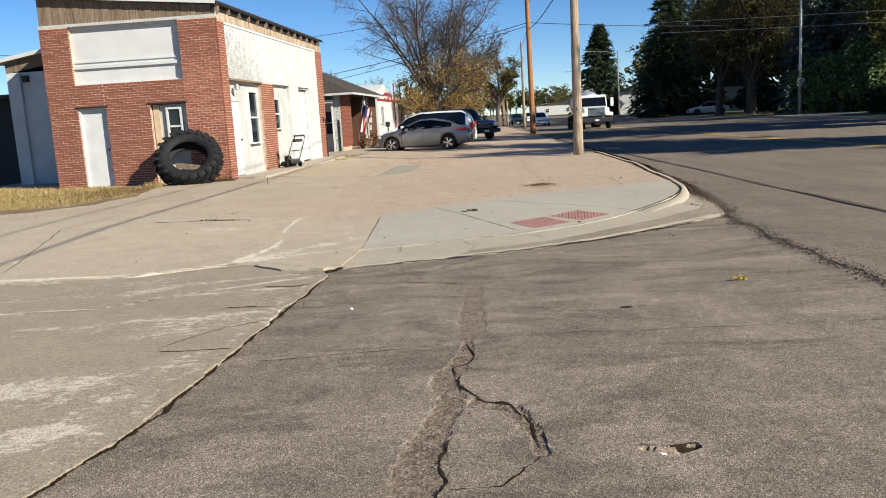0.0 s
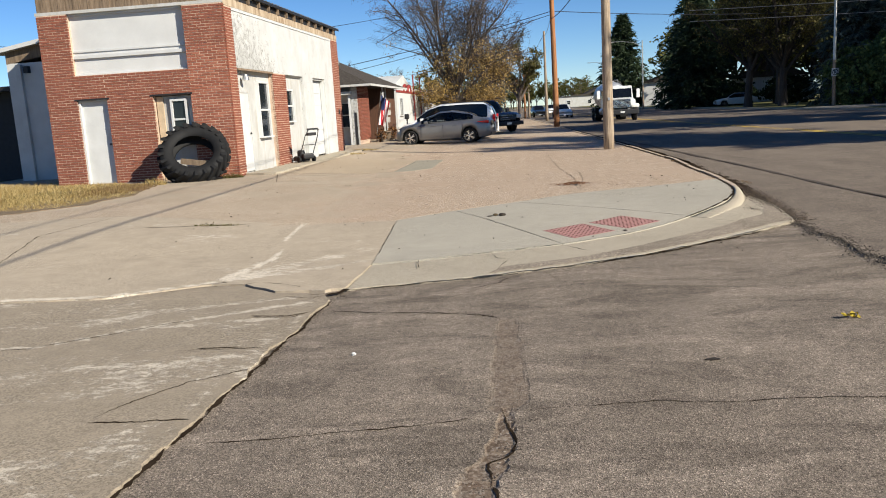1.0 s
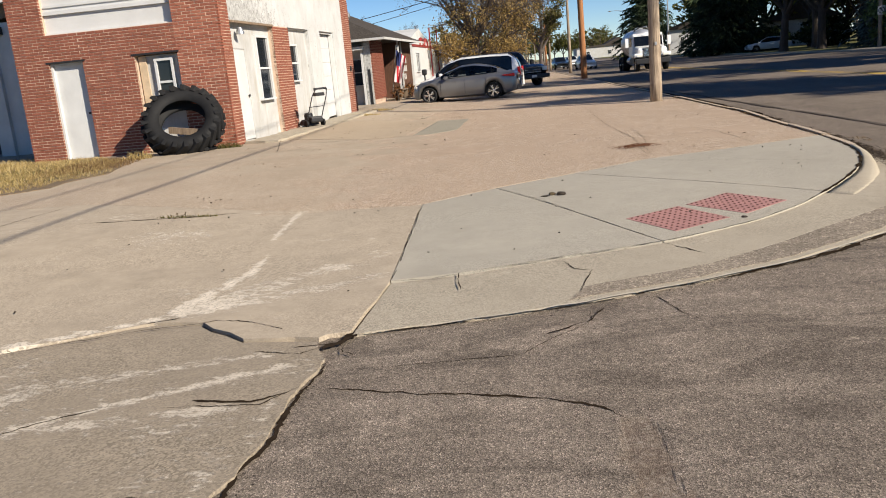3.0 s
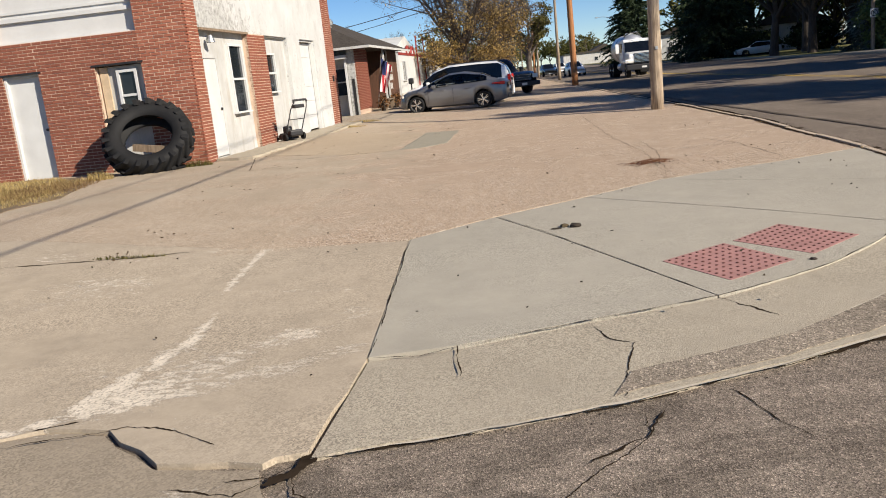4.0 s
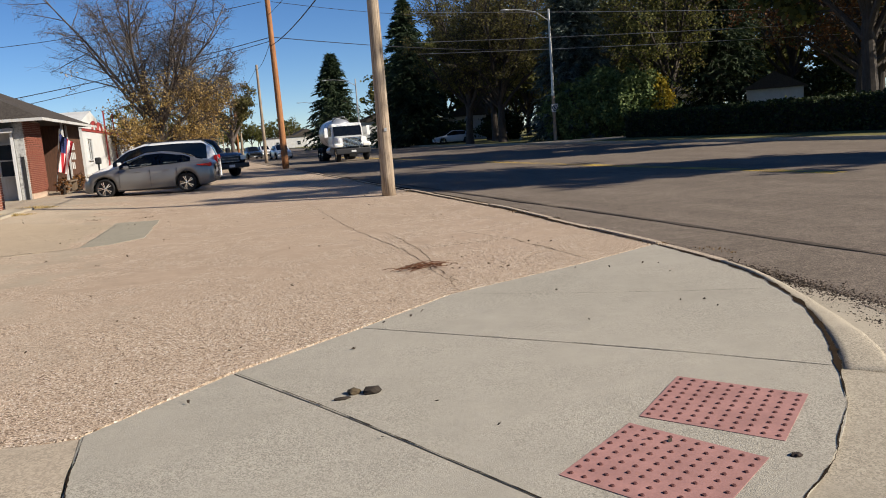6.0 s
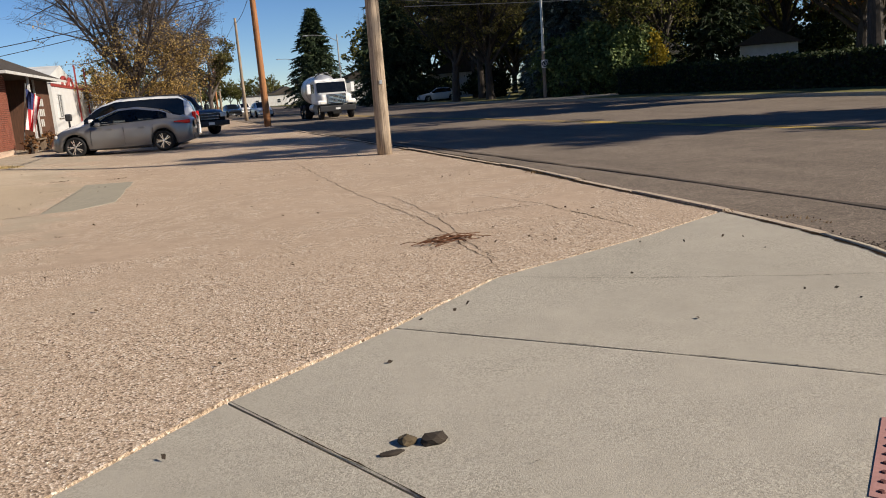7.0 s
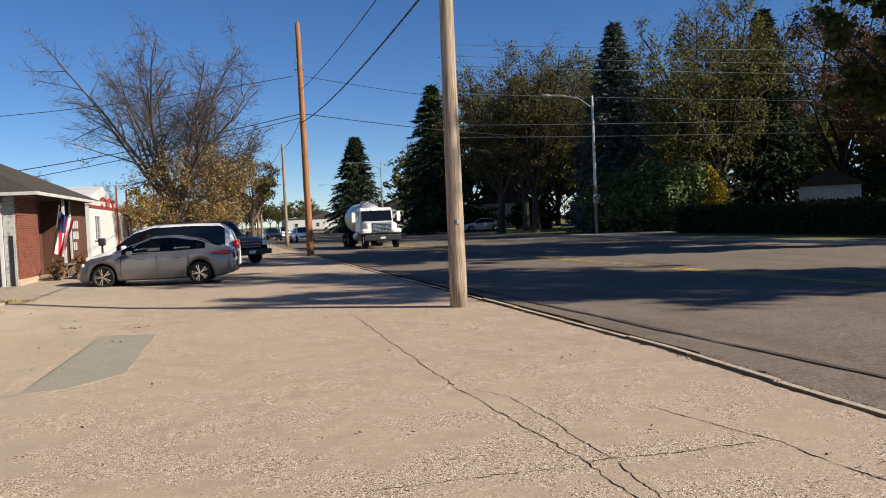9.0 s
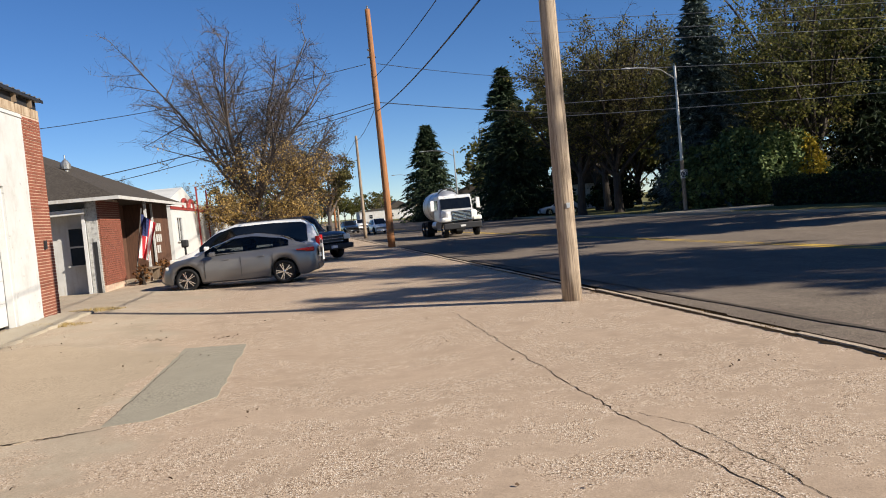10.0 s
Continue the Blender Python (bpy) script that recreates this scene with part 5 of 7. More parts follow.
pa = utility_pole(4.85, 26.5, 0.0, 8.4, 0.165, M_POLE_OLD, "weathered grey-tan wooden pole at the kerb")
part("tag", box(-0.03, 0.03, -0.165, -0.155, 1.5, 1.58), M_METAL, pa)
pb = utility_pole(6.74, 54.4, 0.0, 11.9, 0.19, M_POLE_NEW, "tall orange-brown wooden pole at the kerb", (-0.1, 0))
part("insulator", lathe([(0.03, 0), (0.06, 0.05), (0.03, 0.1), (0.05, 0.15), (0.0, 0.2)], 8, "Z"), M_METAL, pb, "", pose(-0.1, 0, 11.9))
for z in (9.55, 9.9):
    part("insulator", lathe([(0.03, 0), (0.07, 0.06), (0.03, 0.12)], 8, "X"), M_METAL, pb, "", pose(-0.3, 0, z))
part("bracket", box(-0.34, 0.1, -0.04, 0.04, 9.5, 9.56), M_DARK, pb)
utility_pole(9.0, 80, 0, 8.3, 0.15, M_POLE_OLD, "thin grey wooden pole at the kerb")
utility_pole(4.7, 75, 0.0, 6.8, 0.10, M_POLE_OLD, "slim grey wooden pole beyond the parked cars")
utility_pole(8.2, 95, 0.0, 6.9, 0.11, M_POLE_NEW, "slim wooden pole beside the highway")
utility_pole(9.6, 105, 0, 7.4, 0.14, M_POLE_OLD, "thin tan wooden pole at the kerb")
utility_pole(3.6, 78, 0.1, 7.6, 0.12, M_POLE_OLD, "thin grey wooden pole behind the trees")
utility_pole(16.5, 190, 0, 9, 0.16, M_POLE_OLD, "far wooden pole beside the highway")
utility_pole(20.0, 260, 0, 9, 0.18, M_POLE_OLD, "far wooden pole beside the highway")


def street_lamp(x, y, h, arm, label, sign=False):
    s = thing("street_lamp", label, "street lamp", pose(x, y, 0), "street lamps")
    part("pole", tube([(0, 0, 0), (0, 0, h * 0.35)], [0.14, 0.13], 10), M_POLE_OLD, s, "brown lower pole")
    part("upper_pole", tube([(0, 0, h * 0.35), (0, 0, h)], [0.12, 0.08], 10), M_METAL, s)
    part("arm", tube([(0, 0, h - 0.9), (arm * 0.3, 0, h - 0.2), (arm * 0.7, 0, h + 0.02), (arm, 0, h)], 0.04, 6), M_METAL, s)
    head = lathe([(0.0, -0.35), (0.1, -0.3), (0.17, 0.0), (0.12, 0.3), (0.0, 0.38)], 10, "X")
    for v in head.verts:
        v.co.z *= 0.55
    part("lamp_head", head, M_METAL, s, "pale cobra lamp head", pose(arm * 1.03, 0, h - 0.02))
    if sign:
        plate = part("sign_plate", box(-0.28, 0.28, -0.16, -0.145, 2.28, 2.9, None, 0.01), M_WHITE, s, "white no-parking plate")
        ring = tube([(0.21 * math.cos(a), -0.165, 2.59 + 0.21 * math.sin(a)) for a in [math.tau * i / 24 for i in range(25)]], 0.028, 6)
        part("ring", ring, M_DARK, plate)
        part("slash", tube([(-0.14, -0.168, 2.73), (0.14, -0.168, 2.45)], 0.022, 6), M_DARK, plate)
        part("letter_stem", box(-0.07, -0.035, -0.17, -0.16, 2.46, 2.72), M_DARK, plate)
        part("letter_bowl", tube([(-0.05 + 0.09 * math.sin(a), -0.165, 2.65 + 0.065 * math.cos(a)) for a in [math.pi * i / 8 for i in range(9)]], 0.018, 6), M_DARK, plate)
    return s


street_lamp(29.6, 65.3, 10.1, -3.6, "grey street lamp with a small no-parking plate", True)
street_lamp(27.0, 118, 9.5, -4.2, "grey street lamp across the highway")
street_lamp(33, 175, 9.5, -4, "far grey street lamp")


def wire(a, b, sag, r=0.014, label="thin black overhead cable", bright=False):
    a, b = Vector(a), Vector(b)
    pts = [a.lerp(b, i / 16) - Vector((0, 0, sag * 4 * (i / 16) * (1 - i / 16))) for i in range(17)]
    w = part("cable", tube(pts, r, 5, cap=False), M_METAL if bright else M_DARK)
    tagged(w, label, "cable", "overhead cables")


wire((4.85, 26.5, 7.1), (6.65, 54.4, 8.5), 0.25)
wire((4.85, 26.5, 6.05), (6.65, 54.4, 6.85), 0.3, 0.022)
wire((4.85, 26.5, 7.6), (2.5, -20, 8.5), 0.5)
wire((4.85, 26.5, 6.5), (2.5, -20, 7.6), 0.5, 0.022)
wire((6.65, 54.4, 7.3), (-16, 58, 3.8), 0.4, 0.022)
wire((6.65, 54.4, 7.1), (-16, 58, 3.2), 0.4, 0.018)
wire((6.3, 54.4, 9.2), (-40, 60, 9.0), 2.1, 0.016)
wire((6.9, 54.4, 9.2), (40, 92, 14.0), 0.6, 0.016)
wire((6.65, 54.4, 7.2), (9.0, 80, 7.9), 0.3, 0.018)
wire((6.65, 54.4, 7.3), (36, 80, 8.6), 0.3, 0.022)
wire((9.0, 80, 8.1), (9.6, 105, 7.2), 0.3, 0.016)
wire((9.6, 105, 7.2), (16.5, 190, 8.6), 0.6, 0.02)
for z0, z1, s in ((12.3, 7.6, 0.2), (11.6, 6.9, 0.25), (11.0, 6.4, 0.25), (9.3, 5.3, 0.3), (7.35, 5.3, 0.25), (6.6, 4.8, 0.3)):
    wire((17, 60, z0), (58.4, 34.5, z1), s, 0.016, "sunlit pale overhead cable across the highway", True)


# ---- vehicles (local x forward, y left) ----
def wheel(parent, x, y, r, width, side, spokes=5):
    w = new("wheel")
    w.parent = parent
    w.matrix_local = pose(x, y, r)
    h = width / 2
    part("tyre", lathe([(r * 0.75, -h), (r * 0.92, -h), (r * 0.99, -h * 0.75), (r, 0), (r * 0.99, h * 0.75), (r * 0.92, h), (r * 0.75, h), (r * 0.71, h * 0.6), (r * 0.71, -h * 0.6), (r * 0.75, -h)], 28), M_RUBBER, w, smooth=True)
    rim = lathe([(r * 0.76, side * h * 0.95), (r * 0.70, side * h * 0.8), (r * 0.68, side * h * 0.2), (0.0, side * h * 0.1)], 28)
    part("rim_barrel", rim, M_DARK, w)
    for i in range(spokes):
        for da in (-0.16, 0.16):
            a = math.tau * i / spokes
            b = box(r * 0.1, r * 0.73, -0.012, 0.012, -0.013, 0.013)
            bmesh.ops.transform(b, matrix=Matrix.Translation((0, side * h * 0.75, 0)) @ Matrix.Rotation(-(a + da), 4, "Y"), verts=b.verts)
            part("spoke", b, M_CHROME, w)
    part("hub", lathe([(0.0, side * h * 0.95), (r * 0.11, side * h * 0.9), (r * 0.13, side * h * 0.5)], 14), M_CHROME, w)
    return w


def lerp_table(table, x):
    if x <= table[0][0]:
        return table[0][1]
    for (x0, v0), (x1, v1) in zip(table, table[1:]):
        if x <= x1:
            f = (x - x0) / (x1 - x0)
            f = f * f * (3 - 2 * f) * 0.5 + f * 0.5
            return v0 + (v1 - v0) * f
    return table[-1][1]


def motor_car(name, label, category, m, body_mat, length, width, belt, roofline, half, axles, wheel_r, pillars, ground=0.19, cabin=None, group="parked vehicles", tail=True, wheel_w=0.21, roof_at=0.72, glass=None):
    """A car from its side lines: belt(x), roofline(x), half width(x); pillars are the painted parts of the glasshouse."""
    car = thing(name, label, category, m, group)
    n = 72
    xs2 = [-length / 2 + length * i / n for i in range(n + 1)]
    vs, fs = [], []
    rings = []
    for x in xs2:
        zh, w = lerp_table(belt, x), lerp_table(half, x) * width / 2
        zb = ground + 0.09 * smooth01((abs(x) - length / 2 + 0.35) / 0.35)
        arch = 0.0
        for ax in axles:
            q = (wheel_r + 0.06) ** 2 - (x - ax) ** 2
            if q > 0:
                arch = max(arch, wheel_r + math.sqrt(q))
        low = max(zb, arch)
        low = min(low, zh - 0.12)
        mid = min(max(low + 0.02, 0.55), zh - 0.1)
        ring = [(0.62 * w, low), (0.95 * w, low), (0.985 * w, min(low + 0.05, mid)), (w, mid), (0.985 * w, mid + (zh - mid) * 0.5), (0.965 * w, zh - 0.05), (0.90 * w, zh), (0.55 * w, zh + 0.035), (0.0, zh + 0.045)]
        full = ring + [(-a, b) for a, b in ring[-2::-1]]
        rings.append(len(vs))
        vs += [(x, a, b) for a, b in full]
    k2 = 17
    for a, b in zip(rings, rings[1:]):
        fs += [(a + i, a + i + 1, b + i + 1, b + i) for i in range(k2 - 1)]
    fs += [tuple(rings[0] + i for i in range(k2)), tuple(rings[-1] + i for i in range(k2))[::-1]]
    mesh_from("body", vs, fs, body_mat, car, "", True)
    under = box(-length / 2 + 0.25, length / 2 - 0.25, -width * 0.33, width * 0.33, ground + 0.02, 0.62)
    part("underbody", under, M_PLASTIC, car)
    # glasshouse
    c0, c1 = cabin
    m2 = 48
    gv, gl, gp, rings = [], [], [], []
    for i in range(m2 + 1):
        x = c0 + (c1 - c0) * i / m2
        zh, zr, w = lerp_table(belt, x) - 0.02, lerp_table(roofline, x), lerp_table(half, x) * width / 2
        zr = max(zr, zh + 0.005)
        t = min(1.0, (zr - zh) / 0.42)
        w0 = 0.90 * w
        w1 = w0 - (0.90 - roof_at) * w * t
        half_ring = [(w0, zh), (w0 + (w1 - w0) * 0.45, zh + (zr - zh) * 0.5), (w1, zh + (zr - zh) * 0.90), (w1 * 0.82, zh + (zr - zh) * 0.99), (w1 * 0.4, zr + 0.02 * t), (0, zr + 0.025 * t)]
        rings.append(len(gv))
        gv += [(x, a, b) for a, b in half_ring] + [(x, -a, b) for a, b in half_ring[-2::-1]]
    for i, (a, b) in enumerate(zip(rings, rings[1:])):
        xm = c0 + (c1 - c0) * (i + 0.5) / m2
        for j in range(10):
            face = (a + j, a + j + 1, b + j + 1, b + j)
            side_face = j in (0, 1, 8, 9)
            top_face = 2 <= j <= 7
            thin = lerp_table(roofline, xm) - lerp_table(belt, xm) < 0.16
            solid = (thin or any(p0 <= xm <= p1 for p0, p1 in pillars)) if side_face else (roofline_flat(roofline, xm) or j in (2, 7))
            (gp if solid else gl).append(face)
    mesh_from("glass", gv, gl, glass or M_CARGLASS, car, "", True)
    mesh_from("roof", gv, gp, body_mat, car, "", True)
    for ax in axles:
        for side in (1, -1):
            wheel(car, ax, side * (width / 2 - wheel_w / 2 - 0.015), wheel_r, wheel_w, side)
    return car


def roofline_flat(table, x):
    return abs(lerp_table(table, x + 0.05) - lerp_table(table, x - 0.05)) < 0.022


def trim(car, name, bm2, mat, label=""):
    return part(name, bm2, mat, car, label)


def clear_glass():
    """Thin tinted pane: mostly clear, with a mirror sheen that grows at a glance."""
    n = Nodes("clear_car_glass")
    see, shine, rim, mixer = n.add("ShaderNodeBsdfTransparent"), n.add("ShaderNodeBsdfGlossy"), n.add("ShaderNodeFresnel"), n.add("ShaderNodeMixShader")
    see.inputs["Color"].default_value = (0.30, 0.32, 0.32, 1)
    shine.inputs["Roughness"].default_value = 0.03
    rim.inputs["IOR"].default_value = 1.45
    n.link(rim.outputs[0], mixer.inputs[0])
    n.link(see.outputs[0], mixer.inputs[1])
    n.link(shine.outputs[0], mixer.inputs[2])
    n.link(mixer.outputs[0], n.tree.nodes["Material Output"].inputs["Surface"])
    return n.mat


# grey sedan, nose towards the house
sed = motor_car("sedan", "grey four-door sedan parked nose-in on the lot", "car", pose(-0.42, 38.42, 0.02, 0, 0, 169), M_SILVER, 4.55, 1.78,
                [(-2.28, 0.86), (-2.15, 1.0), (-1.5, 1.03), (-0.8, 1.0), (0.6, 0.93), (1.2, 0.92), (1.75, 0.83), (1.98, 0.73), (2.10, 0.58), (2.28, 0.40)],
                [(-2.1, 1.0), (-1.75, 1.12), (-1.25, 1.31), (-0.5, 1.43), (0.02, 1.41), (0.5, 1.25), (1.2, 0.91)],
                [(-2.28, 0.72), (-2.1, 0.9), (-1.6, 0.98), (0, 1.0), (1.4, 0.98), (1.8, 0.9), (2.0, 0.76), (2.1, 0.62), (2.28, 0.2)],
                (1.36, -1.34), 0.325, [(-2.1, -1.5)], 0.2, (-2.05, 1.18), glass=clear_glass())
M_SEAT = simple("dark_seat_cloth", (0.03, 0.03, 0.032), 0.9)
trim(sed, "dashboard", box(0.45, 0.85, -0.62, 0.62, 0.9, 1.02, None, 0.04), M_PLASTIC)
trim(sed, "parcel_shelf", box(-1.75, -1.3, -0.6, 0.6, 0.98, 1.08, None, 0.03), M_PLASTIC)
for x, s in ((-0.25, 0.36), (-0.25, -0.36), (-1.1, 0.36), (-1.1, -0.36)):
    trim(sed, "seat", box(x - 0.12, x + 0.06, s - 0.24, s + 0.24, 0.9, 1.16, None, 0.05), M_SEAT)
    trim(sed, "headrest", box(x - 0.13, x - 0.03, s - 0.12, s + 0.12, 1.17, 1.30, None, 0.03), M_SEAT)
for s in (1, -1):
    lens = bmesh.new()
    box(-2.22, -1.72, s * 0.765 - 0.09, s * 0.765 + 0.075, 0.82, 0.945, lens, 0.03)
    for v in lens.verts:
        v.co.z += (0.905 - v.co.z) * 0.75 * smooth01((v.co.x + 2.1) / 0.4)
        v.co.y += s * 0.045 * smooth01((v.co.x + 2.1) / 0.4)
    trim(sed, "tail_light", lens, M_RED, "red wraparound tail light")
    hl = box(1.66, 1.98, s * 0.62 - 0.12, s * 0.62 + 0.125, 0.62, 0.73, None, 0.04)
    trim(sed, "headlight", hl, M_AMBER)
    mir = box(0.50, 0.66, s * 0.98 - 0.09, s * 0.98 + 0.09, 0.93, 1.05, None, 0.03)
    trim(sed, "mirror", mir, M_SILVER)
    for x in (0.35, -0.62):
        trim(sed, "door_handle", box(x - 0.2, x - 0.02, s * 0.885 - 0.015, s * 0.885 + 0.015, 0.80, 0.83, None, 0.006), M_SILVER)
    for x in (0.85, -0.16, -1.05):
        trim(sed, "door_gap", box(x - 0.004, x + 0.004, s * 0.874, s * 0.892, 0.32, 0.86), M_PLASTIC)
    trim(sed, "window_trim", box(-1.5, 0.75, s * 0.80 - 0.012, s * 0.80 + 0.006, 0.965, 0.985), M_SILVER)
    trim(sed, "sill", box(-1.0, 0.95, s * 0.80 - 0.05, s * 0.80 + 0.06, 0.19, 0.26, None, 0.02), M_PLASTIC)
trim(sed, "rear_bumper", box(-2.30, -2.14, -0.62, 0.62, 0.30, 0.46, None, 0.03), M_PLASTIC)
trim(sed, "number_plate", box(-2.31, -2.27, -0.16, 0.16, 0.62, 0.73), M_WHITE, "plain pale plate")
trim(sed, "grille", box(2.02, 2.12, -0.45, 0.45, 0.34, 0.52, None, 0.03), M_PLASTIC)

van = motor_car("minivan", "white minivan with dark glass parked beside the sedan", "van", pose(-0.25, 42.3, 0.03, 0, 0, 172), M_WCAR, 5.0, 1.95,
                [(-2.5, 0.95), (-2.3, 1.02), (0.4, 1.02), (1.2, 1.0), (1.8, 0.92), (2.3, 0.76), (2.5, 0.6)],
                [(-2.46, 1.02), (-2.3, 1.5), (-1.95, 1.74), (-1.0, 1.78), (0.2, 1.76), (0.7, 1.62), (1.75, 0.95)],
                [(-2.5, 0.9), (-2.2, 0.97), (0, 1.0), (1.6, 0.97), (2.2, 0.85), (2.5, 0.66)],
                (1.55, -1.45), 0.34, [(-2.46, -2.1), (0.66, 0.72)], 0.2, (-2.46, 1.75), roof_at=0.8)
for s in (1, -1):
    trim(van, "tail_light", box(-2.49, -2.36, s * 0.88 - 0.06, s * 0.88 + 0.05, 0.78, 1.15, None, 0.02), M_RED, "tall red tail light")
    trim(van, "mirror", box(1.05, 1.2, s * 1.06 - 0.1, s * 1.06 + 0.1, 1.0, 1.14, None, 0.03), M_WCAR)
    trim(van, "roof_rail", tube([(-1.9, s * 0.66, 1.80), (0.1, s * 0.66, 1.80)], 0.018, 6), M_PLASTIC)
    trim(van, "headlight", box(2.0, 2.38, s * 0.72 - 0.12, s * 0.72 + 0.12, 0.66, 0.80, None, 0.03), M_AMBER)
trim(van, "number_plate", box(-2.53, -2.48, -0.16, 0.16, 0.75, 0.86), M_WHITE, "plain pale plate")

pk = motor_car("pickup", "dark pickup truck with a chrome grille", "pickup", pose(1.8, 50.1, 0.03, 0, 0, -62), M_DCAR, 5.6, 2.0,
               [(-2.8, 1.18), (-0.9, 1.2), (-0.8, 1.15), (0.9, 1.13), (1.3, 1.16), (2.4, 1.12), (2.7, 1.02), (2.8, 0.95)],
               [(-0.85, 1.15), (-0.75, 1.75), (-0.55, 1.88), (0.3, 1.88), (0.5, 1.82), (1.15, 1.15)],
               [(-2.8, 0.95), (0, 1.0), (2.2, 0.98), (2.7, 0.92), (2.8, 0.86)],
               (1.85, -1.75), 0.40, [(-0.85, -0.5), (-0.06, 0.04), (0.45, 0.55)], 0.36, (-0.85, 1.15), wheel_w=0.27, roof_at=0.78)
trim(pk, "grille", box(2.78, 2.84, -0.52, 0.52, 0.70, 1.03, None, 0.02), M_PLASTIC)
for z in (0.74, 0.86, 0.98):
    trim(pk, "grille_bar", box(2.84, 2.86, -0.54, 0.54, z - 0.008, z + 0.010, None, 0.004), M_CHROME, "chrome grille bar")
trim(pk, "bumper", box(2.74, 2.96, -0.98, 0.98, 0.42, 0.64, None, 0.04), M_DARK, "dark front bumper")
trim(pk, "number_plate", box(2.96, 2.975, -0.15, 0.15, 0.46, 0.58), M_WHITE, "plain pale plate")
for s in (1, -1):
    trim(pk, "headlight", box(2.68, 2.83, s * 0.76 - 0.16, s * 0.76 + 0.16, 0.80, 1.00, None, 0.02), M_AMBER)
    trim(pk, "mirror", box(0.95, 1.1, s * 1.1 - 0.1, s * 1.1 + 0.1, 1.16, 1.4, None, 0.03), M_PLASTIC)

FARCAR = ([(-2.3, 0.85), (-1.5, 0.98), (1.2, 0.9), (2.1, 0.75), (2.3, 0.6)], [(-1.9, 0.95), (-1.2, 1.4), (0.2, 1.45), (1.3, 0.9)], [(-2.3, 0.85), (0, 1.0), (2.3, 0.8)])
for i, (x, y, yaw, mat, lab) in enumerate([(12.2, 93, -88, M_WCAR, "silver car coming along the highway"), (11.0, 108, -86, M_DCAR, "dark pickup coming along the highway"), (31.0, 150, -80, M_WCAR, "white car far along the highway"), (32.5, 96, 175, M_WCAR, "pale car in a drive across the highway"), (15.0, 128, -86, M_WCAR, "white car far along the highway")]):
    motor_car("car", lab, "car", pose(x, y, -0.09 if x < 27 else 0.02, 0, 0, yaw), mat, 4.6, 1.8, *FARCAR, (1.4, -1.4), 0.33, [(-1.9, -1.3)], 0.2, (-1.9, 1.3), "far vehicles")

# tanker truck
tk = thing("tanker_truck", "white cab tanker truck with an aluminium tank", "truck", pose(12.7, 66.5, -0.10, 0, 0, -91))
cab = bmesh.new()
box(1.2, 2.75, -1.15, 1.15, 1.0, 2.62, cab, 0.10)
for v in cab.verts:
    if v.co.z > 1.9:
        v.co.x -= 0.32 * (v.co.z - 1.9) if v.co.x > 2 else 0
        v.co.y *= 0.93
part("cab", cab, M_TRUCK, tk)
hood = box(2.7, 4.1, -1.02, 1.02, 0.95, 1.75, None, 0.14)
for v in hood.verts:
    if v.co.z > 1.4:
        v.co.z -= 0.12 * max(0, v.co.x - 2.8)
part("hood", hood, M_TRUCK, tk)
ws = box(2.60, 2.64, -0.98, 0.98, 1.72, 2.42)
for v in ws.verts:
    v.co.x -= 0.32 * (v.co.z - 1.9) - 0.16
part("windscreen", ws, M_CARGLASS, tk)
for s in (1, -1):
    part("side_window", box(1.5, 2.3, s * 1.11 - 0.02, s * 1.11 + 0.02, 1.75, 2.35), M_CARGLASS, tk)
    fen = box(3.0, 4.15, s * 1.0 - 0.28, s * 1.0 + 0.28, 0.95, 1.25, None, 0.1)
    part("fender", fen, M_TRUCK, tk)
    part("headlight", box(4.10, 4.18, s * 0.92 - 0.2, s * 0.92 + 0.2, 1.0, 1.16, None, 0.02), M_AMBER, tk)
    part("mirror", box(2.55, 2.62, s * 1.5 - 0.12, s * 1.5 + 0.12, 1.7, 2.35, None, 0.03), M_TRUCK, tk)
    part("mirror_arm", tube([(2.5, s * 1.12, 2.3), (2.58, s * 1.5, 2.38)], 0.02, 5), M_DARK, tk)
    wheel(tk, 3.55, s * 1.0, 0.5, 0.28, s)
    wheel(tk, -1.2, s * 0.98, 0.5, 0.5, s)
    wheel(tk, -2.4, s * 0.98, 0.5, 0.5, s)
    part("mud_flap", box(-0.45, -0.42, s * 0.98 - 0.3, s * 0.98 + 0.3, 0.25, 1.05), M_RUBBER, tk)
    part("fuel_tank", tube([(0.2, s * 0.85, 0.75), (1.4, s * 0.85, 0.75)], 0.28, 14), M_TANK, tk)
for z in [1.02 + 0.085 * i for i in range(7)]:
    part("grille_bar", box(4.08, 4.16, -0.62, 0.62, z, z + 0.045, None, 0.01), M_CHROME, tk)
part("grille", box(4.05, 4.10, -0.64, 0.64, 0.98, 1.62), M_PLASTIC, tk)
part("bumper", box(4.1, 4.3, -1.2, 1.2, 0.5, 0.88, None, 0.05), M_DARK, tk)
part("number_plate", box(4.3, 4.32, -0.16, 0.16, 0.62, 0.74), M_WHITE, tk, "plain pale plate")
part("chassis", box(-3.4, 4.0, -0.45, 0.45, 0.55, 0.95), M_DARK, tk)
tank = lathe([(0.0, -3.5), (0.7, -3.45), (0.95, -3.25), (1.0, -3.0), (1.0, 0.5), (0.95, 0.75), (0.7, 0.95), (0.0, 1.0)], 32, "X")
part("tank", tank, M_TANK, tk, "ribbed aluminium tank", pose(0, 0, 1.98), True)
for x in (-2.6, -1.2, 0.2):
    part("tank_band", lathe([(1.0, x - 0.04), (1.02, x - 0.04), (1.02, x + 0.04), (1.0, x + 0.04)], 32, "X"), M_METAL, tk, "", pose(0, 0, 1.98))
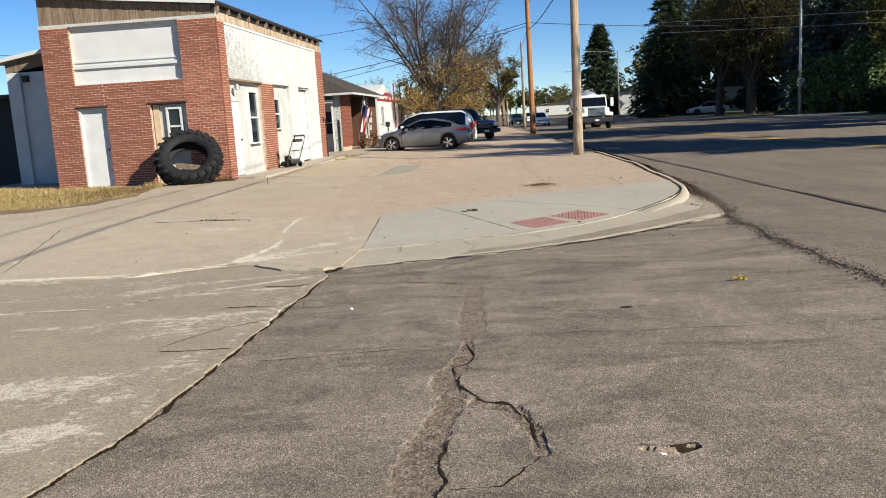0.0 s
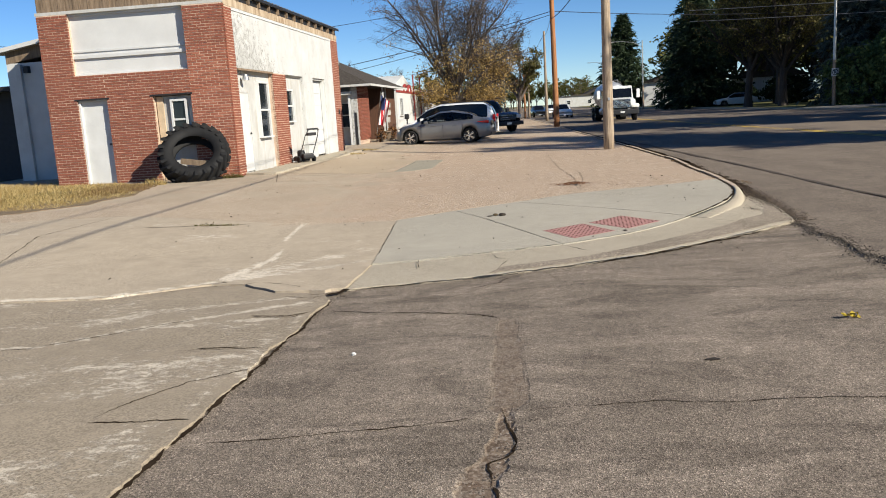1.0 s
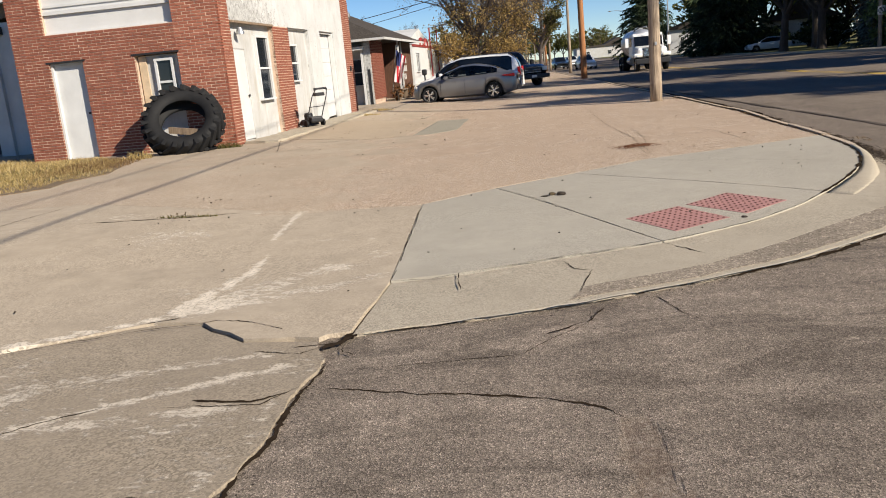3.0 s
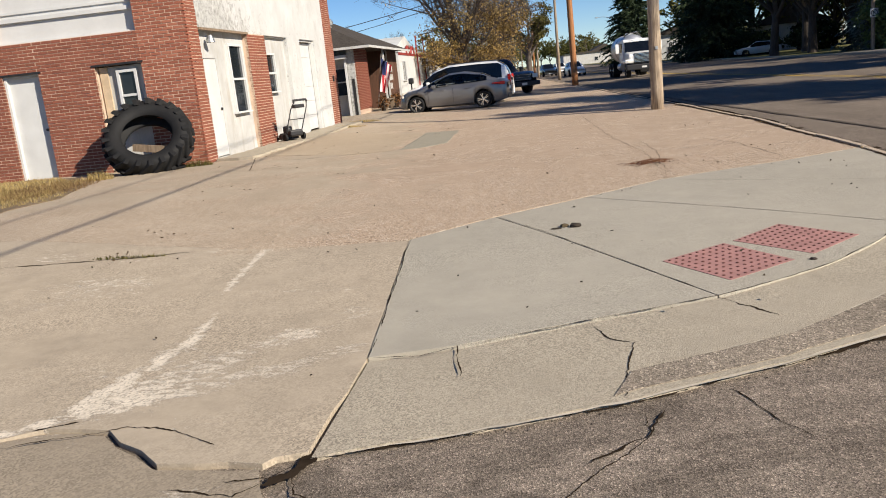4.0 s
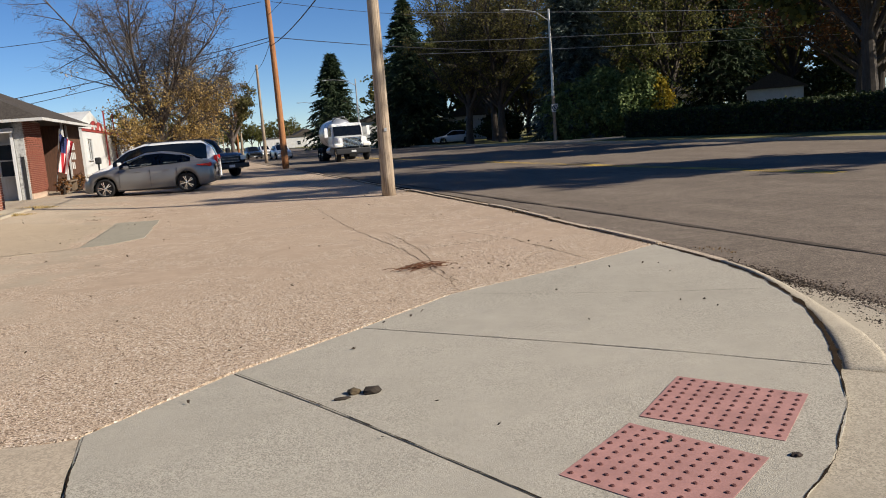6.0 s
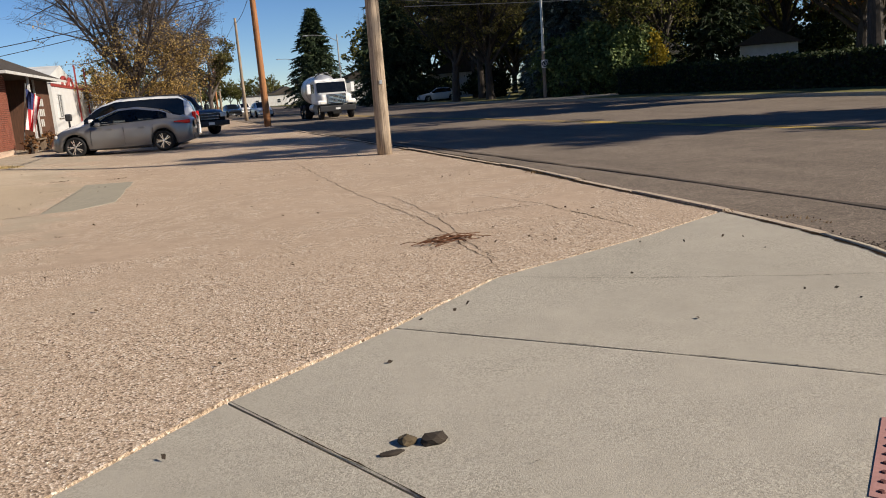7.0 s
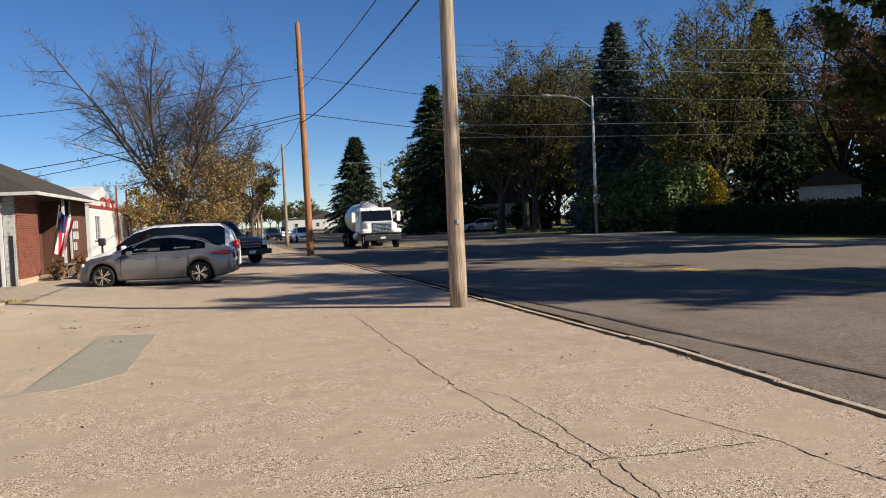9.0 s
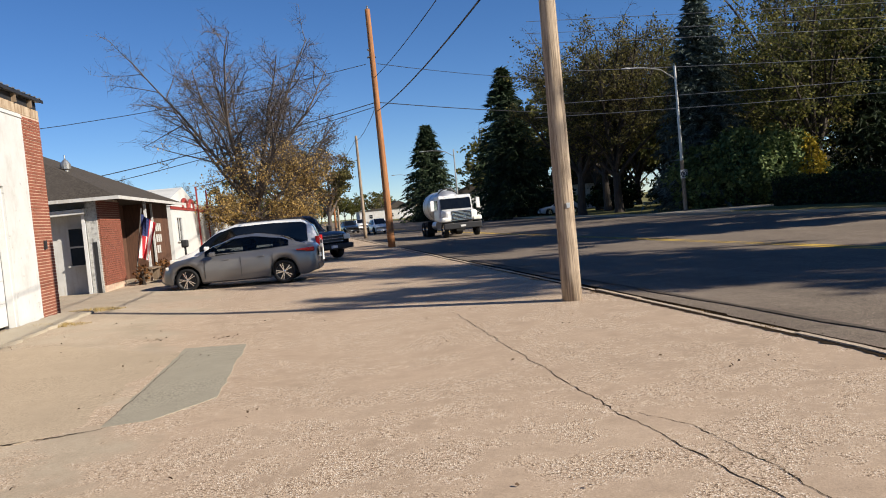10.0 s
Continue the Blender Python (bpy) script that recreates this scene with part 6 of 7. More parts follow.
part("manhole", lathe([(0.3, 0), (0.3, 0.15), (0.0, 0.18)], 16, "Z"), M_TANK, tk, "", pose(-0.6, 0, 2.95))
part("top_rail", tube([(-2.5, 0.4, 2.9), (-2.4, 0.4, 3.15), (0.3, 0.4, 3.15), (0.5, 0.4, 2.9)], 0.025, 6), M_METAL, tk)
part("hose_arch", tube([(0.55, 0.85 * math.cos(a), 2.15 + 0.95 * math.sin(a)) for a in [math.pi * (0.25 + 0.5 * i / 10) for i in range(11)]], 0.04, 6), M_DARK, tk)


# ---- trees ----
def add_tube(vs, fs, pts, radii, sides):
    """Appends a tapered tube to plain lists."""
    base, prev = len(vs), None
    for i, p in enumerate(pts):
        d = pts[min(i + 1, len(pts) - 1)] - pts[max(i - 1, 0)]
        d = d.normalized() if d.length > 1e-6 else Vector((0, 0, 1))
        a = d.orthogonal().normalized() if prev is None else (prev - d * prev.dot(d))
        a = a.normalized() if a.length > 1e-6 else d.orthogonal().normalized()
        prev = a
        b = d.cross(a)
        for k3 in range(sides):
            c, s = math.cos(k3 * math.tau / sides), math.sin(k3 * math.tau / sides)
            vs.append(tuple(p + (a * c + b * s) * radii[i]))
    for i in range(len(pts) - 1):
        for k3 in range(sides):
            a0, a1 = base + i * sides + k3, base + i * sides + (k3 + 1) % sides
            fs.append((a0, a1, a1 + sides, a0 + sides))


def add_leaf(vs, fs, p, size, rnd2, droop=0.0):
    """One small folded leaf clump."""
    u = Vector((rnd2.gauss(0, 1), rnd2.gauss(0, 1), rnd2.gauss(0, 0.7) - droop)).normalized()
    w = u.orthogonal().normalized()
    w = (Matrix.Rotation(rnd2.uniform(0, math.tau), 3, u) @ w) * size * rnd2.uniform(0.3, 0.5)
    u = u * size * rnd2.uniform(0.7, 1.2)
    n0 = len(vs)
    vs += [tuple(p), tuple(p + u * 0.5 + w), tuple(p + u), tuple(p + u * 0.5 - w)]
    fs.append((n0, n0 + 1, n0 + 2, n0 + 3))


def limb(start, way, length, rnd2, bend=0.25, up=0.3, n=6):
    pts, d = [start], way.normalized()
    for i in range(n):
        d = (d + Vector((rnd2.gauss(0, bend), rnd2.gauss(0, bend), rnd2.gauss(0, bend * 0.6) + up / n)) * 0.55).normalized()
        pts.append(pts[-1] + d * (length / n))
    return pts


def broadleaf(name, label, x, y, z, h, r0, spread, seed, leaf, bark, density=10, size=0.22, first=0.22, limbs=6, leaf_low=0.0, leaf_high=1.0, keep=1.0, side_n=8, twig_n=6, skirt=0, subs=3):
    """A branching tree: trunk, limbs, boughs, twigs and small leaves; leaves stay between two heights."""
    rnd2 = random.Random(seed)
    t = thing(name, label, "tree", pose(x, y, z), "trees")
    wv, wf, lv, lf = [], [], [], []
    trunk = limb(Vector((0, 0, -0.3)), Vector((rnd2.gauss(0, 0.04), rnd2.gauss(0, 0.04), 1)), h * first + h * 0.25, rnd2, 0.05, 0.1, 7)
    add_tube(wv, wf, trunk, [r0 * (1.25 if i == 0 else 1 - 0.5 * i / 7) for i in range(8)], 10)
    for i in range(limbs + skirt):
        f = 0.55 + 0.45 * (i + 0.5) / limbs if i < limbs else rnd2.uniform(0.45, 0.7)
        k4 = min(6, int(f * 7))
        s = trunk[k4].lerp(trunk[k4 + 1], f * 7 - k4 if f * 7 - k4 <= 1 else 1)
        a = i * 2.399 + rnd2.uniform(-0.4, 0.4)
        out = spread * rnd2.uniform(0.7, 1.1)
        top_z = h * rnd2.uniform(0.78, 1.0) if i > limbs * 0.35 else h * rnd2.uniform(0.5, 0.75)
        way = Vector((math.cos(a) * out, math.sin(a) * out, max(0.8, top_z - s.z)))
        if i >= limbs:
            way = Vector((math.cos(a) * out * 0.75, math.sin(a) * out * 0.75, rnd2.uniform(0.2, 1.8)))
        lp = limb(s, way, way.length * 1.03, rnd2, 0.16, 0.25 if i < limbs else -0.25, 8)
        lr = r0 * (0.62 if limbs < 10 else 0.40 if leaf_high > 0.9 else 0.27)
        add_tube(wv, wf, lp, [lr * (1 - 0.85 * j / 8) + 0.008 for j in range(9)], 7)
        for j in range(side_n):
            g = 0.22 + 0.78 * (j + rnd2.random()) / side_n
            k4 = min(7, int(g * 8))
            p = lp[k4].lerp(lp[k4 + 1], g * 8 - k4)
            d0 = (lp[k4 + 1] - lp[k4]).normalized()
            off = Vector((rnd2.gauss(0, 1), rnd2.gauss(0, 1), rnd2.gauss(0.15, 0.6))).normalized()
            bl = way.length * (0.42 - 0.22 * g) * rnd2.uniform(0.7, 1.2)
            bp = limb(p, d0 * 0.7 + off, bl, rnd2, 0.22, 0.2, 5)
            br = lr * (1 - 0.8 * g) * 0.5 + 0.006
            add_tube(wv, wf, bp, [br * (1 - 0.8 * q / 5) + 0.004 for q in range(6)], 5)
            for q in range(twig_n):
                g2 = 0.2 + 0.8 * (q + rnd2.random()) / twig_n
                k5 = min(4, int(g2 * 5))
                p2 = bp[k5].lerp(bp[k5 + 1], g2 * 5 - k5)
                off = Vector((rnd2.gauss(0, 1), rnd2.gauss(0, 1), rnd2.gauss(0.1, 0.7))).normalized()
                tp = limb(p2, (bp[k5 + 1] - bp[k5]).normalized() * 0.8 + off, bl * rnd2.uniform(0.25, 0.5), rnd2, 0.3, 0.1, 3)
                add_tube(wv, wf, tp, [0.011, 0.008, 0.006, 0.003], 3)
                for u in range(subs):
                    w0 = tp[1].lerp(tp[3], rnd2.random())
                    sub = limb(w0, Vector((rnd2.gauss(0, 1), rnd2.gauss(0, 1), rnd2.gauss(0.3, 0.7))), bl * rnd2.uniform(0.18, 0.34), rnd2, 0.3, 0.1, 2)
                    add_tube(wv, wf, sub, [0.007, 0.005, 0.003], 3)
                zz = tp[2].z / h
                if leaf is not None and leaf_low <= zz + rnd2.gauss(0, 0.05) <= leaf_high and rnd2.random() < keep:
                    for u in range(density):
                        add_leaf(lv, lf, tp[1].lerp(tp[3], rnd2.random()) + Vector((rnd2.gauss(0, 0.22), rnd2.gauss(0, 0.22), rnd2.gauss(0, 0.18))), size, rnd2, 0.3)
    mesh_from("trunk", wv, wf, bark, t)
    if lf:
        mesh_from("crown", lv, lf, leaf, t)
    return t


def conifer(label, x, y, z, h, radius, seed, needle, bark, rows=48, per=11, spray=26, lowest=0.06, size=0.5):
    rnd2 = random.Random(seed)
    t = thing("conifer_tree", label, "tree", pose(x, y, z), "trees")
    wv, wf, lv, lf = [], [], [], []
    add_tube(wv, wf, [Vector((0, 0, -0.3)), Vector((0, 0, h * 0.5)), Vector((0, 0, h))], [h * 0.017, h * 0.01, 0.02], 8)
    for i in range(rows):
        f = lowest + (1 - lowest) * (i / rows) ** 0.95
        reach0 = radius * (1 - f) ** 0.85 + 0.10
        for j in range(per):
            a = rnd2.uniform(0, math.tau)
            reach = reach0 * rnd2.choice((0.55, 0.8, 0.95, 1.0, 1.1))
            p0 = Vector((0, 0, f * h + rnd2.uniform(-0.15, 0.15)))
            tip = p0 + Vector((math.cos(a) * reach, math.sin(a) * reach, -reach * rnd2.uniform(0.1, 0.35) + (f - 0.5) * reach * 0.5))
            midp = p0.lerp(tip, 0.5) + Vector((0, 0, reach * 0.05))
            add_tube(wv, wf, [p0, midp, tip], [0.03, 0.02, 0.008], 3)
            n = max(6, int(spray * (0.35 + 0.65 * reach / radius)))
            for q in range(n):
                g = rnd2.random() ** 0.7
                p = p0.lerp(midp, g * 2) if g < 0.5 else midp.lerp(tip, g * 2 - 1)
                d = (tip - p0).normalized() * 0.7 + Vector((rnd2.gauss(0, 0.6), rnd2.gauss(0, 0.6), rnd2.gauss(-0.25, 0.3)))
                d = d.normalized() * size * rnd2.uniform(0.5, 1.15)
                w = d.cross(Vector((rnd2.gauss(0, 1), rnd2.gauss(0, 1), 1))).normalized() * size * 0.13
                n0 = len(lv)
                lv += [tuple(p - w), tuple(p + w), tuple(p + d)]
                lf.append((n0, n0 + 1, n0 + 2))
    mesh_from("trunk", wv, wf, bark, t)
    mesh_from("crown", lv, lf, needle, t)
    return t


def shrub(name, label, x, y, z, rx, ry, h, seed, leaf, count, size, category="shrub", group="", lump=0.5):
    """A bush: stems and leaves scattered through a lumpy dome."""
    rnd2 = random.Random(seed)
    t = thing(name, label, category, pose(x, y, z), group)
    wv, wf, lv, lf = [], [], [], []
    for i in range(14):
        a, o = rnd2.uniform(0, math.tau), rnd2.uniform(0.2, 0.8)
        add_tube(wv, wf, limb(Vector((rnd2.gauss(0, rx * 0.15), rnd2.gauss(0, ry * 0.15), -0.1)), Vector((math.cos(a) * rx * o, math.sin(a) * ry * o, h * 0.8)), h * 0.85, rnd2, 0.1, 0, 4), [0.05, 0.04, 0.03, 0.02, 0.008], 4)
    for i in range(count):
        v = Vector((rnd2.gauss(0, 1), rnd2.gauss(0, 1), rnd2.gauss(0, 1))).normalized()
        bulge = 1 + lump * noise.noise(v * 2.2 + Vector((seed, 0, 0)))
        rr = rnd2.uniform(0.55, 1.0) ** 0.5 * bulge
        p = Vector((v.x * rx * rr, v.y * ry * rr, h * 0.48 + v.z * h * 0.5 * rr))
        if p.z > -0.05:
            add_leaf(lv, lf, p, size, rnd2)
    mesh_from("stems", wv, wf, M_BARKD, t)
    mesh_from("crown", lv, lf, leaf, t)
    return t


# the half-bare tree beside the lot, seen all the way
broadleaf("bare_tree", "large half-bare tree with brown-yellow lower leaves", 0.4, 60.5, 0.1, 11.6, 0.40, 5.5, 11, M_LYEL, M_BARK, 24, 0.11, 0.10, 16, 0.09, 0.45, 0.6, 14, 10, 6, 4)
thin_tree = broadleaf("bare_tree", "thinner half-bare tree with brown leaves", 3.0, 64.5, 0.1, 8.4, 0.26, 2.6, 12, M_LBROWN, M_BARK, 12, 0.11, 0.16, 12, 0.1, 0.62, 0.6, 12, 9, 0, 4)
broadleaf("street_tree", "olive-yellow tree beyond the lot", 7.4, 92, 0.1, 9.0, 0.26, 2.4, 13, M_LOLIVE, M_BARK, 26, 0.2, 0.15, 6, 0.1, 1.0)
conifer("small blue spruce beyond the lot", 3.6, 72, 0.1, 6.2, 2.2, 14, M_NEEDLEB, M_BARKD, 30, 10, 22, 0.03, 0.4)
# across the highway
conifer("tall dark spruce standing alone", 33, 160, 0, 17.5, 7.2, 15, M_NEEDLE, M_BARKD, 50, 14, 30, 0.05, 1.1)
conifer("smaller dark spruce beside the tall one", 30, 152, 0, 9, 3.0, 16, M_NEEDLE, M_BARKD, 30, 9, 18, 0.04, 0.7)
conifer("tall dark spruce behind the maples", 34.5, 118, 0, 20, 7.0, 17, M_NEEDLE, M_BARKD, 52, 15, 34, 0.05, 1.0)
conifer("broad dark conifer beside the highway", 30.2, 103, 0, 13.5, 5.6, 18, M_NEEDLE, M_BARKD, 44, 14, 32, 0.05, 0.9)
for i, (x, y, h, sp, mat) in enumerate([(28.6, 81, 15.4, 5.0, M_LOLIVE), (31.0, 78.5, 15.6, 4.6, M_LOLIVE), (34.4, 88, 16.8, 5.0, M_LOLIVE), (44, 84, 15.0, 5.0, M_LGREEN), (38, 98, 17, 7, M_LGREEN)]):
    broadleaf("broad_tree", "tall broad tree with thinning olive leaves and dark trunk", x, y, 0, h, 0.42, sp, 30 + i, mat, M_BARKD, 12, 0.20, 0.12, 14, 0.28, 1.0, 0.85, 12, 8)
conifer("large blue-grey spruce behind the lamp", 33.2, 68.0, 0, 16.2, 4.8, 19, M_NEEDLEB, M_BARKD, 62, 15, 44, 0.05, 0.6)
for i, (x, y, h, sp, mat) in enumerate([(38.0, 62, 15.0, 3.7, M_LGREEN), (44, 70, 18.0, 4.6, M_LOLIVE), (58, 71, 19.0, 6.0, M_LGREEN), (44.5, 90, 19, 6.0, M_LGREEN), (56, 80, 19, 7, M_LOLIVE)]):
    broadleaf("broad_tree", "tall green-olive tree behind the hedge", x, y, 0, h, 0.45, sp, 50 + i, mat, M_BARKD, 15, 0.21, 0.10, 13, 0.2, 1.0, 0.95, 10, 7)
conifer("dark spruce behind the hedge", 49, 70, 0, 18.5, 5.4, 20, M_NEEDLE, M_BARKD, 52, 14, 34, 0.05, 0.8)
for i, (x, y, h) in enumerate([(39.5, 45.5, 14), (42, 36, 15), (46, 50, 15)]):
    broadleaf("russet_tree", "russet-leaved tree with dark spreading boughs", x, y, 0, h, 0.42, 7.4, 70 + i, M_LRED, M_BARKD, 13, 0.19, 0.10, 13, 0.28, 1.0, 0.9, 10, 7)
back = broadleaf("back_tree", "dark dense tree in the wood behind", 48, 108, 0, 16, 0.4, 6.5, 75, M_LGREEN, M_BARKD, 10, 0.6, 0.06, 10, 0.04, 1.0, 1.0, 8, 6)
rnd = random.Random(76)
for i in range(26):
    x = 40 + 2.6 * i + rnd.uniform(-2, 2)
    y = 128 - 1.05 * (x - 40) + rnd.uniform(-6, 14)
    copy_thing(back, pose(x, y, -0.2, 0, 0, rnd.uniform(0, 360)) @ Matrix.Scale(rnd.uniform(0.75, 1.1), 4))
for i, (x, y, h) in enumerate([(37, 92, 3.2), (40, 84, 3.0), (44, 80, 3.4), (34, 100, 2.6), (48, 78, 3.6), (42, 72, 3.0), (60, 71, 5.0), (65, 72, 5.0), (57, 66, 4.4)]):
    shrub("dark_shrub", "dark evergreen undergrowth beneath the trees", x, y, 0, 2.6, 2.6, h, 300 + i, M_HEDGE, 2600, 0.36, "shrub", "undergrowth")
for x, y in ((62, 57), (66, 66), (58, 50)):
    copy_thing(back, pose(x, y, -0.2, 0, 0, x * 30) @ Matrix.Scale(0.9, 4))
# tall trees beside the highway that throw their shade over the road and lot
broadleaf("tall_tree", "tall full-crowned tree beside the highway", 33.0, 12.6, 0, 24, 0.5, 2.6, 80, M_LGREEN, M_BARKD, 26, 0.45, 0.2, 11, 0.15)
broadleaf("tall_tree", "tall full-crowned tree beside the highway", 34.5, 30.5, 0, 23, 0.5, 3.8, 81, M_LGREEN, M_BARKD, 26, 0.45, 0.15, 11, 0.1)
broadleaf("tall_tree", "tall full-crowned tree beside the highway", 33.5, 39.0, 0, 18, 0.45, 4.2, 82, M_LGREEN, M_BARKD, 24, 0.45, 0.15, 10, 0.1)
for i, (x, y) in enumerate([(33.6, 64.4), (35.0, 62.4), (31.6, 66.0), (36.9, 63.8)]):
    shrub("juniper_shrub", "tall dark green juniper clump", x, y, 0, 2.2, 2.2, 5.6 - 0.5 * i, 90 + i, M_LJUN, 6500, 0.26, "shrub", "junipers")
shrub("golden_shrub", "golden yellow autumn shrub", 36.2, 60.6, 0, 0.9, 0.9, 4.4, 95, M_LGOLD, 1500, 0.24)

# clipped hedge along the far side
hedge = thing("hedge", "long dark clipped hedge across the highway", "hedge")
HL = [(31.6, 57.5), (31.2, 50), (30.8, 44), (30.4, 36), (29.8, 27), (29.4, 20)]
rnd = random.Random(97)
lv, lf = [], []
for (x0, y0), (x1, y1) in zip(HL, HL[1:]):
    # solid near-black filler: the shade inside the hedge, given as colour
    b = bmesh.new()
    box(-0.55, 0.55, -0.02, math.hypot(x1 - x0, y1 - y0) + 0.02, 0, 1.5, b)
    part("hedge_core", b, simple("hedge_inner_shade", (0.012, 0.012, 0.006), 0.9), hedge, "", Matrix.Translation((x0, y0, 0.02)) @ Matrix.Rotation(math.atan2(-(x1 - x0), y1 - y0), 4, "Z"))
    n = int(math.hypot(x1 - x0, y1 - y0) * 420)
    for i in range(n):
        f = rnd.random()
        px, py = x0 + (x1 - x0) * f, y0 + (y1 - y0) * f
        g = rnd.random()
        hh = 1.62 + 0.12 * noise.noise(Vector((px, py * 0.7, 0)))
        if g < 0.6:
            p = Vector((px - 0.62 + rnd.gauss(0, 0.07), py, rnd.uniform(0.05, hh)))
        elif g < 0.9:
            p = Vector((px + rnd.uniform(-0.65, 0.65), py, hh + rnd.gauss(0, 0.05)))
        else:
            p = Vector((px + 0.62, py, rnd.uniform(0.1, hh)))
        add_leaf(lv, lf, p, 0.17, rnd)
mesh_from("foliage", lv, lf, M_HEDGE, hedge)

# far buildings
def far_house(name, label, x, y, yaw, w, d, h, wall, roof_mat, gar=False, rise=2.2):
    t = thing(name, label, "house", pose(x, y, 0, 0, 0, yaw), "far houses")
    part("wall", box(-w / 2, w / 2, 0, d, -0.3, h), wall, t)
    b = bmesh.new()
    q = [b.verts.new(p) for p in ((-w / 2 - 0.4, -0.4, h), (w / 2 + 0.4, -0.4, h), (w / 2 + 0.4, d + 0.4, h), (-w / 2 - 0.4, d + 0.4, h), (0, -0.4, h + rise), (0, d + 0.4, h + rise))]
    for f in ((q[0], q[1], q[4]), (q[1], q[2], q[5], q[4]), (q[2], q[3], q[5]), (q[3], q[0], q[4], q[5]), (q[3], q[2], q[1], q[0])):
        b.faces.new(f)
    part("roof", b, roof_mat, t)
    if gar:
        gd2 = part("garage_door", box(-w * 0.36, w * 0.36, -0.06, 0, 0, 2.2), M_WHITE, t, "white garage door")
        for i in range(3):
            part("door_seam", box(-w * 0.36, w * 0.36, -0.07, -0.06, 0.55 * (i + 1) - 0.01, 0.55 * (i + 1) + 0.01), M_GREYW, gd2)
        window(t, -0.4, 0.4, 3.0, 3.9, -0.03, "-y", "small gable window", (2, 2))
    else:
        for k6 in (-0.3, 0.15):
            window(t, w * k6, w * k6 + 1.2, 1.0, 2.2, -0.03, "-y", "window", (1, 2))
        part("door", box(w * 0.36, w * 0.36 + 0.95, -0.05, 0, 0, 2.1), M_GREYW, t)
    return t


far_house("garage", "grey gabled garage with a white door", 49.0, 63.0, -42, 4.4, 7, 2.9, M_GREYW, M_ROOF, True, 1.4)
far_house("house", "low house with a grey shingle roof among the trees", 56, 92, -30, 16, 9, 3.4, M_GREYW, concrete("grey_shingles", (0.16, 0.16, 0.15), (0.22, 0.22, 0.2), (0.1, 0.1, 0.1), 0.8, 20))
far_house("house", "white house behind the trees", 44, 116, -20, 10, 8, 3.4, M_WHITE, M_ROOF)
far_house("house", "white house behind the trees", 40, 150, -15, 11, 8, 4.2, M_WHITE, M_ROOF)
far_house("house", "brown-roofed house at the end of the street", 58, 330, 0, 12, 9, 4.0, M_GREYW, M_ROOF, False, 3)
far_house("shop", "low white shop at the end of the street", 8, 290, 0, 14, 9, 3.4, M_WHITE, M_GREYW, False, 0.4)
far_house("shop", "low tan shop at the end of the street", 44, 285, 0, 16, 9, 3.6, M_CREAM, M_ROOF, False, 0.6)
# rows of far trees along the horizon
mother = broadleaf("far_tree", "far brown-olive tree along the horizon", -6, 190, 0, 11, 0.3, 4.0, 120, M_LOLIVE, M_BARK, 5, 0.6, 0.12, 6, 0.1, 1.0, 0.8, 6, 4)
rnd = random.Random(121)
for i in range(60):
    a = radians(-32 + 84 * (i + rnd.random()) / 60)
    dist = rnd.uniform(230, 420)
    x, y = math.sin(a) * dist, math.cos(a) * dist
    if abs(x - 13 - 0.05 * y) < 14:
        continue
    copy_thing(mother, pose(x, y, 0, 0, 0, rnd.uniform(0, 360)) @ Matrix.Scale(rnd.uniform(0.6, 1.15), 4))
for i in range(14):
    copy_thing(back, pose(4 + i * 6.5, 515 + 14 * math.sin(i * 2.1), -0.2, 0, 0, i * 77) @ Matrix.Scale(0.75 + 0.3 * math.sin(i * 1.7) ** 2, 4))
for x, y, s in ((9, 240, 0.75), (5.5, 258, 0.8)):
    copy_thing(back, pose(x, y, -0.2, 0, 0, x * 70) @ Matrix.Scale(s * 0.7, 4))
for x, y, s in ((30, 530, 1.3), (38, 545, 1.5), (46, 525, 1.2), (54, 535, 1.4), (62, 520, 1.3), (22, 540, 1.4), (70, 480, 1.4), (14, 520, 1.2), (2, 150, 0.9), (6, 170, 1.0), (-2, 130, 0.9), (10, 205, 0.8)):
    copy_thing(mother, pose(x, y, 0, 0, 0, x * 40) @ Matrix.Scale(s, 4))

for x, y, s in ((-16, 112, 0.95), (-22, 98, 0.8), (-10, 128, 0.9)):
    copy_thing(thin_tree, pose(x, y, 0, 0, 0, x * 50) @ Matrix.Scale(s, 4))

# ---- small things ----
# tractor tyre against the front wall
TW, TR = 0.46, 0.78
tyre = thing("tractor_tyre", "large black tractor tyre leaning on the brick wall", "tyre", Matrix.Translation((-6.30, 20.9, 0.11)) @ Matrix.Rotation(radians(14), 4, "Z") @ Matrix.Rotation(radians(-40), 4, "X") @ Matrix.Scale(1.1, 4) @ Matrix.Translation((0, 0, TR)))
carc = lathe([(0.44, -TW * 0.34), (0.48, -TW * 0.46), (0.60, -TW * 0.52), (0.70, -TW * 0.48), (0.735, -TW * 0.3), (0.745, 0), (0.735, TW * 0.3), (0.70, TW * 0.48), (0.60, TW * 0.52), (0.48, TW * 0.46), (0.44, TW * 0.34), (0.47, TW * 0.25), (0.62, TW * 0.3), (0.66, 0), (0.62, -TW * 0.3), (0.47, -TW * 0.25), (0.44, -TW * 0.34)], 48)
part("carcass", carc, M_RUBBER, tyre, "", None, True)
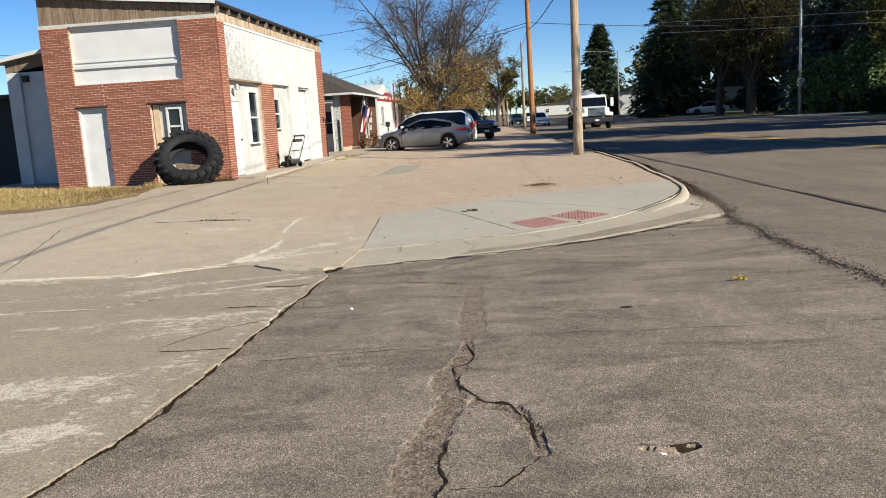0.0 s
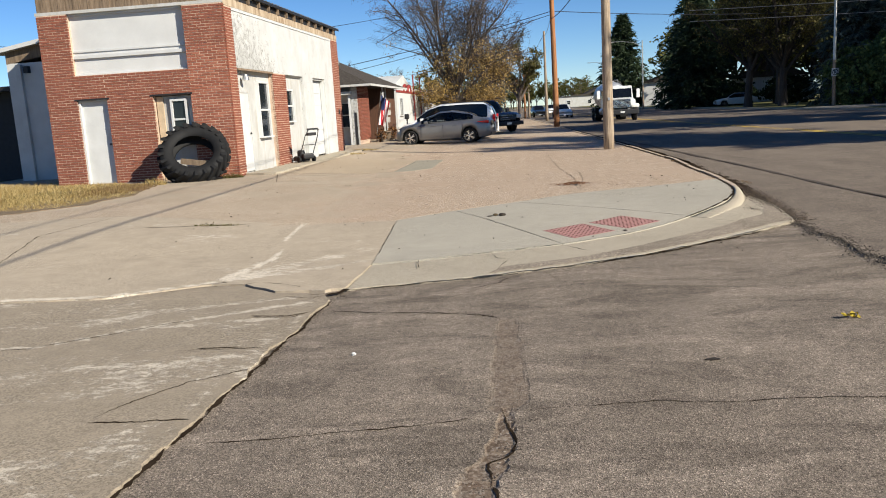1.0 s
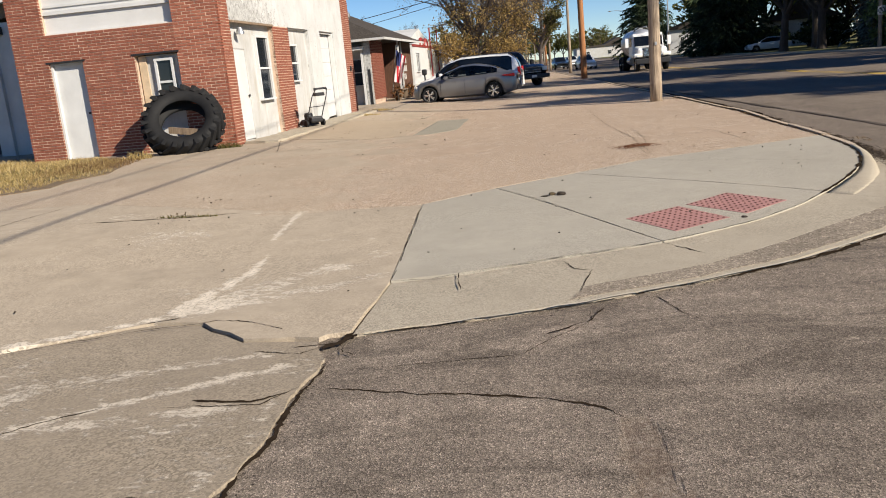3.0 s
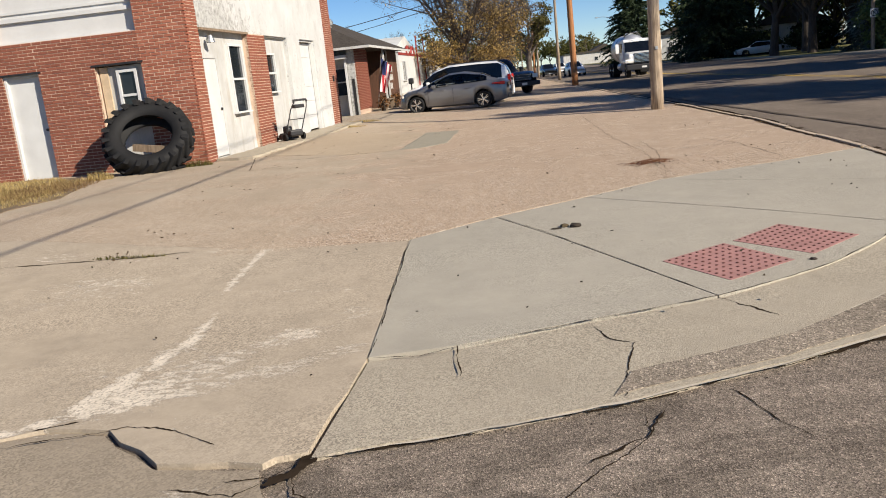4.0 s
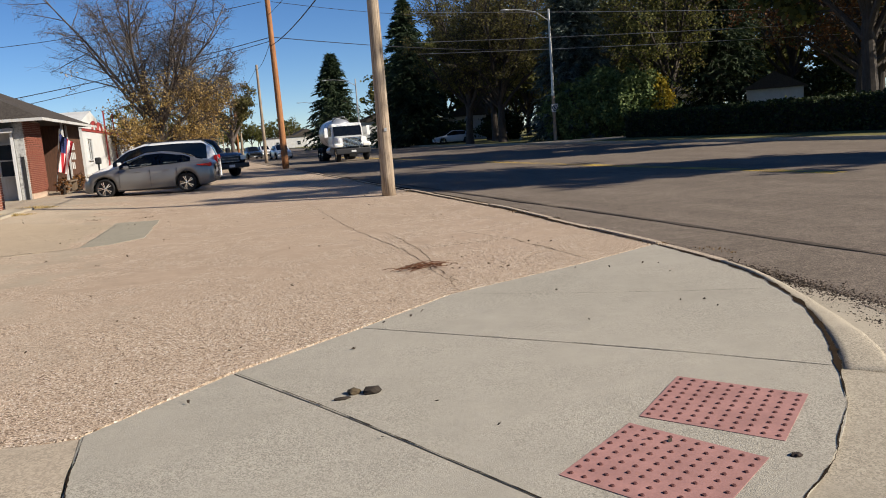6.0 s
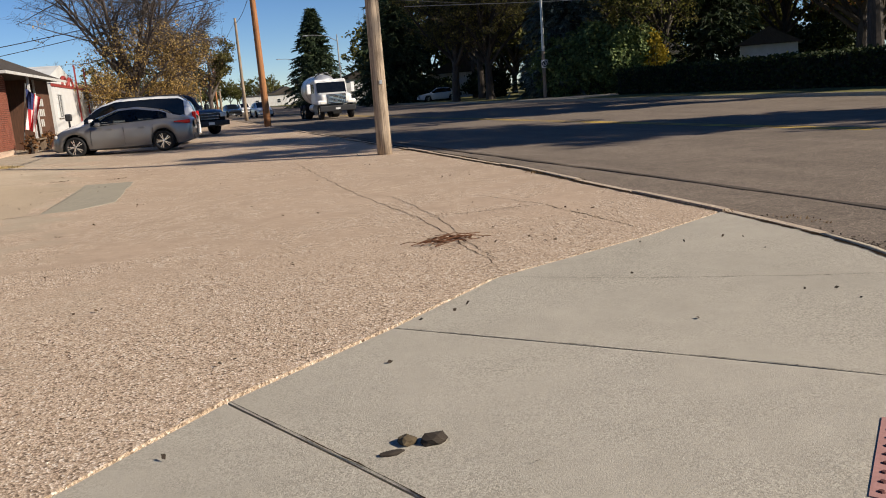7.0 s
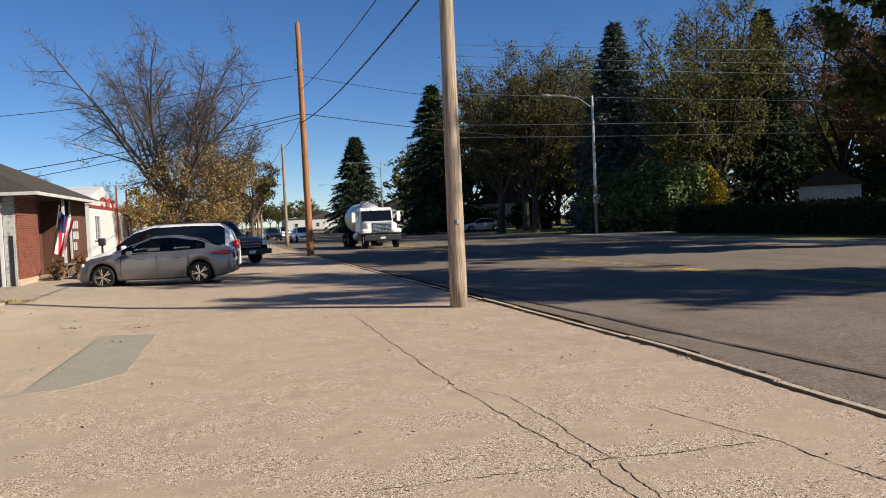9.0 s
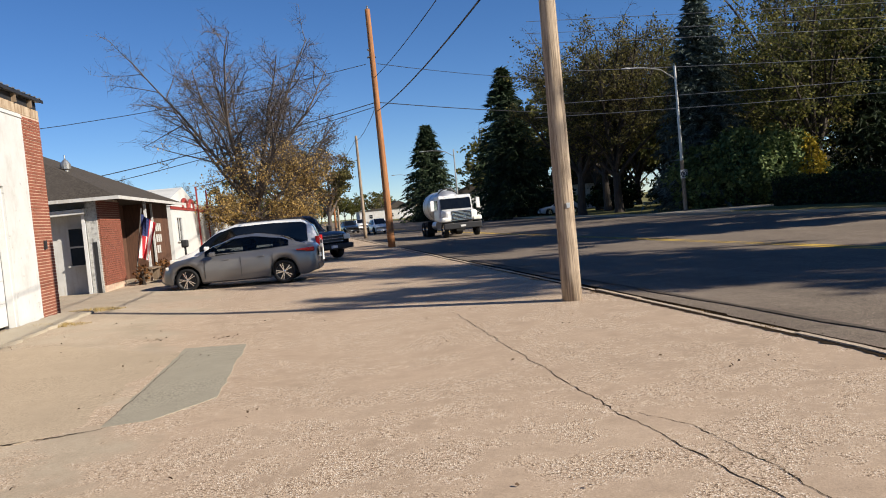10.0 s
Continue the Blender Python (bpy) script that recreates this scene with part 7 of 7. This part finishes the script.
for i in range(21):
    for s in (1, -1):
        a = math.tau * (i + (0.5 if s > 0 else 0)) / 21
        lug = box(0.68, 0.815, -0.042, 0.042, 0, 1, None, 0.012)
        for v in lug.verts:
            yy = s * (0.015 + v.co.z * TW * 0.54)
            fold = 0.055 * smooth01((v.co.z - 0.4) / 0.6)
            ang = a + v.co.y / 0.75 + 0.30 * v.co.z
            rr = v.co.x - fold
            v.co = Vector((rr * math.cos(ang), yy, rr * math.sin(ang)))
        bmesh.ops.recalc_face_normals(lug, faces=lug.faces[:])
        part("lug", lug, M_RUBBER, tyre)
# boards inside the tyre
planks = thing("plank_stack", "weathered planks seen through the tyre", "plank")
planks.matrix_world = pose(-6.35, 21.70, 0.13, 0, 0, -5)
for i in range(3):
    part("plank", box(-0.55, 0.5, -0.06 * i - 0.04, -0.06 * i + 0.03, 0.02 + 0.17 * i, 0.16 + 0.17 * i), M_BOARD, planks, "", pose(0, 0, 0, 0, 8 * (i - 1), 0))

# push mower by the side wall
mow = thing("push_mower", "black push mower with a folded handle", "lawn mower", pose(-4.72, 26.45, 0.17, 0, 0, 132) @ Matrix.Scale(0.93, 4))
deck = lathe([(0.0, 0.22), (0.2, 0.21), (0.25, 0.16), (0.27, 0.06), (0.27, 0.05)], 18, "Z")
for v in deck.verts:
    v.co.x *= 1.3
part("deck", deck, M_PLASTIC, mow)
part("engine", lathe([(0.0, 0.42), (0.11, 0.40), (0.13, 0.33), (0.13, 0.2)], 14, "Z"), M_DARK, mow)
for sx in (0.3, -0.32):
    for sy in (0.28, -0.28):
        w = part("wheel", lathe([(0.05, -0.03), (0.10, -0.03), (0.105, 0), (0.10, 0.03), (0.05, 0.03), (0.0, 0.02)], 14), M_RUBBER, mow, "", pose(sx, sy, 0.105))
for sy in (0.24, -0.24):
    part("handle_tube", tube([(-0.28, sy, 0.15), (-0.5, sy, 0.5), (-0.74, sy, 0.88), (-0.86, sy * 0.8, 1.04)], 0.015, 6), M_DARK, mow)
part("grip", tube([(-0.86, -0.2, 1.04), (-0.83, -0.2, 1.09), (-0.83, 0.2, 1.09), (-0.86, 0.2, 1.04)], 0.03, 6), M_PLASTIC, mow)
part("control_box", box(-0.80, -0.66, -0.16, 0.16, 0.88, 0.98, None, 0.02), M_PLASTIC, mow)
part("bar", tube([(-0.5, -0.24, 0.58), (-0.5, 0.24, 0.58)], 0.012, 6), M_DARK, mow)
part("bag", box(-0.5, -0.3, -0.2, 0.2, 0.12, 0.3, None, 0.05), M_PLASTIC, mow)

# flag on a slanted staff at the house front
flag = thing("flag", "striped red and white flag with a blue corner on a staff", "flag", pose(-3.62, 43.2, 0.2))
part("staff", tube([(-0.35, 0, 0.1), (0.05, -0.1, 2.45)], 0.018, 6), M_METAL, flag)


def cloth(u, v):
    """A point of the hanging cloth, u along the stripes (downwards), v across."""
    return Vector((0.03 - 0.22 * u + 0.42 * v * (1 - 0.25 * u) + 0.03 * math.sin(v * 14 + u * 3), -0.12 + 0.10 * math.sin(v * 9 + u * 4), 2.25 - 1.45 * u - 0.35 * v + 0.2 * u * v))


for i in range(7):
    for nm, mat, u0 in (("stripe", M_FLAGR if i % 2 == 0 else M_FLAGW, 0.45 if i < 4 else 0.0),):
        b = bmesh.new()
        rows = [[b.verts.new(cloth(u0 + (1 - u0) * q / 10, (i + e2) / 7)) for e2 in (0, 0.5, 1)] for q in range(11)]
        for r0, r1 in zip(rows, rows[1:]):
            for q in range(2):
                b.faces.new((r0[q], r0[q + 1], r1[q + 1], r1[q]))
        part(nm, b, mat, flag)
b = bmesh.new()
rows = [[b.verts.new(cloth(0.45 * q / 6, 4 / 7 * e2 / 4)) for e2 in range(5)] for q in range(7)]
for r0, r1 in zip(rows, rows[1:]):
    for q in range(4):
        b.faces.new((r0[q], r0[q + 1], r1[q + 1], r1[q]))
part("canton", b, M_FLAGB, flag, "dark blue flag corner")

# mailbox, bench and pots at the house front
mb = thing("mailbox", "dark mailbox on a thin post", "mailbox", pose(-2.45, 45.2, 0.15))
part("post", box(-0.035, 0.035, -0.035, 0.035, 0, 1.0), M_DARK, mb)
part("box", box(-0.12, 0.12, -0.2, 0.2, 1.0, 1.28, None, 0.05), M_DARK, mb)
bn = thing("bench", "low weathered wooden bench by the house", "bench", pose(-3.45, 43.0, 0.2, 0, 0, -5))
part("seat", box(-0.18, 0.18, -0.7, 0.7, 0.38, 0.43), M_BOARD, bn)
for y in (-0.6, 0.6):
    part("leg", box(-0.15, 0.15, y - 0.04, y + 0.04, 0, 0.38), M_BOARD, bn)
for i, (x, y) in enumerate([(-3.3, 44.4), (-3.2, 45.1), (-3.6, 41.9)]):
    shrub("potted_plant", "small brown withered plant by the house", x, y, 0.2, 0.25, 0.25, 0.6, 140 + i, M_LRED, 160, 0.1, "plant")


# dry grass by the shop front and weeds at its foot
def grass_patch(name, label, cx, cy, rx, ry, count, hgt, seed, mat, zf=gz):
    rnd2 = random.Random(seed)
    vs2, fs2 = [], []
    for i in range(count):
        a, r = rnd2.uniform(0, math.tau), math.sqrt(rnd2.random())
        edge2 = 1 + 0.25 * noise.noise(Vector((math.cos(a) * 2, math.sin(a) * 2, seed)))
        x, y = cx + rx * r * math.cos(a) * edge2, cy + ry * r * math.sin(a) * edge2
        hh = hgt * rnd2.uniform(0.4, 1.2) * (1.1 - 0.6 * r)
        w = rnd2.uniform(0.004, 0.010)
        b2 = rnd2.uniform(0, math.tau)
        dx, dy = rnd2.gauss(0, 0.5) * hh, rnd2.gauss(0, 0.5) * hh
        z = zf(x, y)
        n0 = len(vs2)
        vs2 += [(x - w * math.cos(b2), y - w * math.sin(b2), z), (x + w * math.cos(b2), y + w * math.sin(b2), z), (x + dx, y + dy, z + hh)]
        fs2.append((n0, n0 + 1, n0 + 2))
    return tagged(mesh_from(name, vs2, fs2, mat, None, label), category="grass", kind="stuff")


tagged(sheet("grass_bed", jag([(-7.7, 15.2), (-6.8, 16.2), (-6.6, 17.8), (-7.2, 19.8), (-7.9, 21.5), (-9, 22.0), (-20, 23), (-20, 12.5), (-7.7, 15.2)], 0.15, 0.5, 150)[:-1], 0.012, M_EARTH, 1.5, gz, 0.05, "bare earth under dry grass"), category="ground")
grass_patch("dry_grass", "dry straw-coloured grass by the brick shop", -10.8, 19.4, 3.6, 2.9, 16000, 0.15, 151, M_DRYGRASS)
grass_patch("dry_grass", "matted dry grass at the edge of the drive", -8.9, 17.4, 2.2, 2.0, 9000, 0.10, 158, M_DRYGRASS)
grass_patch("dead_weeds", "brown dead weeds among the dry grass", -7.7, 19.2, 0.9, 1.6, 2600, 0.13, 159, M_LBROWN)
grass_patch("green_weeds", "olive weeds among the dry grass", -9.0, 18.4, 2.0, 1.8, 2200, 0.10, 160, M_LOLIVE)
grass_patch("dry_grass", "dry straw-coloured grass behind the shop", -14.5, 20.5, 4.5, 4.0, 12000, 0.17, 152, M_DRYGRASS)
grass_patch("weeds", "small dry weed clump on the lot", -7.2, 20.6, 0.3, 0.22, 260, 0.22, 153, M_DRYGRASS)
grass_patch("weeds", "green weeds at the foot of the wall", -5.6, 21.6, 0.35, 0.18, 300, 0.16, 154, M_LOLIVE)
grass_patch("weeds", "dry weeds by the garage door", -4.0, 30.9, 0.7, 0.4, 700, 0.08, 155, M_DRYGRASS)
grass_patch("weeds", "dry weeds at the walk's end", -3.6, 33.6, 0.6, 0.4, 500, 0.09, 156, M_DRYGRASS)
grass_patch("weeds", "weeds in a crack of the drive", -3.4, 12.62, 0.35, 0.04, 120, 0.05, 157, M_LOLIVE)
for i in range(9):
    rnd2 = random.Random(400 + i)
    y = rnd2.uniform(14, 34)
    p = along(KERB[6:], y - 14)
    grass_patch("weeds", "dry weeds and leaves caught along the kerb", p[0] + rnd2.uniform(-0.15, 0.35), p[1], 0.10, 0.3, 40, 0.035, 500 + i, M_LBROWN, gz)


# scattered twigs, leaves and clods
def litter(name, label, spots, seed, mat, size, category="leaves", flatness=0.4, height=gz):
    rnd2 = random.Random(seed)
    vs2, fs2 = [], []
    for x, y, n, spread in spots:
        for i in range(n):
            p = Vector((x + rnd2.gauss(0, spread), y + rnd2.gauss(0, spread), 0))
            p.z = height(p.x, p.y) + 0.008 + rnd2.random() * 0.012
            u = Vector((rnd2.gauss(0, 1), rnd2.gauss(0, 1), rnd2.gauss(0, flatness))).normalized() * size * rnd2.uniform(0.5, 1.3)
            w = u.cross(Vector((0, 0, 1))).normalized() * size * 0.4 + Vector((0, 0, size * 0.25))
            n0 = len(vs2)
            vs2 += [tuple(p), tuple(p + u * 0.5 + w), tuple(p + u), tuple(p + u * 0.5 - w * 0.6)]
            fs2 += [(n0, n0 + 1, n0 + 2), (n0, n0 + 2, n0 + 3)]
    return tagged(mesh_from(name, vs2, fs2, mat, None, label), category=category, kind="stuff")


rnd = random.Random(160)
spots = [(-1.68, 27.65, 26, 0.13), (-0.6, 27.1, 14, 0.1), (2.2, 16.0, 16, 0.16), (-3.4, 12.6, 12, 0.1)] + [(rnd.uniform(-5, 4.5), rnd.uniform(13.5, 32), 1 + int(rnd.random() * 2.4), 0.05) for i in range(130)]
litter("fallen_leaves", "dark dry leaves scattered over the lot", spots, 161, simple("dead_leaf", (0.09, 0.055, 0.03), 0.9), 0.036)
litter("fallen_leaves", "small dark specks on the ramp and drive", [(rnd.uniform(-4, 4), rnd.uniform(8.8, 15), 1, 0.02) for i in range(60)], 162, simple("dead_leaf_dark", (0.04, 0.028, 0.018), 0.9), 0.03)
litter("kerb_leaves", "dark leaf litter along the kerb", [(along(KERB[5:], d2)[0] + 0.33, along(KERB[5:], d2)[1], 60, 0.09) for d2 in np.arange(0.6, 28, 0.25)], 163, simple("leaf_mulch", (0.045, 0.03, 0.018), 0.95), 0.024, "leaves", 0.2, road_z)
M_TWIG = simple("dry_twig", (0.12, 0.055, 0.03), 0.9, 0, 0.4, 10, 60, 0.2, 0.1)
twigs = thing("twig_heap", "small heap of dry brown twigs on the lot", "twigs", pose(2.18, 16.0, gz(2.18, 16.0) + 0.005))
for i in range(34):
    rnd2 = random.Random(170 + i)
    a, ln = rnd2.uniform(0, math.tau), rnd2.uniform(0.12, 0.5)
    cx, cy = rnd2.gauss(0, 0.13), rnd2.gauss(0, 0.07)
    part("twig", tube([(cx - ln / 2 * math.cos(a), cy - ln / 2 * math.sin(a) * 0.5, 0.01), (cx, cy, 0.02 + 0.03 * rnd2.random()), (cx + ln / 2 * math.cos(a), cy + ln / 2 * math.sin(a) * 0.5, 0.012)], 0.0035, 4), M_TWIG, twigs)


def clod(name, label, x, y, z, r, mat, seed, stretch=(1, 1, 0.6), category="debris"):
    b2 = bmesh.new()
    bmesh.ops.create_icosphere(b2, subdivisions=2, radius=r)
    for v in b2.verts:
        k7 = 1 + 0.45 * noise.noise(v.co * (2.2 / r) + Vector((seed, 0, 0)))
        v.co = Vector((v.co.x * stretch[0], v.co.y * stretch[1], v.co.z * stretch[2])) * k7
    return tagged(part(name, b2, mat, None, label, pose(x, y, z + r * stretch[2] * 0.6)), category=category)


clod("leaf_clump", "dark tan crumpled leaf clump on the ramp", 0.61, 12.37, gz(0.61, 12.37), 0.035, simple("tan_leaf", (0.09, 0.065, 0.035), 0.9), 1)
clod("leaf_clump", "dark crumpled leaf beside the clump", 0.70, 12.33, gz(0.7, 12.3), 0.045, simple("dark_leaf", (0.03, 0.022, 0.015), 0.9), 2, (1.2, 0.8, 0.5))
clod("leaf_clump", "dark crumpled leaf beside the clump", 0.53, 12.31, gz(0.5, 12.3), 0.03, simple("dark_leaf_b", (0.03, 0.022, 0.015), 0.9), 3, (1.6, 0.6, 0.3))
clod("stone", "small white stone on the asphalt", -0.62, 6.35, side_z(-0.62, 6.35), 0.014, M_WHITE, 4, (1, 1, 0.9), "stone")
clod("stone", "white stone in the small hole", 1.08, 3.2, -0.06, 0.02, M_WHITE, 5, (1.5, 1, 0.9), "stone")
yl = bmesh.new()
for i in range(5):
    ring = [yl.verts.new((0.06 * math.cos(i * 1.25) + 0.045 * math.cos(a), 0.035 * math.sin(i * 1.25) + 0.03 * math.sin(a), 0.012 + 0.012 * i + 0.02 * math.sin(a * 2 + i))) for a in [math.tau * k8 / 7 for k8 in range(7)]]
    yl.faces.new(ring)
tagged(part("yellow_leaf", yl, M_LGOLD, None, "crumpled yellow leaf on the asphalt", pose(2.71, 6.6, side_z(2.71, 6.6)) @ Matrix.Scale(0.65, 4)), category="leaf")
clod("leaf_bit", "dark leaf on the asphalt", 1.55, 5.85, side_z(1.55, 5.85), 0.03, simple("black_leaf", (0.02, 0.015, 0.012), 0.9), 6, (1.6, 0.5, 0.25), "leaf")
clod("leaf_bit", "dark clod on the ramp", 2.05, 10.7, gz(2.05, 10.7), 0.02, simple("black_leaf_b", (0.03, 0.02, 0.015), 0.9), 7, (1.2, 1, 0.6), "leaf")
